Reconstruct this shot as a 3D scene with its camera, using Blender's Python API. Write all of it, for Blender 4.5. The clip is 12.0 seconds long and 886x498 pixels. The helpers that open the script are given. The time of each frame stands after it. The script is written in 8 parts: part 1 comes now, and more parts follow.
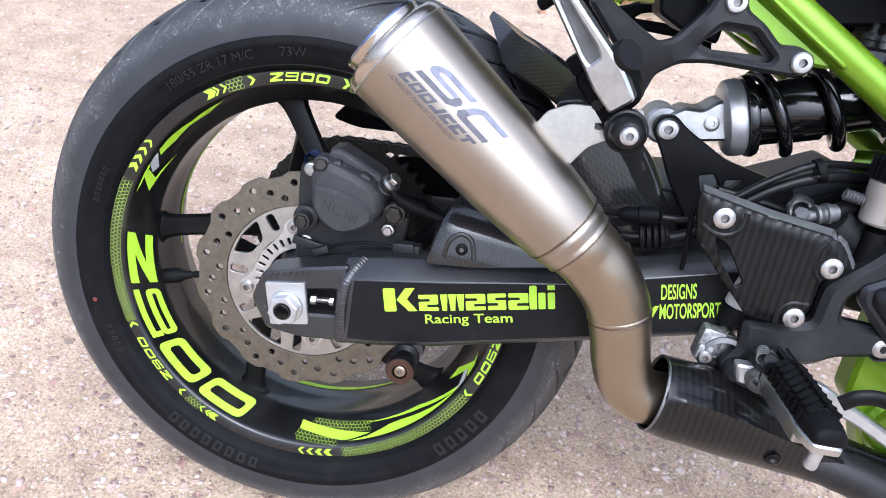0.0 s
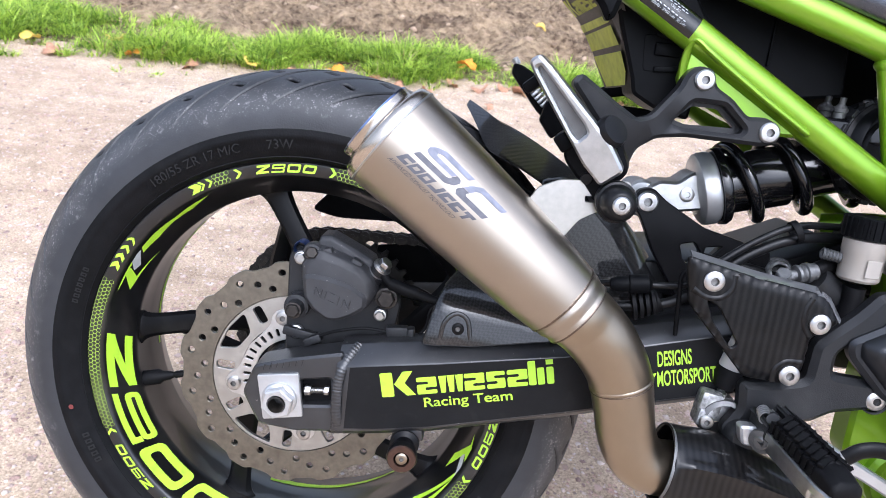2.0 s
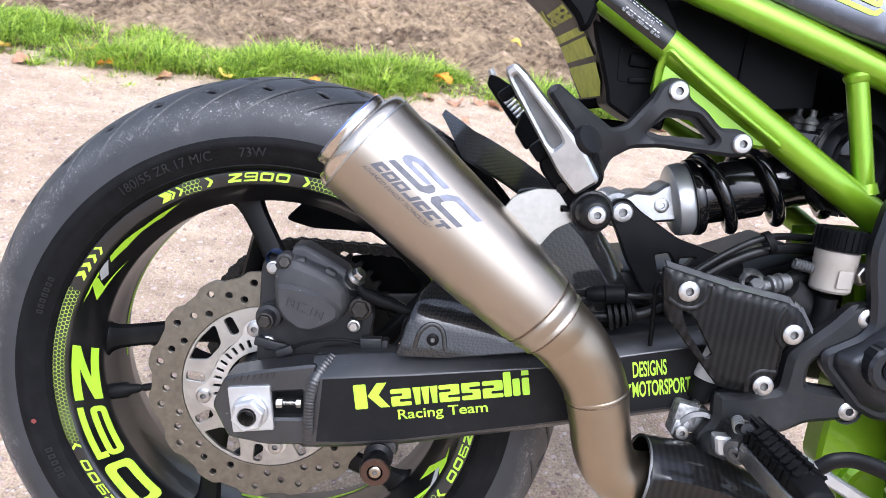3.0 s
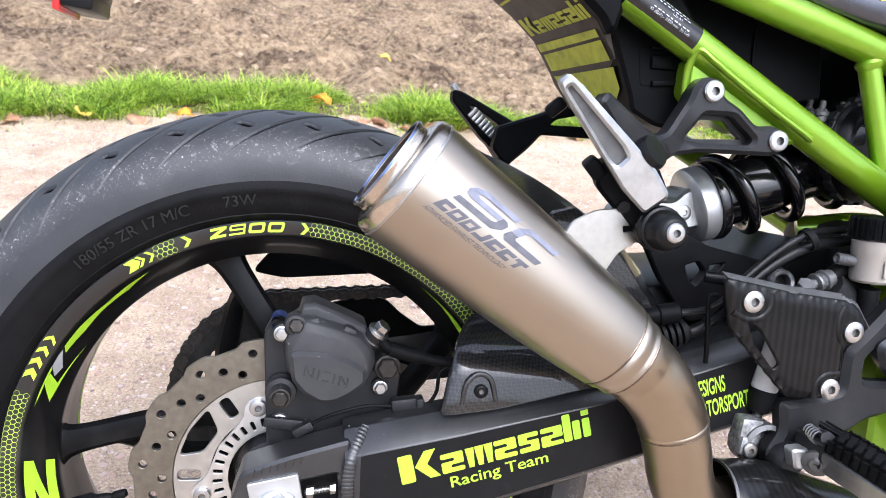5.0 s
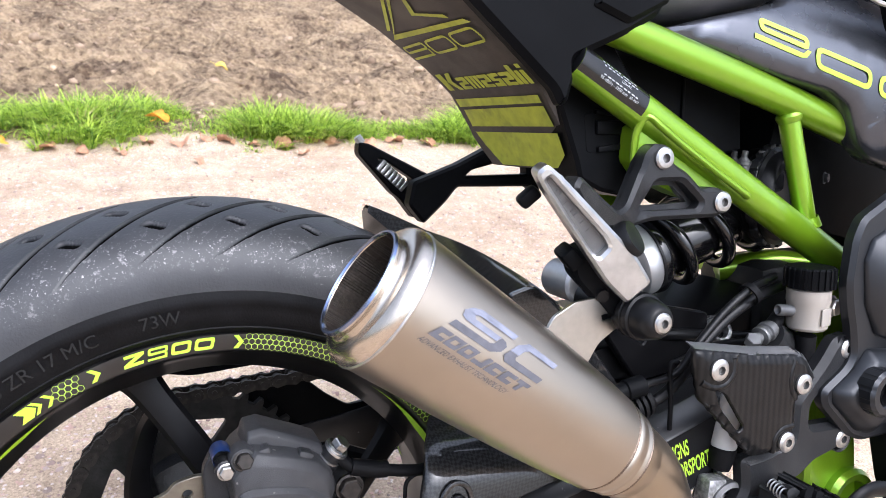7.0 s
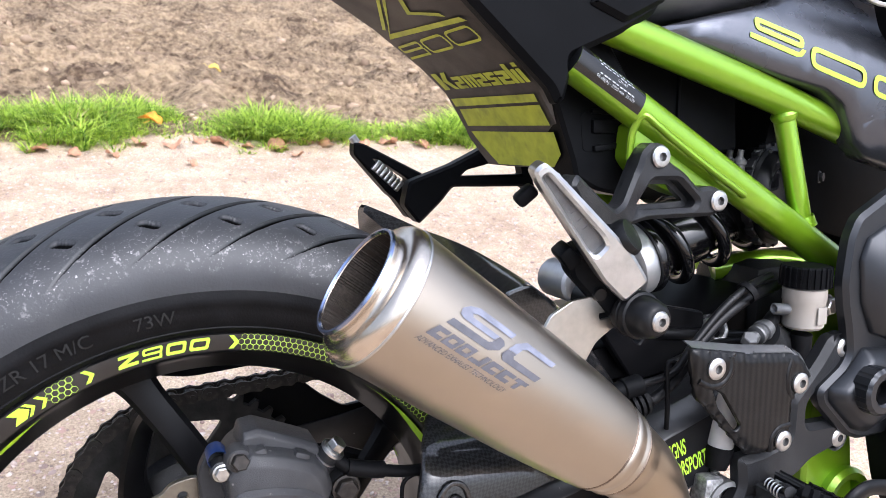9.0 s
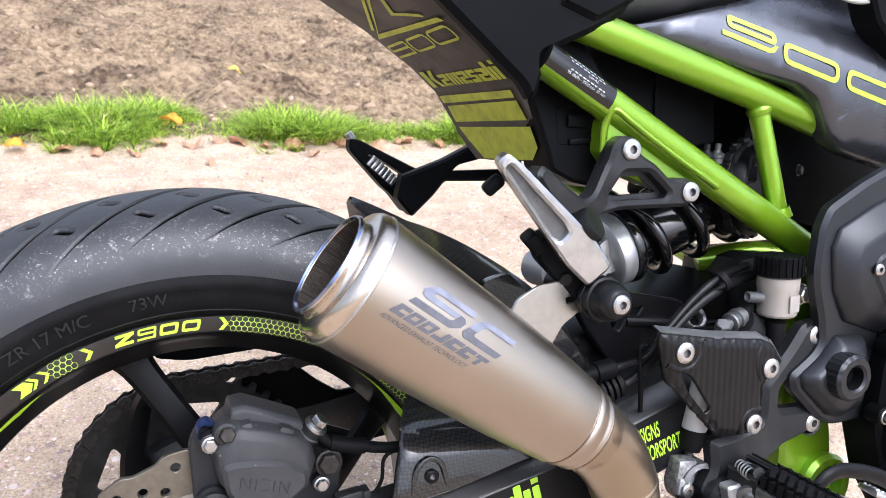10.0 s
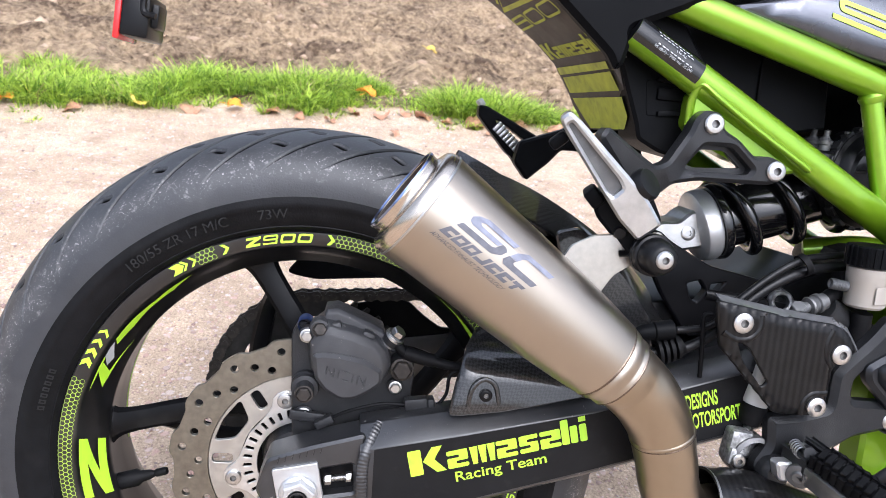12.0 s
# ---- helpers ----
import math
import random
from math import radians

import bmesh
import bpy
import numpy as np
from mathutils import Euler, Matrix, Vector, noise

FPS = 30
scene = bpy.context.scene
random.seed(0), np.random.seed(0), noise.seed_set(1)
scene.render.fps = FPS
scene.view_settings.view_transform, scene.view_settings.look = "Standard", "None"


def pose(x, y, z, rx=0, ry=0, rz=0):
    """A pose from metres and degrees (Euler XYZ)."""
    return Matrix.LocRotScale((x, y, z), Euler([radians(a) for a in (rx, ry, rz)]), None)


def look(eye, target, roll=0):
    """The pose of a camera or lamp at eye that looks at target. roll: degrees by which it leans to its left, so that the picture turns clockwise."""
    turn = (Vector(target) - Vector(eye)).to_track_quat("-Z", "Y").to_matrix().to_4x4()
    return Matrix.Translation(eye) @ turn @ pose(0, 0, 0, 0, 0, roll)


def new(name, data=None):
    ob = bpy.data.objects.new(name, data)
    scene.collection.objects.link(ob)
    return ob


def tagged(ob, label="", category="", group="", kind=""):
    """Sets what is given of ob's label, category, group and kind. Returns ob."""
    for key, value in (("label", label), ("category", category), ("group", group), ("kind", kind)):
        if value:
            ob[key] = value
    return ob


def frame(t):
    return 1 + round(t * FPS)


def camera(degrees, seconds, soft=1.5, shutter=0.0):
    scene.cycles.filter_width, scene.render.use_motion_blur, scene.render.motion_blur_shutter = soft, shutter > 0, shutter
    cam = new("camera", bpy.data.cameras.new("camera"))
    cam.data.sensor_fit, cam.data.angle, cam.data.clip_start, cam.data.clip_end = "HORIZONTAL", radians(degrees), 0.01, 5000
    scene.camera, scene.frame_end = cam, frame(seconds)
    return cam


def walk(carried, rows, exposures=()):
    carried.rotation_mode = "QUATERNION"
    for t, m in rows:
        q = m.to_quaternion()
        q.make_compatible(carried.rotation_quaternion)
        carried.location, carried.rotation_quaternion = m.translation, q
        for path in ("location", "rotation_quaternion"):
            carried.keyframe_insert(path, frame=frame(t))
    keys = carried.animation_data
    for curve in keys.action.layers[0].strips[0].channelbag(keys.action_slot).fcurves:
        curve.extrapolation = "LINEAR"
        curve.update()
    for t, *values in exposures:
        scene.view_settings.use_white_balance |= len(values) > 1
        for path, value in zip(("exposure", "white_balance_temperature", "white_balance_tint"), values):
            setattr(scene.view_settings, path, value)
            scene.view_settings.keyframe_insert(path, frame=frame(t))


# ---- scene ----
LEAN, AXLE = 14.69, 0.306
cam = camera(63.04, 12.0, 0.6)
cam.data.dof.use_dof, cam.data.dof.focus_distance, cam.data.dof.aperture_fstop = True, 0.63, 16.0
PATH = [
    (0, (0.1895, -0.6903, 0.8303), (0.1298, 0.1291, 0.2602), 8.60),
    (0.5, (0.1657, -0.7143, 0.8514), (0.1492, 0.1364, 0.3260), 7.88),
    (1, (0.1687, -0.7018, 0.8466), (0.1565, 0.1743, 0.3646), 7.52),
    (1.5, (0.1642, -0.7019, 0.8321), (0.1475, 0.1851, 0.3707), 7.15),
    (2, (0.1517, -0.7059, 0.8150), (0.1377, 0.1874, 0.3656), 7.10),
    (2.5, (0.1507, -0.7026, 0.8080), (0.1511, 0.1963, 0.3698), 7.64),
    (3, (0.1531, -0.7019, 0.8089), (0.1696, 0.2016, 0.3806), 8.10),
    (3.2, (0.1525, -0.7018, 0.8092), (0.1769, 0.2016, 0.3810), 8.10),
    (4.8, (0.0565, -0.6352, 0.7868), (0.2183, 0.2696, 0.3930), 5.92),
    (5, (0.0154, -0.6114, 0.7787), (0.2112, 0.2887, 0.3895), 6.01),
    (5.5, (-0.0425, -0.5668, 0.7842), (0.2360, 0.3121, 0.3969), 6.50),
    (6, (-0.0518, -0.5224, 0.7950), (0.2991, 0.3318, 0.4114), 7.02),
    (6.5, (-0.0468, -0.5116, 0.8189), (0.3399, 0.3294, 0.4404), 6.84),
    (7, (-0.0521, -0.5036, 0.8204), (0.3492, 0.3318, 0.4450), 6.36),
    (9, (-0.0533, -0.5018, 0.8172), (0.3561, 0.3314, 0.4455), 6.41),
    (9.5, (-0.0485, -0.5156, 0.8169), (0.3534, 0.3209, 0.4443), 6.19),
    (10, (-0.0334, -0.5452, 0.8229), (0.3475, 0.3004, 0.4488), 5.75),
    (10.5, (-0.0359, -0.6152, 0.8327), (0.2985, 0.2493, 0.4575), 5.28),
    (11, (-0.0288, -0.6628, 0.8220), (0.2733, 0.2118, 0.4428), 5.60),
    (11.5, (-0.0198, -0.6628, 0.8156), (0.2413, 0.2222, 0.4301), 6.24),
    (12, (0.0320, -0.6540, 0.8257), (0.1687, 0.2470, 0.4139), 6.33),
]
# the clip's camera brightens a little as it swings towards the field
LIGHTER = [(0.0, 1.24, 5500), (3.0, 1.30, 5620), (5.5, 1.46, 5780), (9.5, 1.46, 5800), (11.0, 1.41, 5800), (12.0, 1.38, 5820)]
walk(cam, [(t, look(eye, target, roll)) for t, eye, target, roll in PATH], [(t, stops, kelvin, 13) for t, stops, kelvin in LIGHTER])

# ---- sky and light: an overcast afternoon ----
world = bpy.data.worlds.new("world")
scene.world = world
world.use_nodes = True
wn, wl = world.node_tree.nodes, world.node_tree.links
sky = wn.new("ShaderNodeTexSky")
sky.sky_type, sky.sun_disc = "NISHITA", False
sky.sun_elevation, sky.sun_rotation = radians(53), radians(167)
sky.air_density, sky.dust_density = 1.0, 4.0
dull = wn.new("ShaderNodeHueSaturation")
dull.inputs["Saturation"].default_value = 0.42
wl.new(sky.outputs[0], dull.inputs["Color"])
# an overcast sky is brighter overhead than at the horizon
wtc = wn.new("ShaderNodeTexCoord")
wsep = wn.new("ShaderNodeSeparateXYZ")
wl.new(wtc.outputs["Generated"], wsep.inputs[0])
wgrad = wn.new("ShaderNodeMapRange")
wgrad.inputs["From Min"].default_value, wgrad.inputs["From Max"].default_value = 0.0, 0.9
wgrad.inputs["To Min"].default_value, wgrad.inputs["To Max"].default_value = 0.62, 1.22
wl.new(wsep.outputs["Z"], wgrad.inputs["Value"])
wmul = wn.new("ShaderNodeMix")
wmul.data_type, wmul.blend_type = "RGBA", "MULTIPLY"
wmul.inputs["Factor"].default_value = 1.0
wl.new(dull.outputs[0], wmul.inputs[6])
wl.new(wgrad.outputs[0], wmul.inputs[7])
wl.new(wmul.outputs[2], wn["Background"].inputs["Color"])
wn["Background"].inputs["Strength"].default_value = 0.15
sun_data = bpy.data.lights.new("sun", "SUN")
sun_data.energy, sun_data.angle, sun_data.color = 0.6, radians(70), (1.0, 0.98, 0.95)
sun = new("sun", sun_data)
sun.matrix_world = look((0.5, -2.2, 3.0), (0, 0, 0))


# ---- materials ----
def material(name, colour, rough=0.5, metal=0.0, grain=0.0, scale=80.0, bump=0.0, bump_scale=300.0, dirt=None, dirt_scale=12.0, dirt_amount=0.5, coat=0.0, spec=0.5):
    """A painted, cast or woven surface: colour varied at two scales, fine relief, and dust in patches."""
    m = bpy.data.materials.new(name)
    m.use_nodes = True
    nodes, links = m.node_tree.nodes, m.node_tree.links
    b = nodes["Principled BSDF"]
    b.inputs["Roughness"].default_value, b.inputs["Metallic"].default_value = rough, metal
    b.inputs["Coat Weight"].default_value, b.inputs["Specular IOR Level"].default_value = coat, spec
    tc = nodes.new("ShaderNodeTexCoord")

    def noise_tex(s, detail=4.0):
        n = nodes.new("ShaderNodeTexNoise")
        n.inputs["Scale"].default_value, n.inputs["Detail"].default_value = s, detail
        links.new(tc.outputs["Object"], n.inputs["Vector"])
        return n.outputs["Fac"]

    def ramp(fac, lo, hi, a, c):
        r = nodes.new("ShaderNodeMapRange")
        r.inputs["From Min"].default_value, r.inputs["From Max"].default_value = lo, hi
        r.inputs["To Min"].default_value, r.inputs["To Max"].default_value = a, c
        links.new(fac, r.inputs["Value"])
        return r.outputs["Result"]

    def mix(fac, a, c):
        x = nodes.new("ShaderNodeMix")
        x.data_type = "RGBA"
        links.new(fac, x.inputs["Factor"])
        for v, k in ((a, 6), (c, 7)):
            if isinstance(v, tuple):
                x.inputs[k].default_value = (*v, 1)
            else:
                links.new(v, x.inputs[k])
        return x.outputs[2]

    lo, hi = tuple(c * (1 - grain) for c in colour), tuple(min(1, c * (1 + grain)) for c in colour)
    out = mix(ramp(noise_tex(scale), 0.3, 0.7, 0, 1), lo, hi)
    rfac = ramp(noise_tex(scale * 0.3), 0.3, 0.7, rough * 0.93, min(1, rough * 1.07))
    if dirt:
        d = ramp(noise_tex(dirt_scale, 8.0), 0.62 - 0.35 * dirt_amount, 0.85 - 0.2 * dirt_amount, 0, 0.6)
        out = mix(d, out, dirt)
    links.new(out, b.inputs["Base Color"])
    links.new(rfac, b.inputs["Roughness"])
    if bump:
        bp = nodes.new("ShaderNodeBump")
        bp.inputs["Strength"].default_value, bp.inputs["Distance"].default_value = bump, 0.001
        links.new(noise_tex(bump_scale), bp.inputs["Height"])
        links.new(bp.outputs[0], b.inputs["Normal"])
    return m


M_RUBBER = material("rubber", (0.0048, 0.0048, 0.0054), 0.55, 0, 0.3, 60, 0.2, 500, (0.014, 0.0138, 0.0135), 25, 0.15, 0, 0.10)
M_MOULDED = material("moulded_rubber", (0.0085, 0.0085, 0.009), 0.5, 0, 0.3, 60, 0.2, 500, None, 25, 0.2, 0, 0.25)
M_TREAD = material("tread", (0.022, 0.0232, 0.0262), 0.48, 0, 0.15, 40, 0.2, 500, (0.034, 0.0345, 0.036), 30, 0.25, 0, 0.42)
M_BLACK = material("black_satin", (0.004, 0.004, 0.0046), 0.34, 0, 0.3, 40, 0.06, 700, (0.02, 0.0195, 0.019), 30, 0.1, 0, 0.14)
M_CAST = material("black_cast", (0.0125, 0.0128, 0.014), 0.42, 0, 0.2, 50, 0.3, 900, (0.04, 0.039, 0.038), 25, 0.15, 0, 0.3)
M_ARM = material("swingarm_black", (0.014, 0.0143, 0.0158), 0.34, 0, 0.3, 45, 0.12, 800, (0.03, 0.029, 0.028), 45, 0.15, 0, 0.7)
M_VINYL = material("black_vinyl", (0.006, 0.006, 0.0066), 0.5, 0, 0.2, 45, 0.05, 900, (0.02, 0.0195, 0.019), 70, 0.08, 0, 0.16)
M_PLASTIC = material("black_plastic", (0.0035, 0.0037, 0.0043), 0.42, 0, 0.2, 30, 0.12, 1500, (0.011, 0.0107, 0.0104), 20, 0.1, 0, 0.045)
M_GREY = material("grey_paint", (0.085, 0.090, 0.104), 0.27, 0.8, 0.02, 60)
M_LIME = material("lime_paint", (0.182, 0.338, 0.009), 0.30, 0.55, 0.04, 60, 0, 300, None, 12, 0.5, 0.6)
M_DECAL = material("lime_decal", (0.37, 0.62, 0.028), 0.45, 0, 0.06, 60, 0, 300, (0.1, 0.12, 0.02), 60, 0.1)
M_ALU = material("aluminium", (0.50, 0.50, 0.495), 0.34, 1.0, 0.1, 120, 0.15, 700, (0.2, 0.2, 0.19), 40, 0.2)
M_ZINC = material("zinc", (0.45, 0.445, 0.435), 0.3, 1.0, 0.2, 200, 0.15, 900, (0.2, 0.19, 0.18), 90, 0.2)
M_DISC = material("disc_steel", (0.172, 0.154, 0.124), 0.40, 0.9, 0.14, 150, 0.1, 900, (0.10, 0.085, 0.07), 60, 0.25)
M_CARRIER = material("carrier_steel", (0.40, 0.385, 0.355), 0.38, 0.9, 0.12, 100, 0.1, 900, (0.22, 0.2, 0.17), 50, 0.25)
M_TITAN = material("titanium", (0.365, 0.318, 0.264), 0.34, 1.0, 0.05, 16)
M_PIPE = material("bronzed_titanium", (0.33, 0.276, 0.21), 0.32, 1.0, 0.06, 20)
M_CHROME = material("polished_titanium", (0.56, 0.50, 0.43), 0.24, 1.0, 0.10, 60)
M_CHAIN = material("oily_chain", (0.03, 0.026, 0.023), 0.5, 0.6, 0.4, 200, 0.3, 900, (0.1, 0.08, 0.06), 80, 0.3)
M_WHITE = material("white_plastic", (0.46, 0.455, 0.45), 0.45, 0, 0.06, 60, 0.05, 900, (0.3, 0.29, 0.28), 60, 0.25)
M_RED = material("dull_red", (0.13, 0.022, 0.018), 0.7)
M_GLOSS = material("gloss_black", (0.004, 0.004, 0.0046), 0.15, 0, 0.3, 40, 0.02, 700, (0.018, 0.0175, 0.017), 35, 0.1, 0.2, 0.45)
M_RIM = material("rim_black", (0.005, 0.005, 0.0055), 0.30, 0, 0.3, 40, 0.02, 700, (0.045, 0.043, 0.041), 18, 0.3, 0.35, 0.5)
M_DECAL_THIN = material("lime_line", (0.29, 0.42, 0.05), 0.5, 0, 0.06, 60)
M_GREYDECAL = material("grey_decal", (0.35, 0.36, 0.37), 0.45, 0, 0.1, 60)
M_RING = material("ring_steel", (0.55, 0.54, 0.52), 0.36, 0.9, 0.08, 120, 0.1, 900, (0.28, 0.26, 0.24), 60, 0.2)
M_CALIPER = material("caliper_grey", (0.030, 0.0302, 0.0325), 0.50, 0.1, 0.2, 60, 0.3, 1200, (0.04, 0.039, 0.038), 30, 0.25, 0, 0.4)
M_SPROCKET = material("dirty_sprocket", (0.022, 0.021, 0.020), 0.65, 0.2, 0.4, 60, 0.4, 400, (0.11, 0.105, 0.095), 20, 0.25, 0, 0.2)
M_WHITEALU = material("pale_aluminium", (0.50, 0.505, 0.51), 0.4, 0.8, 0.05, 120, 0.1, 700, (0.36, 0.36, 0.35), 60, 0.1)
M_STAINLESS = material("stainless", (0.44, 0.42, 0.385), 0.3, 1.0, 0.06, 200, 0.08, 900)
M_BRONZE = material("bronze_anodised", (0.10, 0.062, 0.050), 0.32, 0.9, 0.1, 200)
M_SOOT = material("soot", (0.035, 0.027, 0.021), 0.55, 0.5, 0.4, 500, 0.2, 900)
M_BLUED = material("blued_titanium", (0.22, 0.27, 0.42), 0.22, 1.0, 0.25, 30)
M_WELD = material("weld", (0.15, 0.115, 0.09), 0.32, 1.0, 0.4, 400)
M_INK = material("grey_ink", (0.085, 0.085, 0.10), 0.5, 0.2, 0.2, 200)
M_INK_PALE = material("pale_ink", (0.165, 0.173, 0.22), 0.5, 0.0, 0.25, 90)
# darker than the bolt heads: shade inside the sockets put into the colour
M_SOCKET_SHADE = material("socket_shade", (0.19, 0.187, 0.182), 0.4, 0.9, 0.3, 200)
M_SATIN = material("satin_black", (0.006, 0.006, 0.0066), 0.3, 0, 0.2, 40, 0.05, 900, (0.03, 0.03, 0.03), 30, 0.1, 0, 0.18)
M_GREYCAST = material("grey_cast", (0.13, 0.13, 0.13), 0.5, 0.7, 0.2, 100, 0.3, 900, (0.05, 0.05, 0.05), 50, 0.3)
M_ALUBOLT = material("pale_bolt", (0.48, 0.47, 0.455), 0.3, 0.9, 0.1, 200, 0.05, 900)
M_GRIME = material("grimy_zinc", (0.33, 0.33, 0.33), 0.5, 0.8, 0.5, 220, 0.5, 500, (0.1, 0.1, 0.1), 90, 0.5)
M_MILK = material("milky_plastic", (0.29, 0.265, 0.235), 0.35, 0, 0.06, 40)
M_FOIL = material("black_foil", (0.006, 0.006, 0.006), 0.14, 0, 0.2, 40, 0.04, 400)
M_DUSTY = material("dusty_plastic", (0.045, 0.039, 0.034), 0.62, 0, 0.3, 60, 0.25, 700, (0.12, 0.10, 0.08), 14, 0.5)
M_OLD_LIME = material("worn_lime", (0.42, 0.47, 0.03), 0.55, 0, 0.15, 90, 0.1, 500, (0.09, 0.085, 0.03), 55, 0.3)
M_REFLECT = material("red_reflector", (0.55, 0.02, 0.02), 0.2, 0, 0.1, 200)
M_SEAT = material("leatherette", (0.03, 0.031, 0.034), 0.45, 0, 0.15, 60, 0.5, 1800)
# pale base colour carries the sky's reflection on the guard's folded edge
M_FOLD_SHEEN = material("fold_sheen", (0.085, 0.085, 0.088), 0.28, 0, 0.2, 120, 0.05, 500, (0.03, 0.03, 0.03), 60, 0.3, 0.6)
M_BLUE = material("blue_anodised", (0.012, 0.03, 0.11), 0.4, 0.3, 0.2, 90)
M_DARKGREY = material("dark_grey_paint", (0.024, 0.0255, 0.029), 0.34, 0.6, 0.04, 60)


def carbon(name, ribs):
    """Woven carbon under clear lacquer: twill squares, or the long ribs that it shows on large plates."""
    m = material(name, (0.003, 0.003, 0.0034), 0.35, 0, 0.3, 60, 0, 300, (0.012, 0.012, 0.012), 40, 0.1, 0.20 if ribs else 1.0, 0.1 if ribs else 0.2)
    nodes, links = m.node_tree.nodes, m.node_tree.links
    b = nodes["Principled BSDF"]
    b.inputs["Coat Roughness"].default_value = 0.06
    tc = nodes.new("ShaderNodeTexCoord")
    if ribs:
        w = nodes.new("ShaderNodeTexWave")
        w.inputs["Scale"].default_value, w.inputs["Distortion"].default_value, w.inputs["Detail Scale"].default_value = 48, 1.6, 30
        out = w.outputs["Fac"]
    else:
        w = nodes.new("ShaderNodeTexChecker")
        w.inputs["Scale"].default_value = 420
        out = w.outputs["Fac"]
    turned = nodes.new("ShaderNodeMapping")
    turned.inputs["Rotation"].default_value = (0.0, 0.0, 0.0) if ribs else (0.7, 0.6, 0.35)
    links.new(tc.outputs["Object"], turned.inputs["Vector"])
    links.new(turned.outputs[0], w.inputs["Vector"])
    old = b.inputs["Base Color"].links[0].from_socket
    mx = nodes.new("ShaderNodeMix")
    mx.data_type, mx.blend_type = "RGBA", "ADD"
    links.new(out, mx.inputs["Factor"])
    links.new(old, mx.inputs[6])
    mx.inputs[7].default_value = (0.0065, 0.006, 0.0055, 1) if ribs else (0.015, 0.015, 0.0155, 1)
    links.new(mx.outputs[2], b.inputs["Base Color"])
    bp = nodes.new("ShaderNodeBump")
    bp.inputs["Strength"].default_value, bp.inputs["Distance"].default_value = 0.10 if ribs else 0.25, 0.0006
    links.new(out, bp.inputs["Height"])
    links.new(bp.outputs[0], b.inputs["Normal"])
    return m


M_CARBON = carbon("carbon_weave", False)
M_CARBON_RIB = carbon("carbon_ribs", True)
M_CARBON_SHELL = carbon("carbon_shell", True)
M_CARBON_SHELL.node_tree.nodes["Principled BSDF"].inputs["Coat Weight"].default_value = 0.5


def scuff(m):
    """Pale specks of worn-off rubber and dust in a ragged band along the tread's shoulders."""
    nodes, links = m.node_tree.nodes, m.node_tree.links
    b = nodes["Principled BSDF"]
    tc = nodes.new("ShaderNodeTexCoord")
    flat = nodes.new("ShaderNodeVectorMath")
    flat.operation = "MULTIPLY"
    flat.inputs[1].default_value = (1, 0, 1)
    links.new(tc.outputs["Object"], flat.inputs[0])
    ln = nodes.new("ShaderNodeVectorMath")
    ln.operation = "LENGTH"
    links.new(flat.outputs[0], ln.inputs[0])
    soft = nodes.new("ShaderNodeTexNoise")
    soft.inputs["Scale"].default_value, soft.inputs["Detail"].default_value = 30, 6
    links.new(tc.outputs["Object"], soft.inputs["Vector"])
    wob = nodes.new("ShaderNodeMath")
    wob.operation, wob.inputs[1].default_value = "MULTIPLY_ADD", 0.03
    links.new(soft.outputs["Fac"], wob.inputs[0])
    links.new(ln.outputs["Value"], wob.inputs[2])
    band = nodes.new("ShaderNodeValToRGB")
    for e in (0.42, 0.75):
        band.color_ramp.elements.new(e)
    rng = nodes.new("ShaderNodeMapRange")
    rng.inputs["From Min"].default_value, rng.inputs["From Max"].default_value = 0.291, 0.330
    links.new(wob.outputs[0], rng.inputs["Value"])
    links.new(rng.outputs[0], band.inputs["Fac"])
    for el, v in zip(band.color_ramp.elements, (0.0, 0.85, 0.18, 0.05)):
        el.color = (v, v, v, 1)
    fine_n = nodes.new("ShaderNodeTexNoise")
    fine_n.inputs["Scale"].default_value, fine_n.inputs["Detail"].default_value, fine_n.inputs["Roughness"].default_value = 520, 3, 0.7
    links.new(tc.outputs["Object"], fine_n.inputs["Vector"])
    cut = nodes.new("ShaderNodeMapRange")
    cut.inputs["From Min"].default_value, cut.inputs["From Max"].default_value = 0.61, 0.67
    links.new(fine_n.outputs["Fac"], cut.inputs["Value"])
    patch = nodes.new("ShaderNodeTexNoise")
    patch.inputs["Scale"].default_value, patch.inputs["Detail"].default_value, patch.inputs["Roughness"].default_value = 150, 4, 0.75
    links.new(tc.outputs["Object"], patch.inputs["Vector"])
    worn = nodes.new("ShaderNodeMapRange")
    worn.inputs["From Min"].default_value, worn.inputs["From Max"].default_value, worn.inputs["To Max"].default_value = 0.56, 0.72, 0.75
    links.new(patch.outputs["Fac"], worn.inputs["Value"])
    both = nodes.new("ShaderNodeMath")
    both.operation = "MAXIMUM"
    links.new(cut.outputs[0], both.inputs[0])
    links.new(worn.outputs[0], both.inputs[1])
    mul = nodes.new("ShaderNodeMath")
    mul.operation = "MULTIPLY"
    links.new(both.outputs[0], mul.inputs[0])
    links.new(band.outputs["Color"], mul.inputs[1])
    haze = nodes.new("ShaderNodeMath")
    haze.operation, haze.inputs[1].default_value = "MULTIPLY", 0.07
    links.new(band.outputs["Color"], haze.inputs[0])
    top = nodes.new("ShaderNodeMath")
    top.operation = "MAXIMUM"
    links.new(mul.outputs[0], top.inputs[0])
    links.new(haze.outputs[0], top.inputs[1])
    mx = nodes.new("ShaderNodeMix")
    mx.data_type = "RGBA"
    links.new(top.outputs[0], mx.inputs["Factor"])
    links.new(b.inputs["Base Color"].links[0].from_socket, mx.inputs[6])
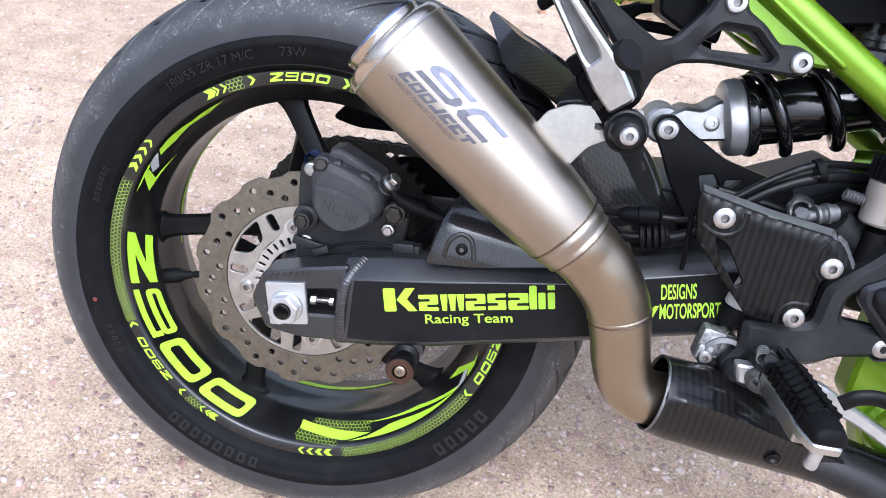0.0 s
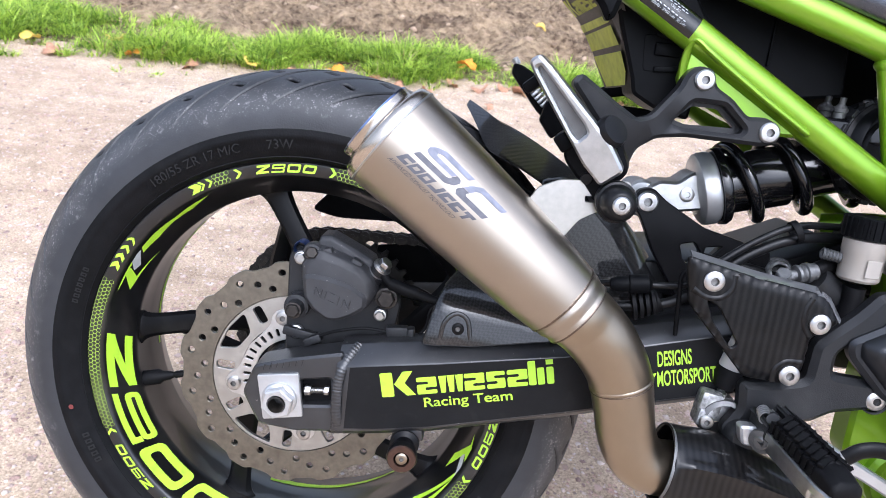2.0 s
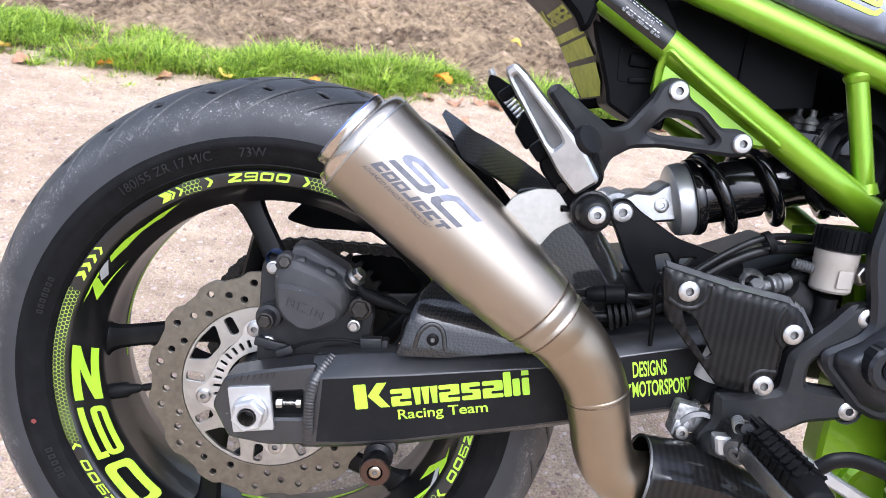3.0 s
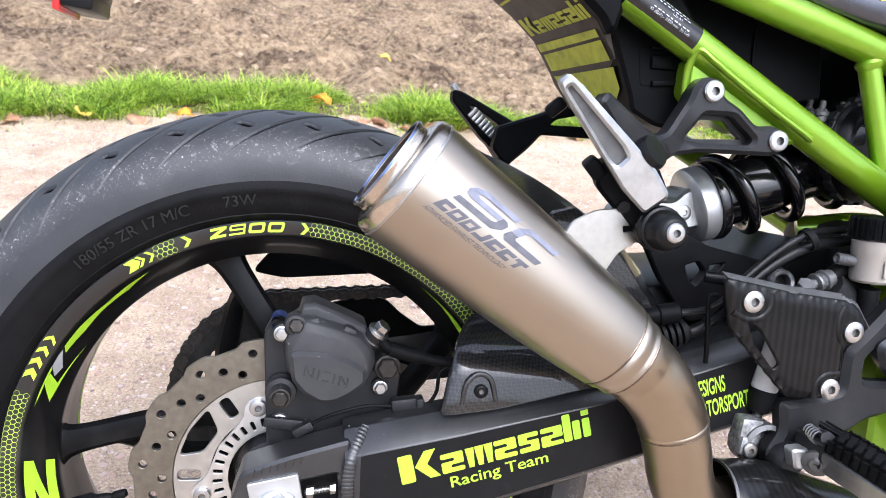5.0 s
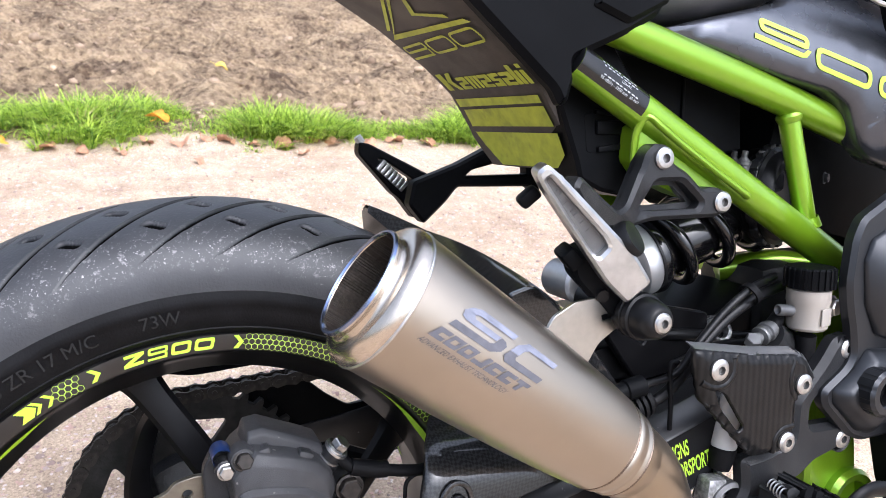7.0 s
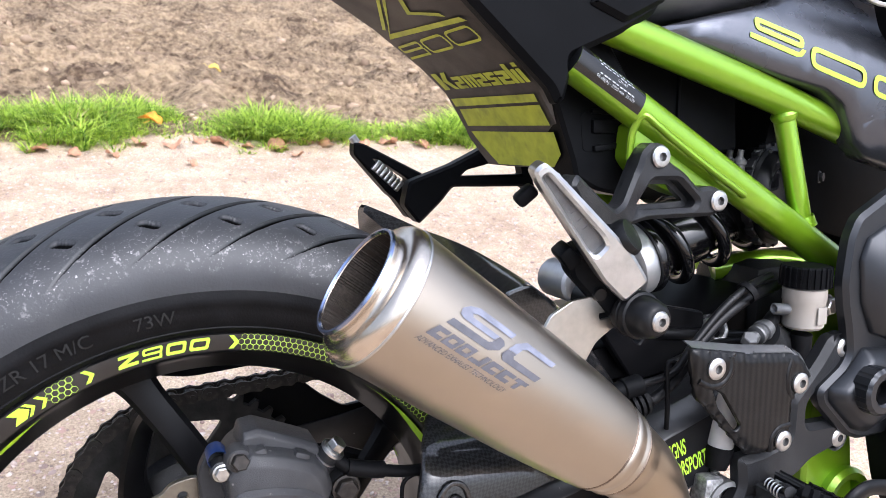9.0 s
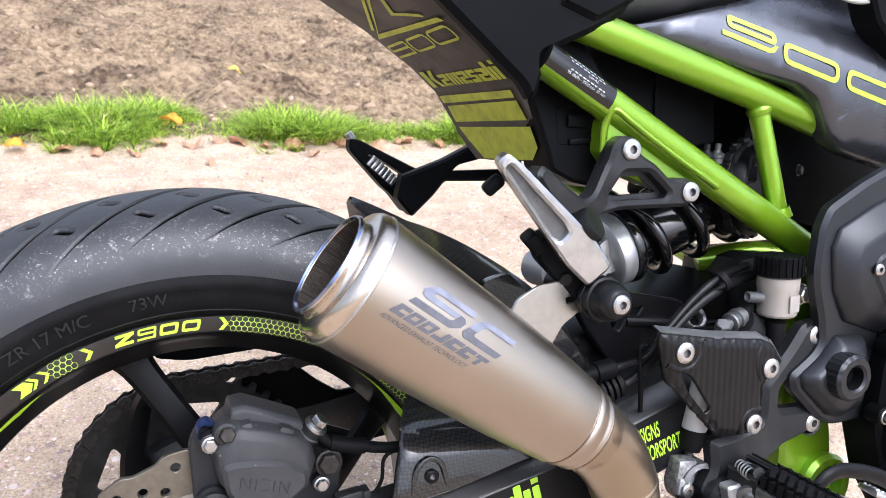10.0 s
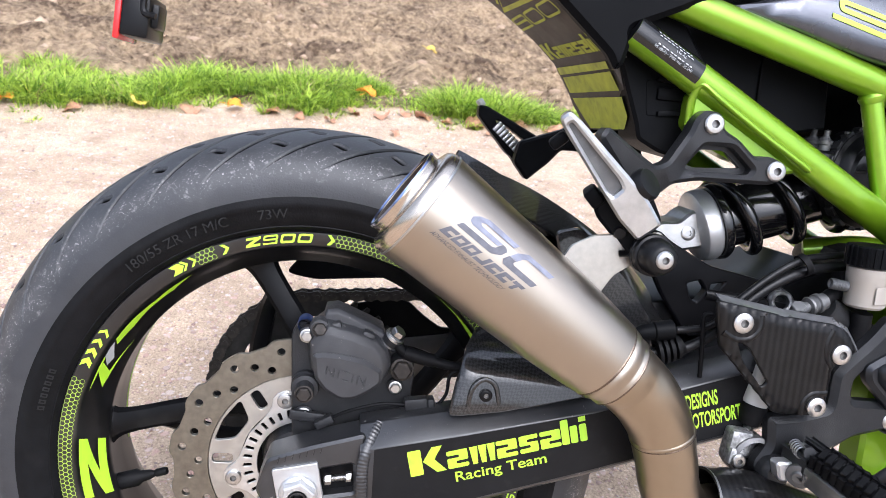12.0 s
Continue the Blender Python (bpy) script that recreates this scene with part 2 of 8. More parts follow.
    mx.inputs[7].default_value = (0.42, 0.41, 0.40, 1)
    links.new(mx.outputs[2], b.inputs["Base Color"])


scuff(M_TREAD)


def speckle(m, tone, scale, edge):
    """Tiny pale specks of dried mud and stone chips."""
    nodes, links = m.node_tree.nodes, m.node_tree.links
    b = nodes["Principled BSDF"]
    tc = nodes.new("ShaderNodeTexCoord")
    n = nodes.new("ShaderNodeTexNoise")
    n.inputs["Scale"].default_value, n.inputs["Detail"].default_value = scale, 2
    links.new(tc.outputs["Object"], n.inputs["Vector"])
    cut = nodes.new("ShaderNodeMapRange")
    cut.inputs["From Min"].default_value, cut.inputs["From Max"].default_value, cut.inputs["To Max"].default_value = edge, edge + 0.03, 0.8
    links.new(n.outputs["Fac"], cut.inputs["Value"])
    mx = nodes.new("ShaderNodeMix")
    mx.data_type = "RGBA"
    links.new(cut.outputs[0], mx.inputs["Factor"])
    links.new(b.inputs["Base Color"].links[0].from_socket, mx.inputs[6])
    mx.inputs[7].default_value = (*tone, 1)
    links.new(mx.outputs[2], b.inputs["Base Color"])


speckle(M_ARM, (0.20, 0.19, 0.18), 260, 0.735)
speckle(M_CALIPER, (0.16, 0.15, 0.14), 300, 0.73)
speckle(M_GLOSS, (0.10, 0.095, 0.09), 300, 0.75)


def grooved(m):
    """Clean rubber in the cut grooves, its colour also darkened for shade, by the depth stored on the mesh."""
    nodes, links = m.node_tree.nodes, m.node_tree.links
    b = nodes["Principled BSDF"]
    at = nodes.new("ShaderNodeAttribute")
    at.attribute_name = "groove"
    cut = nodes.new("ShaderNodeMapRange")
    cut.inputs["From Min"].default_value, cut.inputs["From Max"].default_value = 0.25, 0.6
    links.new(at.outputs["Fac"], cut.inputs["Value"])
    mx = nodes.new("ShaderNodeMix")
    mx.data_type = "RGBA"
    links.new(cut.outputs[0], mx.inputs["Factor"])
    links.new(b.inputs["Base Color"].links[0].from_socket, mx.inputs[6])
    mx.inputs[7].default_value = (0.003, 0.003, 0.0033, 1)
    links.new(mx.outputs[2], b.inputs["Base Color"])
    # specular drops to zero too, so the cuts look as shaded as deep ones
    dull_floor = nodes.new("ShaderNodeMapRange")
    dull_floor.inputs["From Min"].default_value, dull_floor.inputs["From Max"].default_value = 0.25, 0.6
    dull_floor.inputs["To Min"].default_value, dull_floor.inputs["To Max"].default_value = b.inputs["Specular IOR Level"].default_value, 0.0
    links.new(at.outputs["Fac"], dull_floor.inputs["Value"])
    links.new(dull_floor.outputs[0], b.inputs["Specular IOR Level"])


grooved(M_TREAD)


def stony(name, tones, cell, rough_scale, bump, strength, low=0.40, high=0.60, show=0.35):
    """Earth or gravel: small stones of several tones in a blotchy fine ground."""
    m = bpy.data.materials.new(name)
    m.use_nodes = True
    nodes, links = m.node_tree.nodes, m.node_tree.links
    b = nodes["Principled BSDF"]
    b.inputs["Roughness"].default_value, b.inputs["Specular IOR Level"].default_value = 0.95, 0.2
    tc = nodes.new("ShaderNodeTexCoord")

    def tex(kind, scale, detail=6.0):
        n = nodes.new(kind)
        n.inputs["Scale"].default_value = scale
        if kind == "ShaderNodeTexNoise":
            n.inputs["Detail"].default_value, n.inputs["Roughness"].default_value = detail, 0.65
        links.new(tc.outputs["Object"], n.inputs["Vector"])
        return n
    big, mid, small = tex("ShaderNodeTexNoise", rough_scale), tex("ShaderNodeTexNoise", rough_scale * 12), tex("ShaderNodeTexVoronoi", cell)
    ramp = nodes.new("ShaderNodeValToRGB")
    ramp.color_ramp.elements[0].position, ramp.color_ramp.elements[1].position = low, high
    ramp.color_ramp.elements[0].color, ramp.color_ramp.elements[1].color = (*tones[0], 1), (*tones[1], 1)
    add = nodes.new("ShaderNodeMath")
    add.operation, add.inputs[1].default_value = "MULTIPLY_ADD", 0.5
    half = nodes.new("ShaderNodeMath")
    half.operation, half.inputs[1].default_value = "MULTIPLY", 0.5
    links.new(mid.outputs["Fac"], half.inputs[0])
    links.new(big.outputs["Fac"], add.inputs[0])
    links.new(half.outputs[0], add.inputs[2])
    links.new(add.outputs[0], ramp.inputs["Fac"])
    grey = nodes.new("ShaderNodeSeparateColor")
    links.new(small.outputs["Color"], grey.inputs[0])
    stone = nodes.new("ShaderNodeValToRGB")
    stone.color_ramp.elements[0].color, stone.color_ramp.elements[1].color = (*tones[2], 1), (*tones[3], 1)
    links.new(grey.outputs[0], stone.inputs["Fac"])
    pick = nodes.new("ShaderNodeMapRange")
    pick.inputs["From Min"].default_value, pick.inputs["From Max"].default_value, pick.inputs["To Max"].default_value = 0.35, 0.75, show
    links.new(grey.outputs[1], pick.inputs["Value"])
    mx = nodes.new("ShaderNodeMix")
    mx.data_type = "RGBA"
    links.new(pick.outputs[0], mx.inputs["Factor"])
    links.new(ramp.outputs["Color"], mx.inputs[6])
    links.new(stone.outputs["Color"], mx.inputs[7])
    links.new(mx.outputs[2], b.inputs["Base Color"])
    hsum = nodes.new("ShaderNodeMath")
    hsum.operation, hsum.inputs[1].default_value = "MULTIPLY_ADD", -0.35
    links.new(small.outputs["Distance"], hsum.inputs[0])
    links.new(mid.outputs["Fac"], hsum.inputs[2])
    bp = nodes.new("ShaderNodeBump")
    bp.inputs["Strength"].default_value, bp.inputs["Distance"].default_value = strength, bump
    links.new(hsum.outputs[0], bp.inputs["Height"])
    links.new(bp.outputs[0], b.inputs["Normal"])
    return m


def path_surface():
    """Trodden gravel path: sandy patches and streaks, grit, and stones of mixed tones."""
    m = bpy.data.materials.new("gravel_path")
    m.use_nodes = True
    nodes, links = m.node_tree.nodes, m.node_tree.links
    b = nodes["Principled BSDF"]
    b.inputs["Roughness"].default_value, b.inputs["Specular IOR Level"].default_value = 0.95, 0.15
    tc = nodes.new("ShaderNodeTexCoord")

    def cloud(scale, detail, rough, stretch=None):
        n = nodes.new("ShaderNodeTexNoise")
        n.inputs["Scale"].default_value, n.inputs["Detail"].default_value, n.inputs["Roughness"].default_value = scale, detail, rough
        src = tc.outputs["Object"]
        if stretch:
            mp = nodes.new("ShaderNodeMapping")
            mp.inputs["Scale"].default_value = stretch
            links.new(src, mp.inputs["Vector"])
            src = mp.outputs[0]
        links.new(src, n.inputs["Vector"])
        return n.outputs["Fac"]

    def span(v, a, c, lo=0.0, hi=1.0):
        r = nodes.new("ShaderNodeMapRange")
        r.inputs["From Min"].default_value, r.inputs["From Max"].default_value, r.inputs["To Min"].default_value, r.inputs["To Max"].default_value = a, c, lo, hi
        links.new(v, r.inputs["Value"])
        return r.outputs[0]

    def calc(op, x, y):
        n = nodes.new("ShaderNodeMath")
        n.operation = op
        for k, v in enumerate((x, y)):
            if isinstance(v, float):
                n.inputs[k].default_value = v
            else:
                links.new(v, n.inputs[k])
        return n.outputs[0]

    def blend(f, x, y, kind="MIX"):
        n = nodes.new("ShaderNodeMix")
        n.data_type, n.blend_type = "RGBA", kind
        for s, v in ((n.inputs["Factor"], f), (n.inputs[6], x), (n.inputs[7], y)):
            if isinstance(v, float):
                s.default_value = v
            elif isinstance(v, tuple):
                s.default_value = (*v, 1)
            else:
                links.new(v, s)
        return n.outputs[2]

    def stones_of(scale, keep, size, tones):
        v = nodes.new("ShaderNodeTexVoronoi")
        v.inputs["Scale"].default_value = scale
        wob = nodes.new("ShaderNodeVectorMath")
        wob.operation, wob.inputs[1].default_value = "MULTIPLY_ADD", (0.35 / scale,) * 3
        nz = nodes.new("ShaderNodeTexNoise")
        nz.inputs["Scale"].default_value = scale * 2.2
        links.new(tc.outputs["Object"], nz.inputs["Vector"])
        links.new(nz.outputs["Color"], wob.inputs[0])
        links.new(tc.outputs["Object"], wob.inputs[2])
        links.new(wob.outputs[0], v.inputs["Vector"])
        sep = nodes.new("ShaderNodeSeparateColor")
        links.new(v.outputs["Color"], sep.inputs[0])
        there = calc("MULTIPLY", span(sep.outputs[0], keep, keep + 0.02), span(v.outputs["Distance"], size, size * 0.7))
        ramp = nodes.new("ShaderNodeValToRGB")
        for e in (0.35, 0.7):
            ramp.color_ramp.elements.new(e)
        for el, c in zip(ramp.color_ramp.elements, tones):
            el.color = (*c, 1)
        links.new(sep.outputs[1], ramp.inputs["Fac"])
        return there, ramp.outputs["Color"]

    patches = calc("ADD", calc("MULTIPLY", cloud(1.1, 5, 0.6), 0.55), calc("MULTIPLY", cloud(1.0, 5, 0.65, (0.7, 5.0, 1.0)), 0.45))
    ramp = nodes.new("ShaderNodeValToRGB")
    ramp.color_ramp.elements.new(0.5)
    for el, (q, c) in zip(ramp.color_ramp.elements, ((0.36, (0.40, 0.300, 0.212)), (0.50, (0.51, 0.398, 0.285)), (0.64, (0.59, 0.475, 0.350)))):
        el.position, el.color = q, (*c, 1)
    links.new(patches, ramp.inputs["Fac"])
    col = ramp.outputs["Color"]
    mid = cloud(9, 8, 0.72)
    col = blend(1.0, col, blend(span(mid, 0.3, 0.7), (0.70, 0.68, 0.67), (1.18, 1.18, 1.18)), "MULTIPLY")
    grit = cloud(240, 4, 0.7)
    col = blend(1.0, col, blend(span(grit, 0.3, 0.7), (0.50, 0.48, 0.47), (1.40, 1.40, 1.40)), "MULTIPLY")
    bump_h = calc("ADD", calc("MULTIPLY", mid, 1.6), calc("MULTIPLY", grit, 0.45))
    for scale, keep, size in ((46.0, 0.55, 0.38), (120.0, 0.40, 0.40)):
        there, tone = stones_of(scale, keep, size, ((0.21, 0.165, 0.15), (0.50, 0.31, 0.255), (0.55, 0.43, 0.37), (0.68, 0.60, 0.55)))
        col = blend(calc("MULTIPLY", there, 0.85), col, tone)
        bump_h = calc("ADD", bump_h, calc("MULTIPLY", there, 0.35))
    links.new(col, b.inputs["Base Color"])
    bp = nodes.new("ShaderNodeBump")
    bp.inputs["Strength"].default_value, bp.inputs["Distance"].default_value = 0.8, 0.006
    links.new(bump_h, bp.inputs["Height"])
    links.new(bp.outputs[0], b.inputs["Normal"])
    return m


M_PATH = path_surface()
M_SOIL = stony("ploughed_soil", ((0.090, 0.058, 0.036), (0.50, 0.366, 0.228), (0.14, 0.092, 0.058), (0.49, 0.362, 0.245)), 34, 2.2, 0.06, 0.9, 0.42, 0.60)


def varied(name, a, c, rough, thin=0.0):
    """A material whose tone changes from piece to piece of one mesh."""
    m = bpy.data.materials.new(name)
    m.use_nodes = True
    nodes, links = m.node_tree.nodes, m.node_tree.links
    b = nodes["Principled BSDF"]
    b.inputs["Roughness"].default_value, b.inputs["Specular IOR Level"].default_value = rough, 0.3
    g = nodes.new("ShaderNodeNewGeometry")
    r = nodes.new("ShaderNodeValToRGB")
    r.color_ramp.elements[0].color, r.color_ramp.elements[1].color = (*a, 1), (*c, 1)
    links.new(g.outputs["Random Per Island"], r.inputs["Fac"])
    links.new(r.outputs["Color"], b.inputs["Base Color"])
    if thin:
        b.inputs["Subsurface Weight"].default_value = 0
        tr = nodes.new("ShaderNodeBsdfTranslucent")
        links.new(r.outputs["Color"], tr.inputs["Color"])
        mixer = nodes.new("ShaderNodeMixShader")
        mixer.inputs[0].default_value = thin
        links.new(b.outputs[0], mixer.inputs[1])
        links.new(tr.outputs[0], mixer.inputs[2])
        links.new(mixer.outputs[0], nodes["Material Output"].inputs["Surface"])
    return m


M_GRASS = varied("grass", (0.08, 0.19, 0.015), (0.66, 0.82, 0.13), 0.5, 0.45)
M_DRY = varied("dry_grass", (0.36, 0.28, 0.12), (0.5, 0.42, 0.22), 0.7, 0.2)
M_PEBBLE = varied("pebbles", (0.26, 0.17, 0.145), (0.64, 0.53, 0.46), 0.85)
M_CLOD = varied("clods", (0.17, 0.115, 0.075), (0.50, 0.37, 0.255), 0.95)
M_LEAF_O = material("orange_leaf", (0.75, 0.28, 0.02), 0.6, 0, 0.3, 60, 0.3, 300, (0.4, 0.16, 0.03), 40, 0.3)
M_LEAF_B = material("brown_leaf", (0.42, 0.22, 0.13), 0.7, 0, 0.35, 60, 0.4, 300, (0.2, 0.1, 0.06), 40, 0.3)
M_LEAF_Y = material("yellow_leaf", (0.72, 0.50, 0.09), 0.6, 0, 0.3, 60, 0.3, 300, (0.45, 0.3, 0.1), 40, 0.3)


# ---- mesh helpers ----
def finish(name, bm, mat, parent=None, label="", smooth=35):
    bm.normal_update()
    me = bpy.data.meshes.new(name)
    bm.to_mesh(me)
    bm.free()
    for one in mat if isinstance(mat, (list, tuple)) else (mat,):
        me.materials.append(one)
    if smooth:
        me.polygons.foreach_set("use_smooth", [True] * len(me.polygons))
        me.set_sharp_from_angle(angle=radians(smooth))
    ob = new(name, me)
    ob.parent = parent
    return tagged(ob, label)


def part(name, bm, mat, parent, label="", smooth=35):
    return finish(name, bm, mat, parent, label, smooth)


def arc(cx, cy, r, a0, a1, n):
    return [(cx + r * math.cos(radians(a0 + (a1 - a0) * i / n)), cy + r * math.sin(radians(a0 + (a1 - a0) * i / n))) for i in range(n + 1)]


def circle(cx, cy, r, n=16, turn=0.0):
    return [(cx + r * math.cos(2 * math.pi * i / n + turn), cy + r * math.sin(2 * math.pi * i / n + turn)) for i in range(n)]


def rounded(pts, r, n=4):
    """A closed outline with its corners rounded to r."""
    out = []
    for i, p in enumerate(pts):
        p, a, c = Vector(p), Vector(pts[i - 1]), Vector(pts[(i + 1) % len(pts)])
        u, v = (a - p), (c - p)
        d = min(r, 0.45 * u.length, 0.45 * v.length)
        s, e = p + u.normalized() * d, p + v.normalized() * d
        for k in range(n + 1):
            f = k / n
            out.append(tuple((1 - f) ** 2 * s + 2 * f * (1 - f) * p + f * f * e))
    return out


def offset(pts, d):
    """A closed outline moved inwards by d (outwards if negative)."""
    area = sum(a[0] * b[1] - b[0] * a[1] for a, b in zip(pts, pts[1:] + pts[:1]))
    side, out = (1 if area > 0 else -1), []
    for i, p in enumerate(pts):
        p, a, c = Vector(p), Vector(pts[i - 1]), Vector(pts[(i + 1) % len(pts)])
        u, v = (p - a), (c - p)
        u, v = (u.normalized() if u.length > 1e-9 else v.normalized()), (v.normalized() if v.length > 1e-9 else u.normalized())
        nrm = Vector((-(u.y + v.y), u.x + v.x)) * side
        k = max(0.35, 0.5 * nrm.length)
        out.append(tuple(p + nrm.normalized() * d / k if nrm.length > 1e-6 else p))
    return out


XZ = lambda p, h: (p[0], h, p[1])


def plate(bm, outer, h0, h1, holes=(), bevel=0.0, to=XZ):
    """A plate cut from an outline with holes, from height h0 (seen side, bevelled) to h1; to() lays plan and height into space."""
    levels = [(h0, bevel), (h0 + math.copysign(bevel, h1 - h0), 0.0), (h1, 0.0)] if bevel else [(h0, 0.0), (h1, 0.0)]
    rings = []
    for loop, sign in [(list(outer), 1)] + [(list(h), -1) for h in holes]:
        rings.append([[bm.verts.new(to(p, h)) for p in offset(loop, sign * inset)] if inset else [bm.verts.new(to(p, h)) for p in loop] for h, inset in levels])
    made = []
    for ring in rings:
        for lo, hi in zip(ring, ring[1:]):
            for i in range(len(lo)):
                made.append(bm.faces.new((lo[i], lo[(i + 1) % len(lo)], hi[(i + 1) % len(lo)], hi[i])))
    for level in (0, -1):
        edges = []
        for ring in rings:
            loop = ring[level]
            edges += [bm.edges.get((loop[i], loop[(i + 1) % len(loop)])) for i in range(len(loop))]
        made += [f for f in bmesh.ops.triangle_fill(bm, use_beauty=True, edges=edges)["geom"] if isinstance(f, bmesh.types.BMFace)]
    bmesh.ops.recalc_face_normals(bm, faces=[f for f in made if f.is_valid])
    return bm


def sheet(bm, outer, holes=(), to=lambda p, h: (p[0], p[1], h)):
    """A flat filled outline, for a sticker."""
    loops = [[bm.verts.new(to(p, 0.0)) for p in loop] for loop in (outer, *holes)]
    edges = [bm.edges.new((l[i], l[(i + 1) % len(l)])) for l in loops for i in range(len(l))]
    bmesh.ops.triangle_fill(bm, use_beauty=True, edges=edges)
    return bm


def frame_at(origin, axis, up=(0, 0, 1)):
    """Axes with z along the axis."""
    z = Vector(axis).normalized()
    x = Vector(up).cross(z)
    if x.length < 1e-4:
        x = Vector((1, 0, 0)).cross(z)
    x.normalize()
    y = z.cross(x)
    return Matrix(((x.x, y.x, z.x, origin[0]), (x.y, y.y, z.y, origin[1]), (x.z, y.z, z.z, origin[2]), (0, 0, 0, 1)))


def lathe(bm, profile, origin, axis, n=32, closed=False, up=(0, 0, 1)):
    """Turns a profile of (radius, along) round an axis."""
    m = frame_at(origin, axis, up)
    rows = []
    for r, h in profile:
        if r < 1e-6:
            rows.append([bm.verts.new(m @ Vector((0, 0, h)))])
        else:
            rows.append([bm.verts.new(m @ Vector((r * math.cos(2 * math.pi * i / n), r * math.sin(2 * math.pi * i / n), h))) for i in range(n)])
    made = []
    for a, b in zip(rows, rows[1:] + (rows[:1] if closed else [])):
        for i in range(n):
            j = (i + 1) % n
            if len(a) > 1 and len(b) > 1:
                made.append(bm.faces.new((a[i], a[j], b[j], b[i])))
            elif len(a) > 1:
                made.append(bm.faces.new((a[i], a[j], b[0])))
            elif len(b) > 1:
                made.append(bm.faces.new((a[0], b[j], b[i])))
    bmesh.ops.recalc_face_normals(bm, faces=made)
    return bm


def smooth_path(pts, n=8):
    """A Catmull-Rom curve through the points; extra values (a radius) are carried along."""
    pts = [np.array(p, float) for p in pts]
    ext = [2 * pts[0] - pts[1]] + pts + [2 * pts[-1] - pts[-2]]
    out = []
    for i in range(1, len(ext) - 2):
        p0, p1, p2, p3 = ext[i - 1:i + 3]
        for k in range(n):
            t = k / n
            out.append(0.5 * (2 * p1 + (p2 - p0) * t + (2 * p0 - 5 * p1 + 4 * p2 - p3) * t * t + (3 * p1 - p0 - 3 * p2 + p3) * t ** 3))
    return out + [pts[-1]]


def tube(bm, pts, radius, n=14, caps=True, flat=1.0, curve=8, up=(0, 1, 0)):
    """A pipe, cable or bar along points; a fourth value in a point is its own radius."""
    path = smooth_path(pts, curve) if curve else [np.array(p, float) for p in pts]
    rings, last = [], None
    for i, p in enumerate(path):
        a, b = path[max(0, i - 1)][:3], path[min(len(path) - 1, i + 1)][:3]
        d = Vector(b - a).normalized()
        if last is None:
            x = Vector(up).cross(d)
            x = x.normalized() if x.length > 1e-3 else Vector((1, 0, 0)).cross(d).normalized()
        else:
            x = (last - d * last.dot(d)).normalized()
        last, y = x, d.cross(x)
        r = p[3] if len(p) > 3 else radius
        rings.append([bm.verts.new(Vector(p[:3]) + x * (r * math.cos(2 * math.pi * k / n)) + y * (r * flat * math.sin(2 * math.pi * k / n))) for k in range(n)])
    made = []
    for a, b in zip(rings, rings[1:]):
        for k in range(n):
            made.append(bm.faces.new((a[k], a[(k + 1) % n], b[(k + 1) % n], b[k])))
    if caps:
        made += [bm.faces.new(rings[0]), bm.faces.new(rings[-1])]
    bmesh.ops.recalc_face_normals(bm, faces=made)
    return bm


def block(bm, size, m, bevel=0.002, seg=2):
    """A box with rounded edges at the pose m."""
    made = bmesh.ops.create_cube(bm, size=1.0)["verts"]
    for v in made:
        v.co = m @ Vector((v.co.x * size[0], v.co.y * size[1], v.co.z * size[2]))
    if bevel:
        edges = list({e for v in made for e in v.link_edges})
        bmesh.ops.bevel(bm, geom=edges, offset=bevel, segments=seg, affect="EDGES", profile=0.5)
    return bm


def loft(bm, sections, caps=True):
    """Skins closed sections of equal point count, one after another."""
    rings = [[bm.verts.new(p) for p in s] for s in sections]
    made = []
    for a, b in zip(rings, rings[1:]):
        for k in range(len(a)):
            made.append(bm.faces.new((a[k], a[(k + 1) % len(a)], b[(k + 1) % len(a)], b[k])))
    if caps:
        made += [bm.faces.new(rings[0]), bm.faces.new(rings[-1])]
    bmesh.ops.recalc_face_normals(bm, faces=made)
    return bm


def soften(bm, width, seg=2, angle=30):
    """Rounds the sharp edges of a mesh."""
    bm.normal_update()
    edges = [e for e in bm.edges if len(e.link_faces) == 2 and e.calc_face_angle(0) > radians(angle)]
    bmesh.ops.bevel(bm, geom=edges, offset=width, segments=seg, affect="EDGES", profile=0.5)
    return bm


def bead(bm, pts, r, pitch, flat=0.6, curve=0, up=(0, 1, 0)):
    """A continuous weld: a low ridge whose width ripples."""
    path = [Vector(p) for p in (smooth_path(pts, curve) if curve else pts)]
    out, run = [], 0.0
    for a, b in zip(path, path[1:]):
        n = max(1, int((b - a).length / (pitch / 5)))
        for k in range(n):
            s = run + (b - a).length * k / n
            out.append((*(a + (b - a) * (k / n)), r * (0.80 + 0.20 * abs(math.sin(math.pi * s / pitch)))))
        run += (b - a).length
    return tube(bm, out, r, 8, True, flat, 0, up)


def bead_ring(bm, m, radius, h, r, pitch):
    pts = [m @ Vector((radius * math.cos(2 * math.pi * k / 90), radius * math.sin(2 * math.pi * k / 90), h)) for k in range(91)]
    return bead(bm, pts, r, pitch, 0.8)


SOCKETS = {}


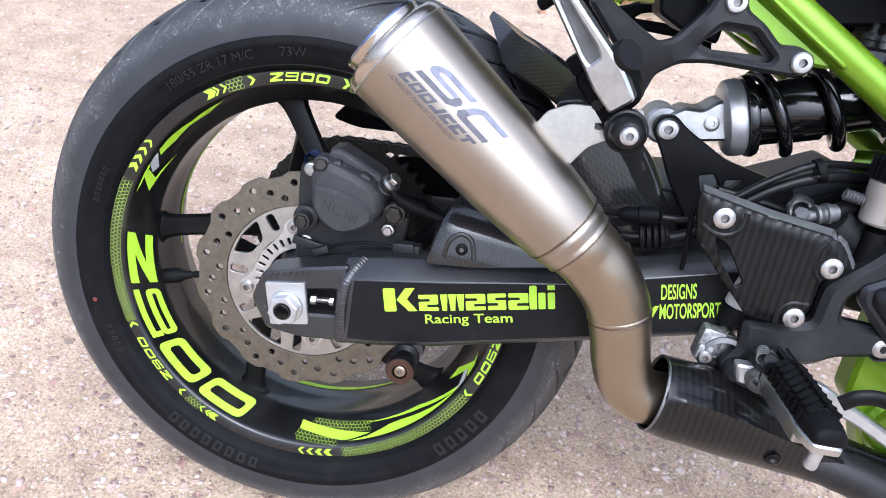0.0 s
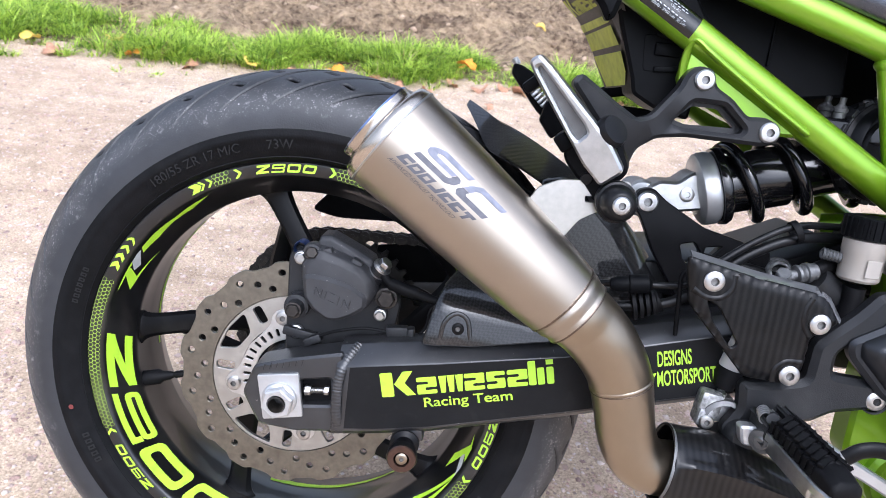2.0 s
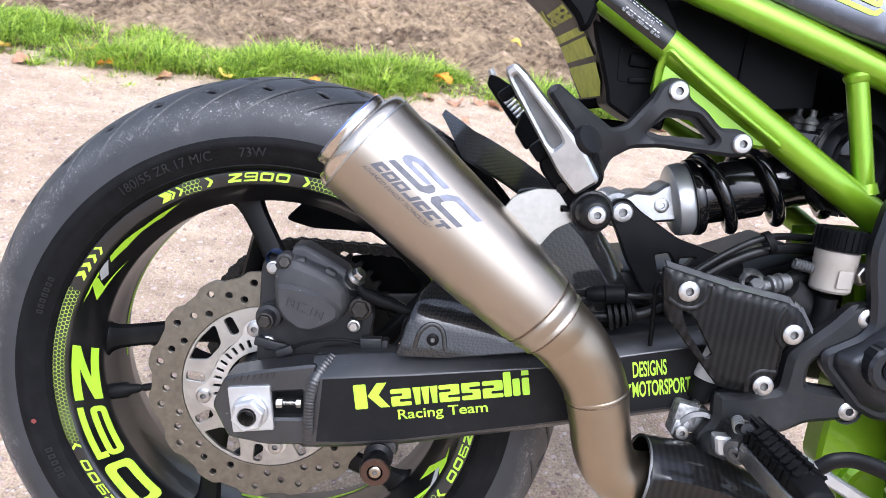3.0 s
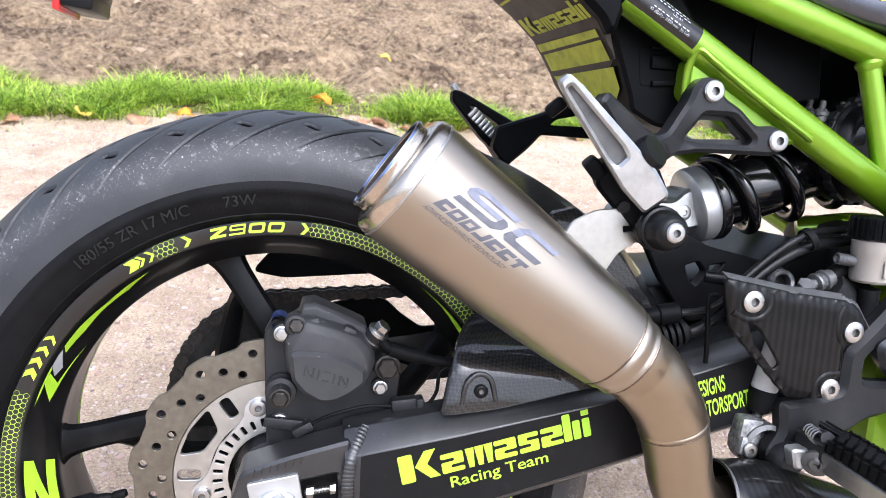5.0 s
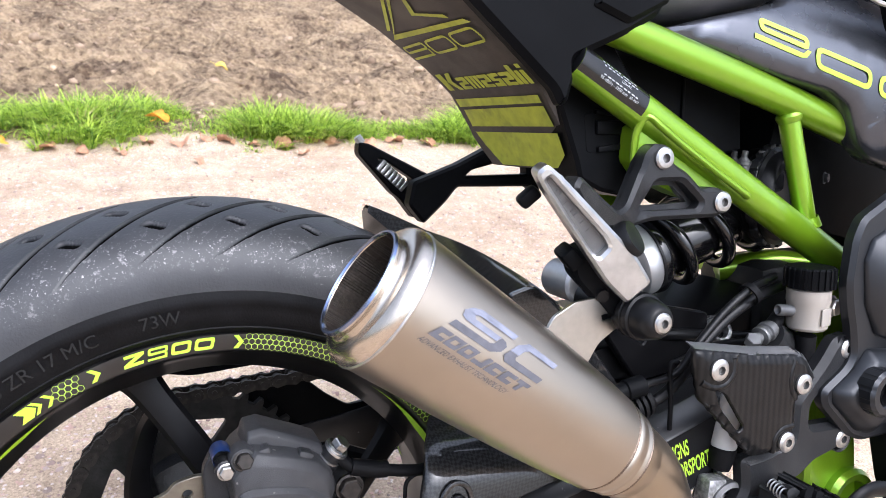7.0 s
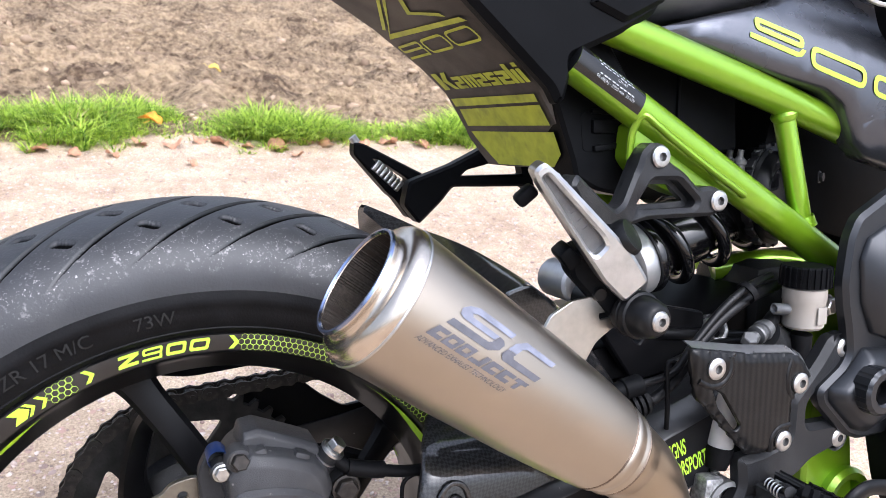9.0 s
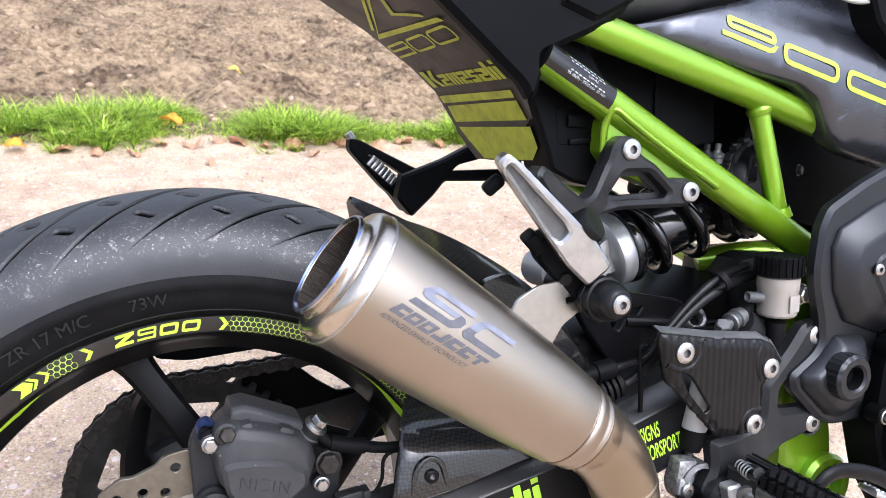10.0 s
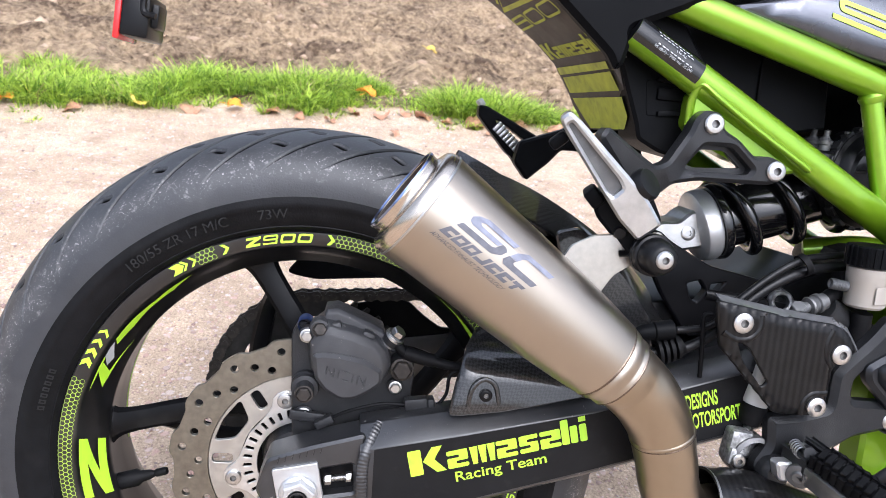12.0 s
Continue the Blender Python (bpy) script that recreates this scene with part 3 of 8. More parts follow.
def bolt(place, axis, r, parent, name="bolt", mat=None, height=0.5, hexagon=False, label=""):
    """A screw: a domed head with a hexagon socket, or a flanged hexagon head. Alike ones share a mesh."""
    key = (round(r, 4), height, hexagon, mat.name if mat else "")
    if key not in SOCKETS:
        bm, h = bmesh.new(), r * height
        if hexagon:
            lathe(bm, [(0, 0), (r * 1.25, 0), (r * 1.25, h * 0.25), (r * 1.05, h * 0.35)], (0, 0, 0), (0, 0, 1), 20)
            plate(bm, circle(0, 0, r, 6), h * 1.25, 0, bevel=r * 0.12, to=lambda p, q: (p[0], p[1], q))
        else:
            lathe(bm, [(r * 0.97, 0), (r, h * 0.15), (r, h * 0.55), (r * 0.85, h * 0.9), (r * 0.58, h), (r * 0.40, h)], (0, 0, 0), (0, 0, 1), 24)
            rim = [v for v in bm.verts if abs(v.co.z - h) < 1e-7 and abs(v.co.xy.length - r * 0.40) < 1e-6]
            rim.sort(key=lambda v: math.atan2(v.co.y, v.co.x))
            low = []
            for v in rim:
                a = math.atan2(v.co.y, v.co.x)
                k = 0.33 * r / math.cos((a % (math.pi / 3)) - math.pi / 6)
                low.append(bm.verts.new((min(k, 0.40 * r) * math.cos(a), min(k, 0.40 * r) * math.sin(a), h * 0.15)))
            for i in range(len(rim)):
                bm.faces.new((rim[i], rim[(i + 1) % len(rim)], low[(i + 1) % len(rim)], low[i]))
            bm.faces.new(low)
            for f in bm.faces:
                if all(v.co.z < h * 1.001 and v.co.xy.length < 0.43 * r for v in f.verts):
                    f.material_index = 1
        me_ob = finish(name, bm, [mat or M_ZINC, M_SOCKET_SHADE], None)
        SOCKETS[key] = me_ob.data
        bpy.data.objects.remove(me_ob)
    ob = new(name, SOCKETS[key])
    ob.parent = parent
    ob.matrix_local = frame_at(place, axis)
    return tagged(ob, label)


def fine(bm, longest):
    """Splits faces until no edge is longer than that, so that a sticker can wrap."""
    for _ in range(6):
        edges = [e for e in bm.edges if e.calc_length() > longest]
        if not edges:
            break
        bmesh.ops.subdivide_edges(bm, edges=edges, cuts=1)
        bmesh.ops.triangulate(bm, faces=bm.faces[:])
    return bm


def lay(bm, to, longest=0.0):
    """Wraps a flat sticker onto a surface: to(x, y) gives the place."""
    if longest:
        fine(bm, longest)
    for v in bm.verts:
        v.co = Vector(to(v.co.x, v.co.y))
    return bm


def words(text, height, x=0.0, y=0.0, shear=0.0, narrow=1.0, bold=0.0):
    """Flat lettering in the built-in font, its lower left corner at x, y."""
    cu = bpy.data.curves.new("lettering", "FONT")
    cu.body, cu.size, cu.shear, cu.offset = text, height / 0.72, shear, bold
    ob = new("lettering", cu)
    me = bpy.data.meshes.new_from_object(ob)
    bpy.data.objects.remove(ob)
    bm = bmesh.new()
    bm.from_mesh(me)
    bpy.data.meshes.remove(me)
    for v in bm.verts:
        v.co = Vector((x + v.co.x * narrow, y + v.co.y, 0))
    return bm


def join(a, b):
    """Adds mesh b to mesh a."""
    keep = {v: a.verts.new(v.co) for v in b.verts}
    for f in b.faces:
        a.faces.new([keep[v] for v in f.verts])
    b.free()
    return a


# ---- ground: one sheet with path, verge and ploughed field ----
def grass_edge(x):
    base = 2.50 + 0.02 * x if x > -0.2 else 2.496 + 0.17 * (x + 0.2)
    return base + 0.035 * math.sin(2.6 * x + 0.8) + 0.03 * math.sin(7.1 * x) + 0.02 * math.sin(17.0 * x)


def verge(x):
    """Width of the grass strip."""
    return 0.36 - 0.13 * max(0.0, min(1.5, x + 0.2)) + 0.16 * max(0.0, min(2.0, -0.6 - x)) + 0.05 * math.sin(3.1 * x + 2) + 0.03 * math.sin(8.3 * x)


def ground_height(x, y):
    e, v = y - grass_edge(x), verge(x)
    h = 0.006 * noise.noise((x * 2.2, y * 3, 0)) + 0.004 * noise.noise((x * 11, y * 11, 1)) + 0.002 * noise.noise((x * 31, y * 31, 2))
    if e > -0.05:
        h += 0.03 * min(1, (e + 0.05) / 0.4)
    if e > v - 0.05:
        k = min(1, (e - v + 0.05) / 0.3)
        big = 0.10 * noise.noise((x * 1.1, y * 2.0, 3)) + 0.07 * (0.5 - abs(noise.noise((x * 2.6, y * 4.4, 5)))) * 2
        h += k * (-0.03 + big + 0.055 * noise.noise((x * 6, y * 7, 6)) + 0.035 * (0.5 - abs(noise.noise((x * 13, y * 13, 8)))) + 0.016 * noise.noise((x * 33, y * 33, 7)))
    return h


def build_ground():
    xs = sorted({round(v, 3) for v in [-800, -300, -100, -40, -20, -12, -8, -6, -5] + [-4 + 0.06 * i for i in range(40)] + [-1.6 + 0.025 * i for i in range(200)] + [3.4 + 0.06 * i for i in range(30)] + [5.3, 6, 8, 12, 20, 40, 100, 300, 800]})
    ys = sorted({round(v, 3) for v in [-800, -300, -100, -40, -20, -10, -6, -4, -3, -2.5] + [-2 + 0.08 * i for i in range(54)] + [2.3 + 0.025 * i for i in range(110)] + [5.05 + 0.06 * i for i in range(60)] + [8.7 + 0.15 * i for i in range(40)] + [15, 17, 20, 25, 35, 60, 120, 300, 800]})
    bm = bmesh.new()
    grid = [[bm.verts.new((x, y, ground_height(x, y))) for x in xs] for y in ys]
    for j in range(len(ys) - 1):
        for i in range(len(xs) - 1):
            f = bm.faces.new((grid[j][i], grid[j][i + 1], grid[j + 1][i + 1], grid[j + 1][i]))
            c = f.calc_center_median()
            f.material_index = 1 if c.y - grass_edge(c.x) > 0.12 else 0
    ob = finish("ground", bm, [M_PATH, M_SOIL], None, "pale gravel path beside a grass verge and ploughed brown field", 180)
    return tagged(ob, category="ground", kind="structure")


build_ground()


def heap(name, label, category, mat, verts, faces):
    me = bpy.data.meshes.new(name)
    me.from_pydata(verts, [], faces)
    me.materials.append(mat)
    me.polygons.foreach_set("use_smooth", [True] * len(me.polygons))
    return tagged(new(name, me), label, category, "", "stuff")


def build_grass():
    """Tufts of bent blades, thick here and sparse there."""
    rnd = random.Random(3)
    for name, label, mat, count, dry in (("grass", "bright green uneven grass along the path", M_GRASS, 2300, False), ("dry_grass", "scattered dry straw coloured grass", M_DRY, 260, True)):
        verts, faces = [], []
        for _ in range(count):
            x0 = rnd.uniform(-3.2, 3.6)
            v = verge(x0)
            e0 = rnd.betavariate(1.5, 1.4) * (v + 0.06) + 0.03
            stray = rnd.random() < 0.09
            if stray:
                e0 = -0.16 * rnd.random() ** 1.6
            lush = 0.50 + 1.2 * noise.noise((x0 * 2.3, e0 * 4.5, 9))
            inside = min(1, max(0.0, (e0 + 0.03) / 0.10)) * min(1, max(0.0, (v + 0.10 - e0) / 0.10))
            if rnd.random() > lush + 0.42 or rnd.random() > inside + (0.35 if stray else 0.15):
                continue
            size = (0.036 + 0.105 * max(0.05, min(1.0, lush))) * (0.35 + 0.65 * inside) * rnd.uniform(0.7, 1.25)
            spread = rnd.uniform(0.018, 0.05)
            for _ in range(rnd.randint(4, 8) if dry else int(10 + 34 * max(0.1, min(1, lush)))):
                a, rr = rnd.uniform(0, 6.283), spread * math.sqrt(rnd.random())
                x, y = x0 + rr * math.cos(a), grass_edge(x0) + e0 + rr * math.sin(a)
                z = ground_height(x, y) - 0.004
                tall = size * rnd.uniform(0.35, 1.2)
                a += rnd.uniform(-0.9, 0.9)
                w = rnd.uniform(0.0015, 0.0036)
                bend = rnd.uniform(0.35, 1.7) * tall
                dx, dy = math.cos(a) * bend, math.sin(a) * bend
                tw = a + rnd.uniform(-0.8, 0.8)
                sx, sy = -math.sin(tw) * w, math.cos(tw) * w
                k = len(verts)
                for f, ww in ((0, 0.8), (0.4, 1.0), (0.75, 0.7)):
                    px, py, pz = x + dx * f * f, y + dy * f * f, z + tall * (f - 0.35 * f * f * (bend / tall))
                    verts += [(px - sx * ww, py - sy * ww, pz), (px + sx * ww, py + sy * ww, pz)]
                verts.append((x + dx, y + dy, z + tall * (1 - 0.35 * bend / tall)))
                faces += [(k, k + 1, k + 3, k + 2), (k + 2, k + 3, k + 5, k + 4), (k + 4, k + 5, k + 6)]
        heap(name, label, "grass", mat, verts, faces)


def stones(name, label, category, mat, spots, seed):
    """Uneven small lumps at the given spots: x, y, radius, flatness."""
    rnd = random.Random(seed)
    tmp = bmesh.new()
    bmesh.ops.create_icosphere(tmp, subdivisions=1, radius=1.0)
    tmp.verts.ensure_lookup_table()
    base, tris = [v.co.copy() for v in tmp.verts], [tuple(v.index for v in f.verts) for f in tmp.faces]
    tmp.free()
    verts, faces = [], []
    for x, y, r, flat in spots:
        k, spin = len(verts), rnd.uniform(0, 6.283)
        sx, sy = rnd.uniform(0.7, 1.25), rnd.uniform(0.7, 1.25)
        z, cs, sn = ground_height(x, y) + r * flat * rnd.uniform(-0.3, 0.25), math.cos(spin), math.sin(spin)
        for c in base:
            j = 1 + rnd.uniform(-0.42, 0.42)
            px, py = c.x * r * sx * j, c.y * r * sy * j
            verts.append((x + px * cs - py * sn, y + px * sn + py * cs, z + c.z * r * flat * j))
        faces += [(p + k, q + k, s + k) for p, q, s in tris]
    heap(name, label, category, mat, verts, faces)


def build_stones():
    rnd = random.Random(5)
    spots = []
    for _ in range(15000):
        y = -0.45 + 2.9 * rnd.random() ** 1.5
        x = rnd.uniform(-0.75 - 0.45 * max(0, y), 0.85 + 0.35 * max(0, y))
        spots.append((x, y, 0.0013 + 0.0050 * rnd.random() ** 2.7, rnd.uniform(0.4, 0.8)))
    stones("gravel", "small pale loose stones on the path", "gravel", M_PEBBLE, spots, 6)
    spots = []
    for _ in range(2000):
        x = rnd.uniform(-4.0, 5.0)
        e = verge(x) + 0.02 + 4.5 * rnd.random() ** 1.4
        spots.append((x, grass_edge(x) + e, 0.006 + 0.036 * rnd.random() ** 4, rnd.uniform(0.45, 0.9)))
    stones("clods", "brown crumbled clods of ploughed earth", "soil", M_CLOD, spots, 8)


def build_leaf(x, y, lift, size, mat, label, seed):
    """One fallen leaf: lobed outline, curled, with a stalk."""
    rnd = random.Random(seed)
    bm = bmesh.new()
    rim = []
    for i in range(30):
        a = 2 * math.pi * i / 30
        r = size * (0.62 + 0.30 * abs(math.cos(2.5 * a)) ** 0.7 + rnd.uniform(-0.06, 0.06))
        rim.append((a, r))
    mid = [bm.verts.new((0.5 * r * math.cos(a), 0.5 * r * math.sin(a), 0.10 * size * math.sin(2 * a + seed))) for a, r in rim]
    out = [bm.verts.new((r * math.cos(a), r * math.sin(a), 0.30 * size * math.sin(2 * a + seed) + 0.14 * size * rnd.random())) for a, r in rim]
    c = bm.verts.new((0, 0, 0))
    for i in range(30):
        j = (i + 1) % 30
        bm.faces.new((mid[i], out[i], out[j], mid[j]))
        bm.faces.new((c, mid[i], mid[j]))
    tube(bm, [(-0.5 * size, 0, 0), (-1.1 * size, 0.05 * size, 0.02 * size), (-1.6 * size, 0.25 * size, 0.0)], size * 0.025, 5)
    ob = finish("fallen_leaf", bm, mat, None, label, 60)
    sol = ob.modifiers.new("thickness", "SOLIDIFY")
    sol.thickness = 0.0006
    ob.matrix_world = pose(x, y, ground_height(x, y) + lift, rnd.uniform(-25, 25), rnd.uniform(-25, 25), rnd.uniform(0, 360))
    return tagged(ob, category="leaf", group="fallen leaves")


def build_leaves():
    rnd = random.Random(11)
    build_leaf(0.10, 2.66, 0.075, 0.055, M_LEAF_O, "bright orange curled leaf caught in the grass", 2)
    build_leaf(0.49, 3.66, 0.045, 0.040, M_LEAF_Y, "pale yellow leaf on the ploughed earth", 5)
    for x, e, s in ((-1.45, 0.16, 0.05), (-1.22, 0.12, 0.045), (-1.30, 0.02, 0.04), (-0.82, 0.03, 0.045), (-0.45, 0.02, 0.04), (-1.75, 0.05, 0.05)):
        build_leaf(x, grass_edge(x) + e, 0.03, s, M_LEAF_Y if s > 0.042 else M_LEAF_O, "yellowish fallen leaf lying in the grass", rnd.randint(1, 999))
    for x, e, s in ((-0.62, -0.04, 0.05), (-0.30, -0.02, 0.045), (0.18, -0.05, 0.045), (0.36, -0.02, 0.05), (0.58, -0.04, 0.055), (0.72, 0.05, 0.05), (0.95, -0.05, 0.05), (1.10, 0.0, 0.05), (0.22, -0.30, 0.025), (-0.05, -0.10, 0.03), (-1.05, -0.03, 0.04), (-1.6, -0.06, 0.045), (-0.18, -0.07, 0.028), (0.05, -0.03, 0.035), (0.46, -0.08, 0.03), (0.80, -0.02, 0.04), (0.28, 0.02, 0.04), (0.64, -0.13, 0.03), (1.25, -0.04, 0.045)):
        build_leaf(x, grass_edge(x) + e, 0.012, s, M_LEAF_B, "dry brown fallen leaf at the path's edge", rnd.randint(1, 999))


build_grass()
build_stones()
build_leaves()

# ---- the motorcycle: all parts in its own axes, rear axle at the origin, x ahead, z up ----
bike = new("motorcycle")
bike.matrix_world = pose(0, 0, AXLE, -LEAN, 0, 0)
tagged(bike, "black and lime green sport motorcycle leaning on its side stand", "motorcycle")
YAX = (0, 1, 0)


def build_tyre():
    """Carcass with a dense crown, into which curved grooves and short slots are cut."""
    per, across = 64, 170
    n, pitch, shear = 34 * per, 360 / 34, 26.6
    a = np.linspace(-90, 90, across + 1)
    s = a / 90
    y_c = 0.0905 * np.sin(np.radians(a))
    r_c = 0.262 + 0.0612 * np.cos(np.radians(a)) ** 0.80
    base = np.linspace(0, 360, n, endpoint=False)
    COL, S = np.meshgrid(base, s, indexing="ij")
    U = np.abs(S)
    turn = np.where(S > 0, pitch / 2, 0.0) * np.clip(U / 0.05, 0, 1)
    TH = COL + shear * U
    off = (COL - 88.75 - turn + pitch / 2) % pitch - pitch / 2
    gap = np.abs(np.radians(off)) * 0.3 * 0.72
    width = 0.0028 * np.clip((0.80 - U) / 0.30, 0.0, 1) ** 0.7 * np.clip((U - 0.02) / 0.05, 0, 1)
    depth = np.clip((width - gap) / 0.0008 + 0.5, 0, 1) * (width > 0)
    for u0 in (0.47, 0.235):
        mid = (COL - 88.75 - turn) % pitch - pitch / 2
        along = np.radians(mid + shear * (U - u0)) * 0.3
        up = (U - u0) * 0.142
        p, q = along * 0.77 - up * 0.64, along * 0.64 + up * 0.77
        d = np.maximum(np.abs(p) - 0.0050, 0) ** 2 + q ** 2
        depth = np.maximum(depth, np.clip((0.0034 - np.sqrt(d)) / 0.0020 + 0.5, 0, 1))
    R = r_c[None, :] - 0.0050 * depth
    X, Z, Y = R * np.cos(np.radians(TH)), R * np.sin(np.radians(TH)), np.repeat(y_c[None, :], n, 0)
    verts = np.stack([X, Y, Z], -1).reshape(-1, 3)
    i, j = np.meshgrid(np.arange(n), np.arange(across), indexing="ij")
    w = across + 1
    quads = np.stack([i * w + j, i * w + j + 1, ((i + 1) % n) * w + j + 1, ((i + 1) % n) * w + j], -1).reshape(-1, 4)
    me = bpy.data.meshes.new("tyre")
    me.from_pydata(verts.tolist(), [], quads.tolist())
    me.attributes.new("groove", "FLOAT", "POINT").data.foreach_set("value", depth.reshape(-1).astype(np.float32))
    bm = bmesh.new()
    bm.from_mesh(me)
    bpy.data.meshes.remove(me)
    for sgn in (-1, 1):
        prof = [(0.2622, 0.0905), (0.2605, 0.0908), (0.257, 0.0915), (0.2525, 0.0918), (0.2515, 0.0908), (0.246, 0.0902), (0.238, 0.0868), (0.2345, 0.0845), (0.2335, 0.0850), (0.2310, 0.0825), (0.2285, 0.0775), (0.222, 0.073)]
        before = len(bm.faces)
        lathe(bm, [(r, sgn * y) for r, y in prof], (0, 0, 0), YAX, 240)
        bm.faces.ensure_lookup_table()
        for f in bm.faces[before:]:
            f.material_index = 1
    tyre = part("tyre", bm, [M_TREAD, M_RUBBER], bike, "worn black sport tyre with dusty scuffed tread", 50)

    def on_wall(a_mid, r_mid):
        def to(x, y):
            ang = radians(a_mid) - x / r_mid
            r = r_mid + y
            return (r * math.cos(ang), -0.0922 + (0.246 - r) * 0.06 - 0.0002 + max(0, 0.2445 - r) * 0.25, r * math.sin(ang))
        return to

    for text, ang in (("180/55 ZR 17 M/C", 131), ("73W", 101)):
        bm = lay(words(text, 0.0095, 0, 0), on_wall(ang, 0.2425), 0.01)
        part("size_lettering", bm, M_MOULDED, tyre, "raised black lettering")
    for ang, count, size in ((333, 5, 0.017), (262, 8, 0.016), (168, 7, 0.0065), (212, 5, 0.008)):
        bm = bmesh.new()
        for k in range(count):
            x = k * size * 0.95
            sheet(bm, [(x, 0), (x + size * 0.62, 0), (x + size * 0.62, size * 0.9), (x, size * 0.9)], [[(x + size * 0.2, size * 0.2), (x + size * 0.2, size * 0.65), (x + size * 0.42, size * 0.65), (x + size * 0.42, size * 0.2)]])
        tagged(part("moulded_line", lay(bm, on_wall(ang, 0.2405), 0.008), M_MOULDED, tyre, "raised illegible sidewall marks"), kind="stuff")
    bm = bmesh.new()
    sheet(bm, circle(0, 0, 0.0028, 10))
    part("paint_dot", lay(bm, on_wall(196, 0.249)), M_RED, tyre, "small dull red dot")


LIP_Y = -0.0804


def on_lip(mid, r0=0.2218):
    """Lays a strip on the rim's lip, clockwise from the angle mid, its top outwards."""
    def to(x, y):
        ang = radians(mid) - x / r0
        r = r0 + y
        return (r * math.cos(ang), LIP_Y - 0.0004, r * math.sin(ang))
    return to


def on_slope(mid):
    """Lays a strip on the sloping inner face, anticlockwise from the angle mid, its top inwards."""
    def to(x, y):
        ang = radians(mid) + x / 0.2
        f = y / 0.030
        r, h = 0.2115 - 0.0177 * f, -0.0745 + 0.0285 * f
        return ((r - 0.0006) * math.cos(ang), h - 0.0006, (r - 0.0006) * math.sin(ang))
    return to


def chevron(bm, x, w, t, h):
    sheet(bm, [(x, -h), (x + t, -h), (x + t + w, 0), (x + t, h), (x, h), (x + w, 0)])


def ring_shape(bm, x0, x1, y0, y1, t, lean=0.0, r=0.001, gap=0):
    """A rounded frame, sheared by lean."""
    sh = lambda p: (p[0] + lean * p[1], p[1])
    out = [sh(p) for p in rounded([(x0, y0), (x1, y0), (x1, y1), (x0, y1)], r)]
    inn = [sh(p) for p in rounded([(x0 + t, y0 + t), (x1 - t, y0 + t), (x1 - t, y1 - t), (x0 + t, y1 - t)], r * 0.5)]
    sheet(bm, out, [inn])


def bar_shape(bm, pts, lean=0.0):
    sheet(bm, [(p[0] + lean * p[1], p[1]) for p in pts])


def four_signs(w, h, t, lean, gap):
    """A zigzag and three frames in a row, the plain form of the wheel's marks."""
    bm = bmesh.new()
    bar_shape(bm, [(0, 0), (w, 0), (w, t), (0.42 * w, t), (w, h - t), (w, h), (0, h), (0, h - t), (0.58 * w, h - t), (0, t)], lean)
    x = w + gap
    ring_shape(bm, x, x + w, h * 0.42, h, t * 0.72, lean, t * 0.8)
    bar_shape(bm, [(x, 0), (x + w, 0), (x + w, h * 0.42), (x + w - t * 0.8, h * 0.42), (x + w - t * 0.8, t * 0.72), (x, t * 0.72)], lean)
    for k in (2, 3):
        x = k * (w + gap)
        ring_shape(bm, x, x + w, 0, h, t, lean, t)
    return bm


def hex_strip(length, h, cell=0.0026):
    """A band of honeycomb lines."""
    bm, t = bmesh.new(), 0.00019
    dx, dy = cell * math.sqrt(3), cell * 1.5
    for j in range(-1, 2):
        for i in range(int(length / dx)):
            cx, cy = (i + 0.5 * (j % 2)) * dx, j * dy
            if abs(cy) + cell > h + cell * 0.6:
                continue
            out = [(cx + cell * math.sin(radians(60 * k)), cy + cell * math.cos(radians(60 * k))) for k in range(6)]
            inn = [(cx + (cell - 2 * t) * math.sin(radians(60 * k)), cy + (cell - 2 * t) * math.cos(radians(60 * k))) for k in range(6)]
            ov, iv = [bm.verts.new((*p, 0)) for p in out], [bm.verts.new((*p, 0)) for p in inn]
            for k in range(6):
                bm.faces.new((ov[k], ov[(k + 1) % 6], iv[(k + 1) % 6], iv[k]))
    return bm


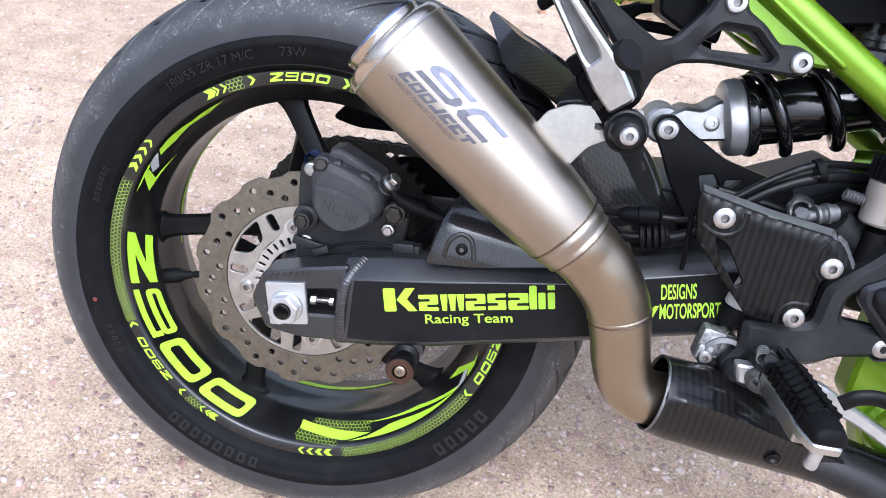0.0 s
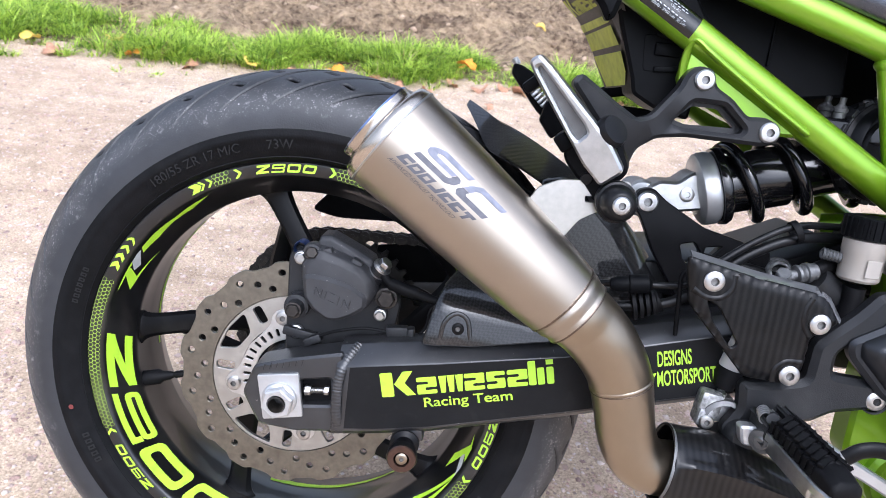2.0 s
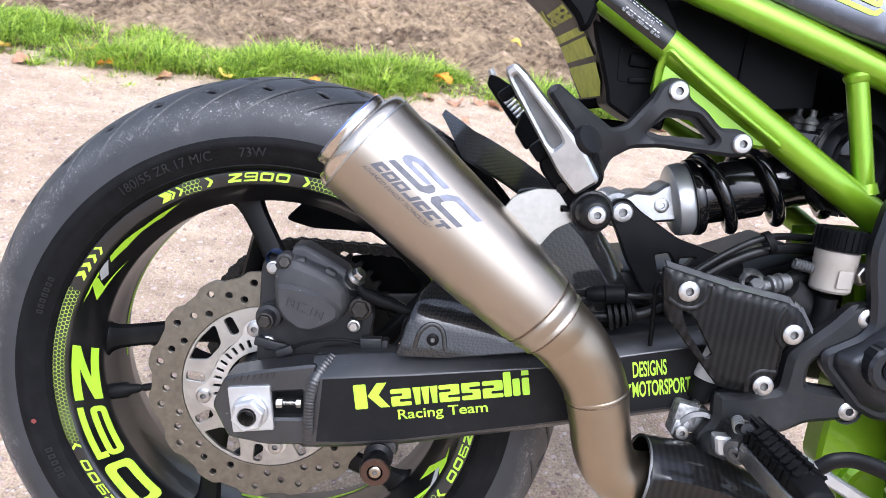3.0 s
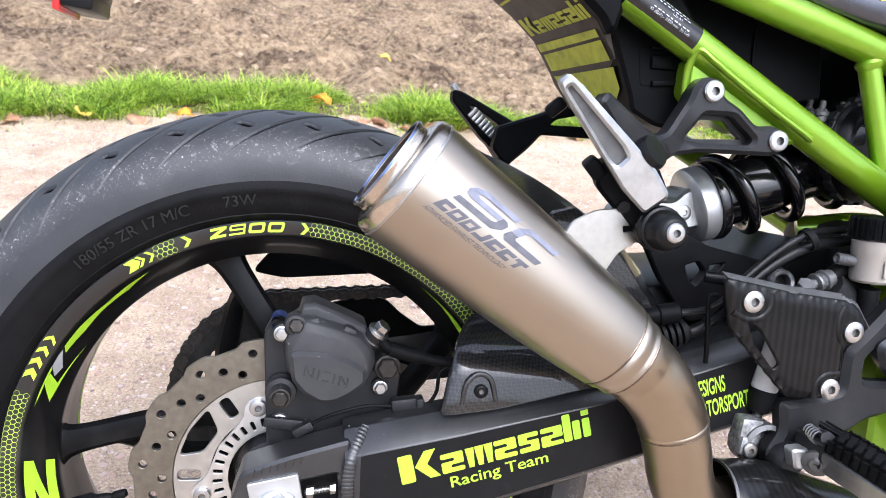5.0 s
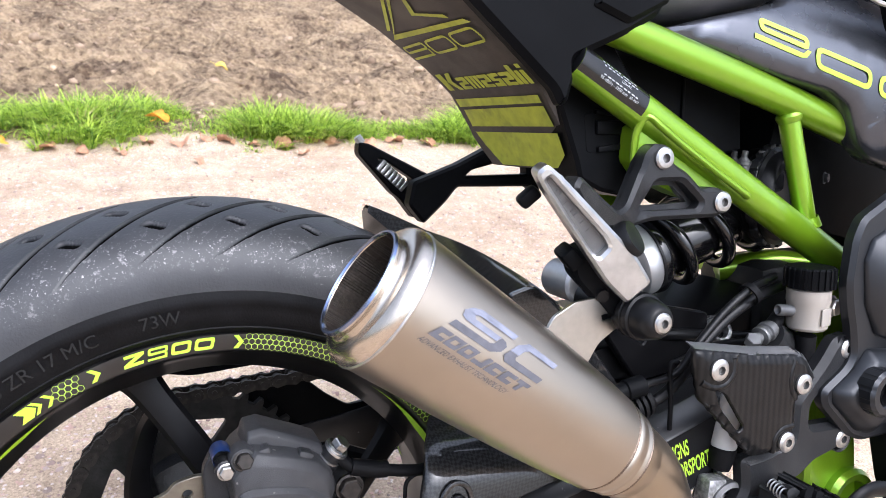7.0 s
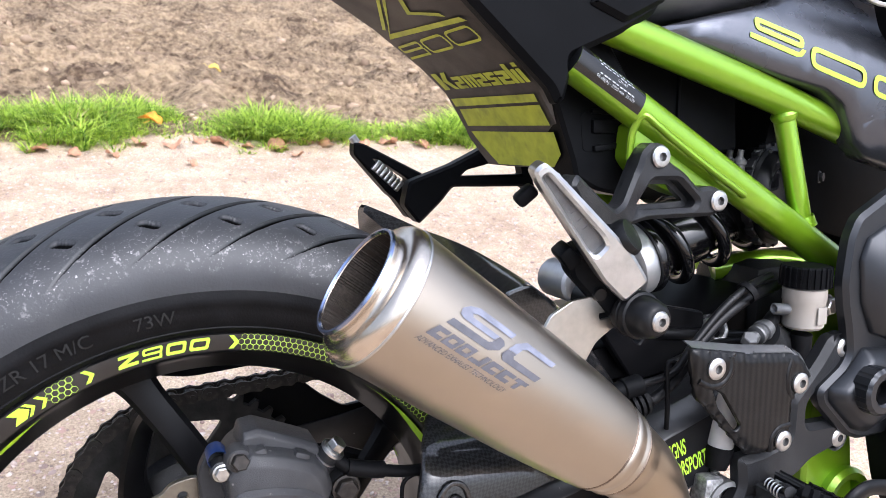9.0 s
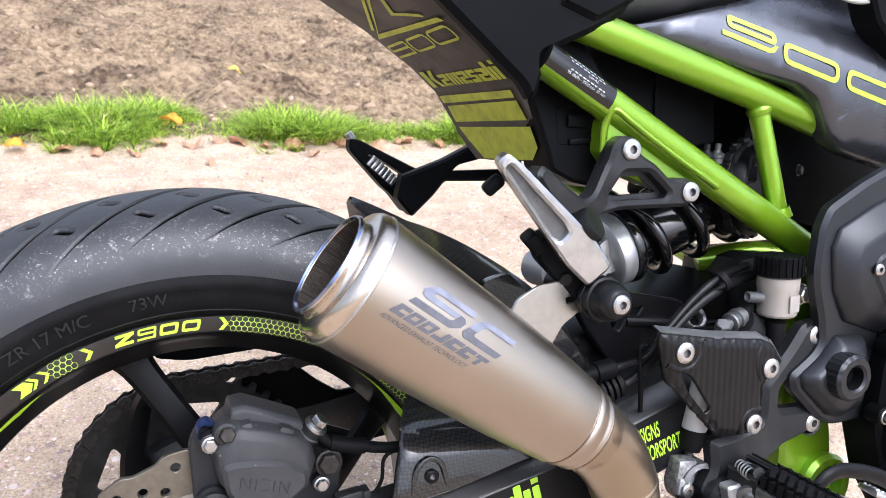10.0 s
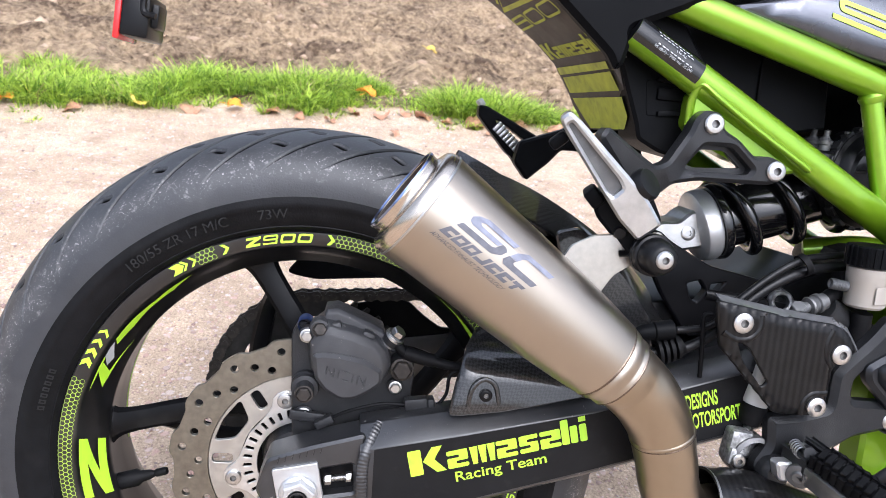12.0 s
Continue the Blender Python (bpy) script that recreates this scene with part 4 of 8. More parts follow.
def build_wheel():
    prof = [(0.222, -0.070), (0.2285, -0.074), (0.2292, -0.0775), (0.2275, LIP_Y), (0.2160, LIP_Y), (0.2140, -0.0790), (0.2125, -0.0755),
            (0.1935, -0.045), (0.1940, -0.034), (0.1955, -0.026), (0.1957, 0.0), (0.1957, 0.030), (0.1975, 0.036), (0.2030, 0.050)]
    prof = prof + [(r, -y) for r, y in prof[6::-1]] + [(0.202, 0.02), (0.202, -0.02)]
    bm = bmesh.new()
    lathe(bm, prof, (0, 0, 0), YAX, 200, True)
    rim = part("wheel", bm, M_RIM, bike, "gloss black alloy wheel with lime rim stickers")
    bm = bmesh.new()
    lathe(bm, [(0.012, -0.068), (0.036, -0.068), (0.040, -0.06), (0.040, -0.03), (0.034, 0), (0.045, 0.04), (0.075, 0.06), (0.075, 0.085), (0.012, 0.085)], (0, 0, 0), YAX, 48, True)
    part("hub", bm, M_CAST, rim)
    for k in range(5):
        turn = Matrix.Rotation(-radians(72 * k), 4, "Y")
        for pts, flat in (([(-0.052, -0.022, 0.191, 0.0110), (-0.044, -0.024, 0.176, 0.0066), (-0.012, -0.030, 0.125, 0.0062), (0.016, -0.034, 0.075, 0.0072), (0.03, -0.036, 0.03, 0.013)], 2.1),
                          ([(-0.034, -0.02, 0.158, 0.0055), (-0.044, 0.008, 0.130, 0.0062), (-0.054, 0.026, 0.080, 0.0072), (-0.05, 0.04, 0.03, 0.012)], 1.6)):
            bm = bmesh.new()
            tube(bm, pts, 0.01, 8, True, flat, 5, (1, 0, 0))
            for v in bm.verts:
                v.co = turn @ v.co
            part("spoke", bm, M_BLACK, rim)
    # stickers on the lip: arrows, honeycomb and signs, three times round
    for tip in (206.2, 333.8, 84.9):
        for k in range(4):
            bm = bmesh.new()
            chevron(bm, 0.0115 * k, 0.0045, 0.0062 - 0.0009 * k, 0.0047)
            part("lip_arrow", lay(bm, on_lip(tip - 50), 0.008), M_DECAL, rim, "lime arrow sticker")
        bm = hex_strip(0.178, 0.0052)
        part("lip_honeycomb", lay(bm, on_lip(tip - 1.5)), M_DECAL_THIN, rim, "lime honeycomb line sticker")
        bm = bmesh.new()
        chevron(bm, 0, 0.004, 0.0035, 0.005)
        part("lip_arrow", lay(bm, on_lip(tip + 0.8), 0.008), M_DECAL, rim)
        bm = four_signs(0.0135, 0.0088, 0.0023, 0.25, 0.0026)
        for v in bm.verts:
            v.co.y -= 0.0044
        part("lip_sign", lay(bm, on_lip(tip + 20.6), 0.006), M_DECAL, rim, "four plain lime marks")
        for x, t in ((0.0, 0.009), (0.0105, 0.0028), (0.019, 0.0028), (0.0505, 0.0035)):
            bm = bmesh.new()
            chevron(bm, x, 0.0045, t, 0.0047)
            part("lip_arrow", lay(bm, on_lip(tip + 39.5), 0.008), M_DECAL, rim)
        bm = hex_strip(0.022, 0.0052)
        part("lip_honeycomb", lay(bm, on_lip(tip + 32.5)), M_DECAL_THIN, rim)
    # large signs and shards on the sloping face
    bm = four_signs(0.060, 0.028, 0.0085, 0.35, 0.008)
    part("large_sign", lay(bm, on_slope(176), 0.006), M_DECAL, rim, "four large plain lime marks")
    lime_shards = ([(272.0, 0.0232), (271.8, 0.0129), (286.9, 0.0019), (289.2, 0.0020), (296.9, 0.0068), (280.3, 0.0176)],
                   [(289.3, 0.0005), (310.0, 0.0005), (331.7, 0.0005), (328.0, 0.0022), (321.5, 0.0045), (308.6, 0.0105), (304.2, 0.0103), (295.9, 0.0035)],
                   [(293.6, 0.0200), (306.6, 0.0158), (316.7, 0.0116), (331.2, 0.0008), (333.3, 0.0022), (315.9, 0.0166)],
                   [(330.9, 0.0178), (336.5, 0.0182), (343.1, 0.0045), (346.7, 0.0055), (342.3, 0.0005), (337.7, 0.0005), (339.5, 0.0060)],
                   [(146.7, 0.0005), (140.8, 0.0008), (133.1, 0.0035), (120.8, 0.0006), (127.5, 0.0078), (135.8, 0.0072), (142.0, 0.0090), (148.5, 0.0060)],
                   [(156.4, 0.0009), (154.2, 0.0031), (157.0, 0.0143), (146.5, 0.0222), (159.2, 0.0158), (162.0, 0.0135)],
                   [(152.3, 0.0004), (162.6, 0.0004), (159.6, 0.0020), (153.0, 0.0024)],
                   [(54.4, 0.0005), (46.0, 0.0024), (40.7, 0.0058), (36.7, 0.0078), (28.1, 0.0082), (30.0, 0.0005), (40.5, 0.0005)])
    grey_shards = ([(337.9, 0.0090), (339.5, 0.0055), (336.0, 0.0005), (330.4, 0.0005), (333.3, 0.0024)],
                   [(149.2, 0.0005), (147.7, 0.0013), (152.7, 0.0120), (155.1, 0.0083), (152.2, 0.0009)])
    for shapes, mat, label in ((lime_shards, M_DECAL, "pointed lime stripe"), (grey_shards, M_GREYDECAL, "pale grey stripe")):
        for pts in shapes:
            bm = bmesh.new()
            sheet(bm, [(radians(a) * 0.2, y) for a, y in pts])
            part("shard_sticker", lay(bm, on_slope(0), 0.006), mat, rim, label)
    for a, length, y in ((271.5, 0.052, 0.0060), (276.5, 0.074, 0.0215)):
        bm = hex_strip(length, 0.0052)
        for v in bm.verts:
            v.co.y += y - 0.09 * v.co.x
        part("slope_honeycomb", lay(bm, on_slope(a)), M_DECAL_THIN, rim, "lime honeycomb line sticker")
    for k in range(3):
        bm = bmesh.new()
        sheet(bm, [(0, 0), (0.16, 0.003), (0.16, 0.006), (0, 0.009)])
        lay(bm, lambda x, y: (0.1952 * math.cos(2.1 * k + 0.3 + x / 0.18), 0.02 + y, 0.1952 * math.sin(2.1 * k + 0.3 + x / 0.18)), 0.006)
        part("barrel_stripe", bm, M_DECAL, rim)
    # valve
    bm = bmesh.new()
    d = Vector((math.cos(radians(196)), 0.05, math.sin(radians(196))))
    lathe(bm, [(0.0, 0.145), (0.0035, 0.145), (0.0042, 0.147), (0.0042, 0.156), (0.0032, 0.158), (0.005, 0.163), (0.0062, 0.172), (0.009, 0.176), (0.009, 0.197)], (0, -0.038, 0), d, 16)
    part("valve", bm, M_RUBBER, rim, "black rubber tyre valve")
    return rim


def polar(r, a):
    return (r * math.cos(radians(a)), r * math.sin(radians(a)))


def build_disc():
    outer = []
    for i in range(300):
        a = 2 * math.pi * i / 300
        outer.append(polar(0.1228 + 0.0024 * math.tanh(2.5 * math.sin(15 * a + 0.6)), math.degrees(a)))
    holes = [circle(0, 0, 0.0885, 72)[::-1]]
    for k in range(15):
        for r, off in ((0.1135, 0), (0.0972, 7), (0.1055, 15)):
            holes.append(circle(*polar(r, 173 + 24 * k + off), 0.0037, 12)[::-1])
    bm = bmesh.new()
    plate(bm, outer, -0.0875, -0.0825, holes, 0.0005)
    disc = part("brake_disc", bm, M_DISC, bike, "drilled wavy steel brake disc with brown patina")
    bm = bmesh.new()
    holes = [circle(0, 0, 0.0572, 48)[::-1]]
    for k in range(4):
        b = 104.5 + 90 * k
        holes.append(rounded([polar(0.0855, b + 29), polar(0.0858, b + 46), polar(0.0855, b + 62), polar(0.067, b + 56), polar(0.065, b + 36)], 0.005)[::-1])
        for mid in (19, 74):
            u = Vector(polar(1, b + mid))
            w = Vector((-u.y, u.x))
            holes.append(rounded([tuple(u * r + w * s) for r, s in ((0.065, -0.0048), (0.0845, -0.0048), (0.0845, 0.0048), (0.065, 0.0048))], 0.004)[::-1])
    plate(bm, circle(0, 0, 0.0882, 72), -0.0867, -0.0825, holes, 0.0005)
    part("carrier", bm, M_CARRIER, disc, "pale steel disc carrier with slots")
    ears = []
    for k in range(4):
        for a, r in ((0, 0.0745), (5, 0.0735), (9, 0.070), (13, 0.063), (20, 0.0585), (45, 0.0575), (70, 0.0585), (77, 0.063), (81, 0.070), (85, 0.0735)):
            ears.append(polar(r, 104.5 + 90 * k + a))
    holes = [circle(0, 0, 0.0415, 48)[::-1]]
    for k in range(36):
        u = Vector(polar(1, 10 * k + 4))
        w = Vector((-u.y, u.x))
        holes.append(rounded([tuple(u * r + w * s) for r, s in ((0.0465, -0.0016), (0.0548, -0.0016), (0.0548, 0.0016), (0.0465, 0.0016))], 0.0012, 2)[::-1])
    bm = bmesh.new()
    plate(bm, ears, -0.0892, -0.0870, holes, 0.0004)
    part("sensor_ring", bm, M_RING, disc, "silver slotted wheel speed ring")
    for k in range(4):
        x, z = polar(0.0655, 104.5 + 90 * k)
        bolt((x, -0.0892, z), (0, -1, 0), 0.0078, disc, "disc_bolt", M_ZINC, 0.42)
    # the hub's dark spacer behind the nut
    bm = bmesh.new()
    lathe(bm, [(0.010, -0.128), (0.017, -0.128), (0.019, -0.12), (0.019, -0.10), (0.035, -0.095), (0.037, -0.075)], (0, 0, 0), YAX, 32)
    part("spacer", bm, M_CAST, disc)


def build_caliper():
    bm = bmesh.new()
    plate(bm, rounded([(-0.012, 0.135), (-0.008, 0.02), (0.012, 0.010), (0.10, 0.045), (0.106, 0.10), (0.095, 0.122), (0.06, 0.10), (0.015, 0.10), (0.012, 0.142), (-0.004, 0.150)], 0.006), -0.104, -0.094, (), 0.0015)
    cal = part("brake_caliper", bm, M_CAST, bike, "black cast brake caliper with hose and sensor wire")
    bm = bmesh.new()
    front = rounded([(0.009, 0.1235), (0.017, 0.1262), (0.037, 0.1245), (0.057, 0.1200), (0.073, 0.1105), (0.0735, 0.098), (0.061, 0.0885), (0.048, 0.0820), (0.035, 0.0815), (0.021, 0.090), (0.0115, 0.102)], 0.004)
    plate(bm, front, -0.1325, -0.116, (), 0.0035)
    part("cover", bm, M_CALIPER, cal, "smooth dark grey cover with raised marks")
    bm = bmesh.new()
    shape = [(0.005, 0.122), (0.004, 0.135), (0.012, 0.1455), (0.022, 0.1530), (0.047, 0.1465), (0.068, 0.1385), (0.078, 0.128), (0.082, 0.112), (0.076, 0.098), (0.050, 0.088), (0.020, 0.094), (0.008, 0.106)]
    mid_x, mid_z = 0.042, 0.118
    loft(bm, [[(mid_x + k * (x - mid_x), y, mid_z + k * (z - mid_z) - dz) for x, z in shape] for y, k, dz in ((-0.1285, 0.80, 0.004), (-0.1245, 0.93, 0.001), (-0.117, 1.0, 0), (-0.100, 1.03, 0), (-0.070, 1.0, 0), (-0.060, 0.9, 0))])
    soften(bm, 0.0014)
    part("body", bm, M_CALIPER, cal, "", 30)
    bm = bmesh.new()
    ridge = [(0.012, 0.140), (0.0165, 0.150), (0.0195, 0.1615), (0.030, 0.1630), (0.060, 0.1500), (0.0735, 0.1435), (0.077, 0.133)]
    loft(bm, [[(x, y, z - dz) for x, z in ridge] for y, dz in ((-0.113, 0.004), (-0.109, 0.0), (-0.080, 0.0), (-0.074, 0.004))])
    soften(bm, 0.0015)
    part("pad_cover", bm, M_CALIPER, cal)
    for x, z, w, h, tilt in ((0.030, 0.1500, 0.010, 0.016, -12), (0.058, 0.1440, 0.012, 0.012, 24)):
        bm = bmesh.new()
        block(bm, (w, 0.012, h), pose(x, -0.1165, z - 0.006, 0, tilt, 0), 0.0025)
        part("rib", bm, M_CALIPER, cal)
    strokes = [((0.0, 0.0), (0.0015, 0.0085)), ((0.0015, 0.0085), (0.0065, 0.0)), ((0.0065, 0.0), (0.008, 0.0085)), ((0.011, 0.0), (0.0125, 0.0085)), ((0.0150, 0.0), (0.0205, 0.0)), ((0.0160, 0.0085), (0.0215, 0.0085)), ((0.024, 0.0), (0.0255, 0.0085)), ((0.0285, 0.0), (0.030, 0.0085)), ((0.030, 0.0085), (0.035, 0.0)), ((0.035, 0.0), (0.0365, 0.0085))]
    for a, b in strokes:
        bm = bmesh.new()
        ends = [(0.0215 + q[0], -0.1328, 0.1065 + q[1] - 0.30 * q[0]) for q in (a, b)]
        tube(bm, ends, 0.0007, 6, True, 1.0, 0)
        part("raised_mark", bm, M_CALIPER, cal)
    # boss under the banjo, black hexagon pin and blue sleeve beside the upper bolt
    bm = bmesh.new()
    lathe(bm, [(0.0150, -0.030), (0.0135, -0.018), (0.0125, -0.007), (0.0105, -0.006)], (0.0765, -0.108, 0.128), (0.55, -0.35, 0.76), 28)
    part("boss", bm, M_CALIPER, cal)
    bm = bmesh.new()
    lathe(bm, [(0.0095, -0.108), (0.0100, -0.118), (0.0085, -0.1215), (0.006, -0.1220)], (0.0145, 0, 0.1455), YAX, 24)
    part("pin_seat", bm, M_CALIPER, cal)
    bolt((0.0145, -0.1215, 0.1455), (0.1, -1, 0.25), 0.0060, cal, "pin_bolt", M_CHAIN, 0.9, True)
    bm = bmesh.new()
    lathe(bm, [(0.0068, -0.116), (0.0072, -0.114), (0.0072, -0.098), (0.006, -0.096)], (0.001, 0, 0.1465), YAX, 20)
    part("sleeve", bm, M_BLUE, cal, "small blue sleeve")
    # slide pins in rubber boots
    for x, z, r in ((0.003, 0.088, 0.0125),):
        bm = bmesh.new()
        lathe(bm, [(0, -0.134), (r * 0.62, -0.134), (r * 0.7, -0.131), (r * 0.7, -0.122), (r, -0.121), (r * 1.05, -0.117), (r * 0.9, -0.114), (r * 1.05, -0.111), (r, -0.100)], (x, 0, z), YAX, 24)
        part("slide_pin", bm, M_CAST if r > 0.01 else M_CALIPER, cal)
    bolt((0.003, -0.134, 0.088), (0, -1, 0), 0.0066, cal, "pin_bolt", M_CHAIN, 0.5, True)
    for x, y, z, r in ((0.003, -0.118, 0.138, 0.0052), (0.002, -0.107, 0.057, 0.0055), (0.087, -0.113, 0.088, 0.005)):
        bm = bmesh.new()
        lathe(bm, [(r * 1.5, y + 0.012), (r * 1.5, y + 0.001), (r * 1.2, y)], (x, 0, z), YAX, 20)
        part("boss", bm, M_CAST, cal)
        bolt((x, y, z), (0, -1, 0), r, cal, "hex_bolt", M_ZINC, 0.7, True)
    bm = bmesh.new()
    lathe(bm, [(0.0115, -0.118), (0.0115, -0.106), (0.0125, -0.104), (0.0125, -0.095)], (0.092, 0, 0.108), YAX, 24)
    part("boss", bm, M_CAST, cal)
    bolt((0.092, -0.118, 0.108), (0, -1, 0), 0.0088, cal, "flange_bolt", M_CHAIN, 0.6, True)
    # banjo bolt and hose
    d = Vector((0.55, -0.35, 0.76)).normalized()
    o = Vector((0.0765, -0.108, 0.128))
    bm = bmesh.new()
    lathe(bm, [(0.0105, -0.008), (0.0105, 0.004), (0.009, 0.005), (0.009, 0.0135), (0.0082, 0.0145)], o, d, 24)
    part("banjo", bm, M_CAST, cal)
    bm = bmesh.new()
    for h in (0.005, 0.0135):
        lathe(bm, [(0.006, h - 0.0009), (0.0098, h - 0.0009), (0.0098, h + 0.0009), (0.006, h + 0.0009)], o, d, 24, True)
    part("washer", bm, M_ALU, cal)
    bolt(o + d * 0.0145, d, 0.0068, cal, "banjo_bolt", M_ZINC, 0.9, True)
    bm = bmesh.new()
    tube(bm, [(0.082, -0.113, 0.136), (0.095, -0.116, 0.123), (0.112, -0.118, 0.119), (0.150, -0.118, 0.111), (0.19, -0.115, 0.115)], 0.0048, 12)
    tube(bm, [(0.094, -0.1162, 0.1235), (0.112, -0.118, 0.119), (0.122, -0.118, 0.1172)], 0.0066, 12)
    part("brake_hose", bm, M_RUBBER, cal, "black rubber brake hose")
    bm = bmesh.new()
    tube(bm, [(0.016, -0.117, 0.052), (0.030, -0.119, 0.060), (0.046, -0.124, 0.069), (0.074, -0.124, 0.076), (0.100, -0.122, 0.0745), (0.124, -0.12, 0.073), (0.135, -0.12, 0.085), (0.138, -0.12, 0.104), (0.152, -0.12, 0.110), (0.18, -0.12, 0.112)], 0.0017, 8)
    part("sensor_wire", bm, M_RUBBER, cal)
    bm = bmesh.new()
    block(bm, (0.018, 0.009, 0.008), pose(0.022, -0.117, 0.0545, 0, -28, 0), 0.0015)
    block(bm, (0.034, 0.007, 0.010), pose(0.006, -0.109, 0.0565, 0, 8, 0), 0.002)
    part("speed_sensor", bm, M_CAST, cal)
    bm = bmesh.new()
    block(bm, (0.022, 0.012, 0.013), pose(0.107, -0.121, 0.0755, 0, -6, 0), 0.002)
    block(bm, (0.007, 0.014, 0.016), pose(0.121, -0.121, 0.0745, 0, -6, 0), 0.002)
    part("wire_clip", bm, M_CAST, cal)


def build_chain():
    """Rear sprocket with its chain: every plate pair a link, along the wheel and the two straight runs."""
    y0, n = 0.112, 44
    bm = bmesh.new()
    outer = []
    for i in range(n):
        a = 360 / n * i
        outer += [polar(0.1160, a - 2.4), polar(0.1240, a - 1.0), polar(0.1240, a + 1.0), polar(0.1160, a + 2.4)]
    holes = [circle(0, 0, 0.05, 32)[::-1]]
    for k in range(5):
        b = 72 * k + 20
        holes.append(rounded([polar(0.096, b - 22), polar(0.096, b + 8), polar(0.066, b + 12), polar(0.066, b - 14)], 0.008)[::-1])
    plate(bm, outer, y0 - 0.004, y0 + 0.004, holes, 0.0008)
    spr = part("sprocket", bm, M_SPROCKET, bike, "dirty dark steel rear sprocket")
    R, pitch = 0.1195, 0.015875
    top, ahead = Vector((0.0, R)), Vector((1, 0.05)).normalized()
    pts = []
    s = 0.0
    for k in range(26):
        p = Vector((0.004, R)) + ahead * pitch * (25 - k)
        pts.append((p.x, p.y))
    k0 = len(pts)
    for k in range(1, 26):
        a = radians(90) + (pitch / R) * k * 0.998
        pts.append((R * math.cos(a), R * math.sin(a)))
    d = Vector((math.cos(radians(90) + pitch / R * 25 + math.pi / 2), math.sin(radians(90) + pitch / R * 25 + math.pi / 2)))
    for k in range(1, 24):
        p = Vector(pts[k0 + 24]) + Vector((1, 0.16)).normalized() * pitch * k
        pts.append((p.x, p.y))
    chain_bm = bmesh.new()
    for x, z in pts:
        lathe(chain_bm, [(0.0051, -0.0055), (0.0051, 0.0055)], (x, y0, z), YAX, 8)
    root = tagged(part("chain", chain_bm, M_CHAIN, bike, "oily dark roller chain"), kind="stuff")
    shapes = []
    for wide in (0.0062, 0.0088):
        bm = bmesh.new()
        h = pitch / 2
        outline = arc(h, 0, 0.0073, -75, 75, 6) + [(0, 0.0052)] + arc(-h, 0, 0.0073, 105, 255, 6) + [(0, -0.0052)]
        for sgn in (-1, 1):
            plate(bm, outline, sgn * wide + 0.001 * sgn, sgn * wide - 0.001 * sgn)
        lathe(bm, [(0, -0.0112), (0.0026, -0.0112), (0.0026, 0.0112), (0, 0.0112)], (h, 0, 0), YAX, 8)
        me_ob = finish("link", bm, M_CHAIN)
        shapes.append(me_ob.data)
        bpy.data.objects.remove(me_ob)
    for k, (a, b) in enumerate(zip(pts, pts[1:])):
        ob = new("link", shapes[k % 2])
        ob.parent = root
        m = pose((a[0] + b[0]) / 2, y0, (a[1] + b[1]) / 2, 0, -math.degrees(math.atan2(b[1] - a[1], b[0] - a[0])), 0)
        ob.matrix_local = m
    # guards round the chain, on the far side
    bm = bmesh.new()
    holes = [rounded([(x, 0.166), (x + 0.034, 0.170), (x + 0.030, 0.182), (x + 0.002, 0.180)], 0.004)[::-1] for x in (0.055, 0.105)]
    plate(bm, rounded([(-0.035, 0.150), (0.0, 0.143), (0.14, 0.152), (0.29, 0.168), (0.30, 0.21), (0.12, 0.208), (0.0, 0.190)], 0.01), 0.094, 0.098, holes, 0.001)
    part("chain_guard", bm, M_PLASTIC, bike, "black plastic chain guard with openings")
    bm = bmesh.new()
    plate(bm, rounded([(0.030, 0.100), (0.052, 0.1085), (0.092, 0.1180), (0.1175, 0.1138), (0.136, 0.0969), (0.160, 0.0805), (0.22, 0.084), (0.26, 0.088), (0.27, 0.035), (0.213, 0.040), (0.170, 0.025), (0.120, 0.025), (0.06, 0.045)], 0.005), 0.119, 0.124, (), 0.001)
    part("side_guard", bm, M_PLASTIC, bike, "black plastic guard behind the sprocket")


ARM = ((0.055, 0.062, 0.045, -0.022, -0.158), (0.10, 0.071, 0.054, -0.014, -0.1605), (0.15, 0.080, 0.063, -0.004, -0.161), (0.27, 0.103, 0.087, 0.028, -0.161), (0.36, 0.127, 0.112, 0.052, -0.158), (0.50, 0.165, 0.15, 0.088, -0.152))

FAR_ARM = ((0.055, 0.060, 0.045, -0.010, -0.158), (0.10, 0.065, 0.051, 0.004, -0.1605), (0.15, 0.071, 0.056, 0.0165, -0.161), (0.27, 0.090, 0.074, 0.029, -0.161), (0.36, 0.115, 0.100, 0.038, -0.158), (0.50, 0.155, 0.14, 0.075, -0.152))


def arm_face(x, z, proud=0.0004):
    """A place on the swingarm's outer face."""
    for (xa, _, _, _, ya), (xb, _, _, _, yb) in zip(ARM, ARM[1:]):
        if x <= xb:
            return (x, ya + (yb - ya) * (x - xa) / (xb - xa) - proud, z)
    return (x, ARM[-1][4] - proud, z)


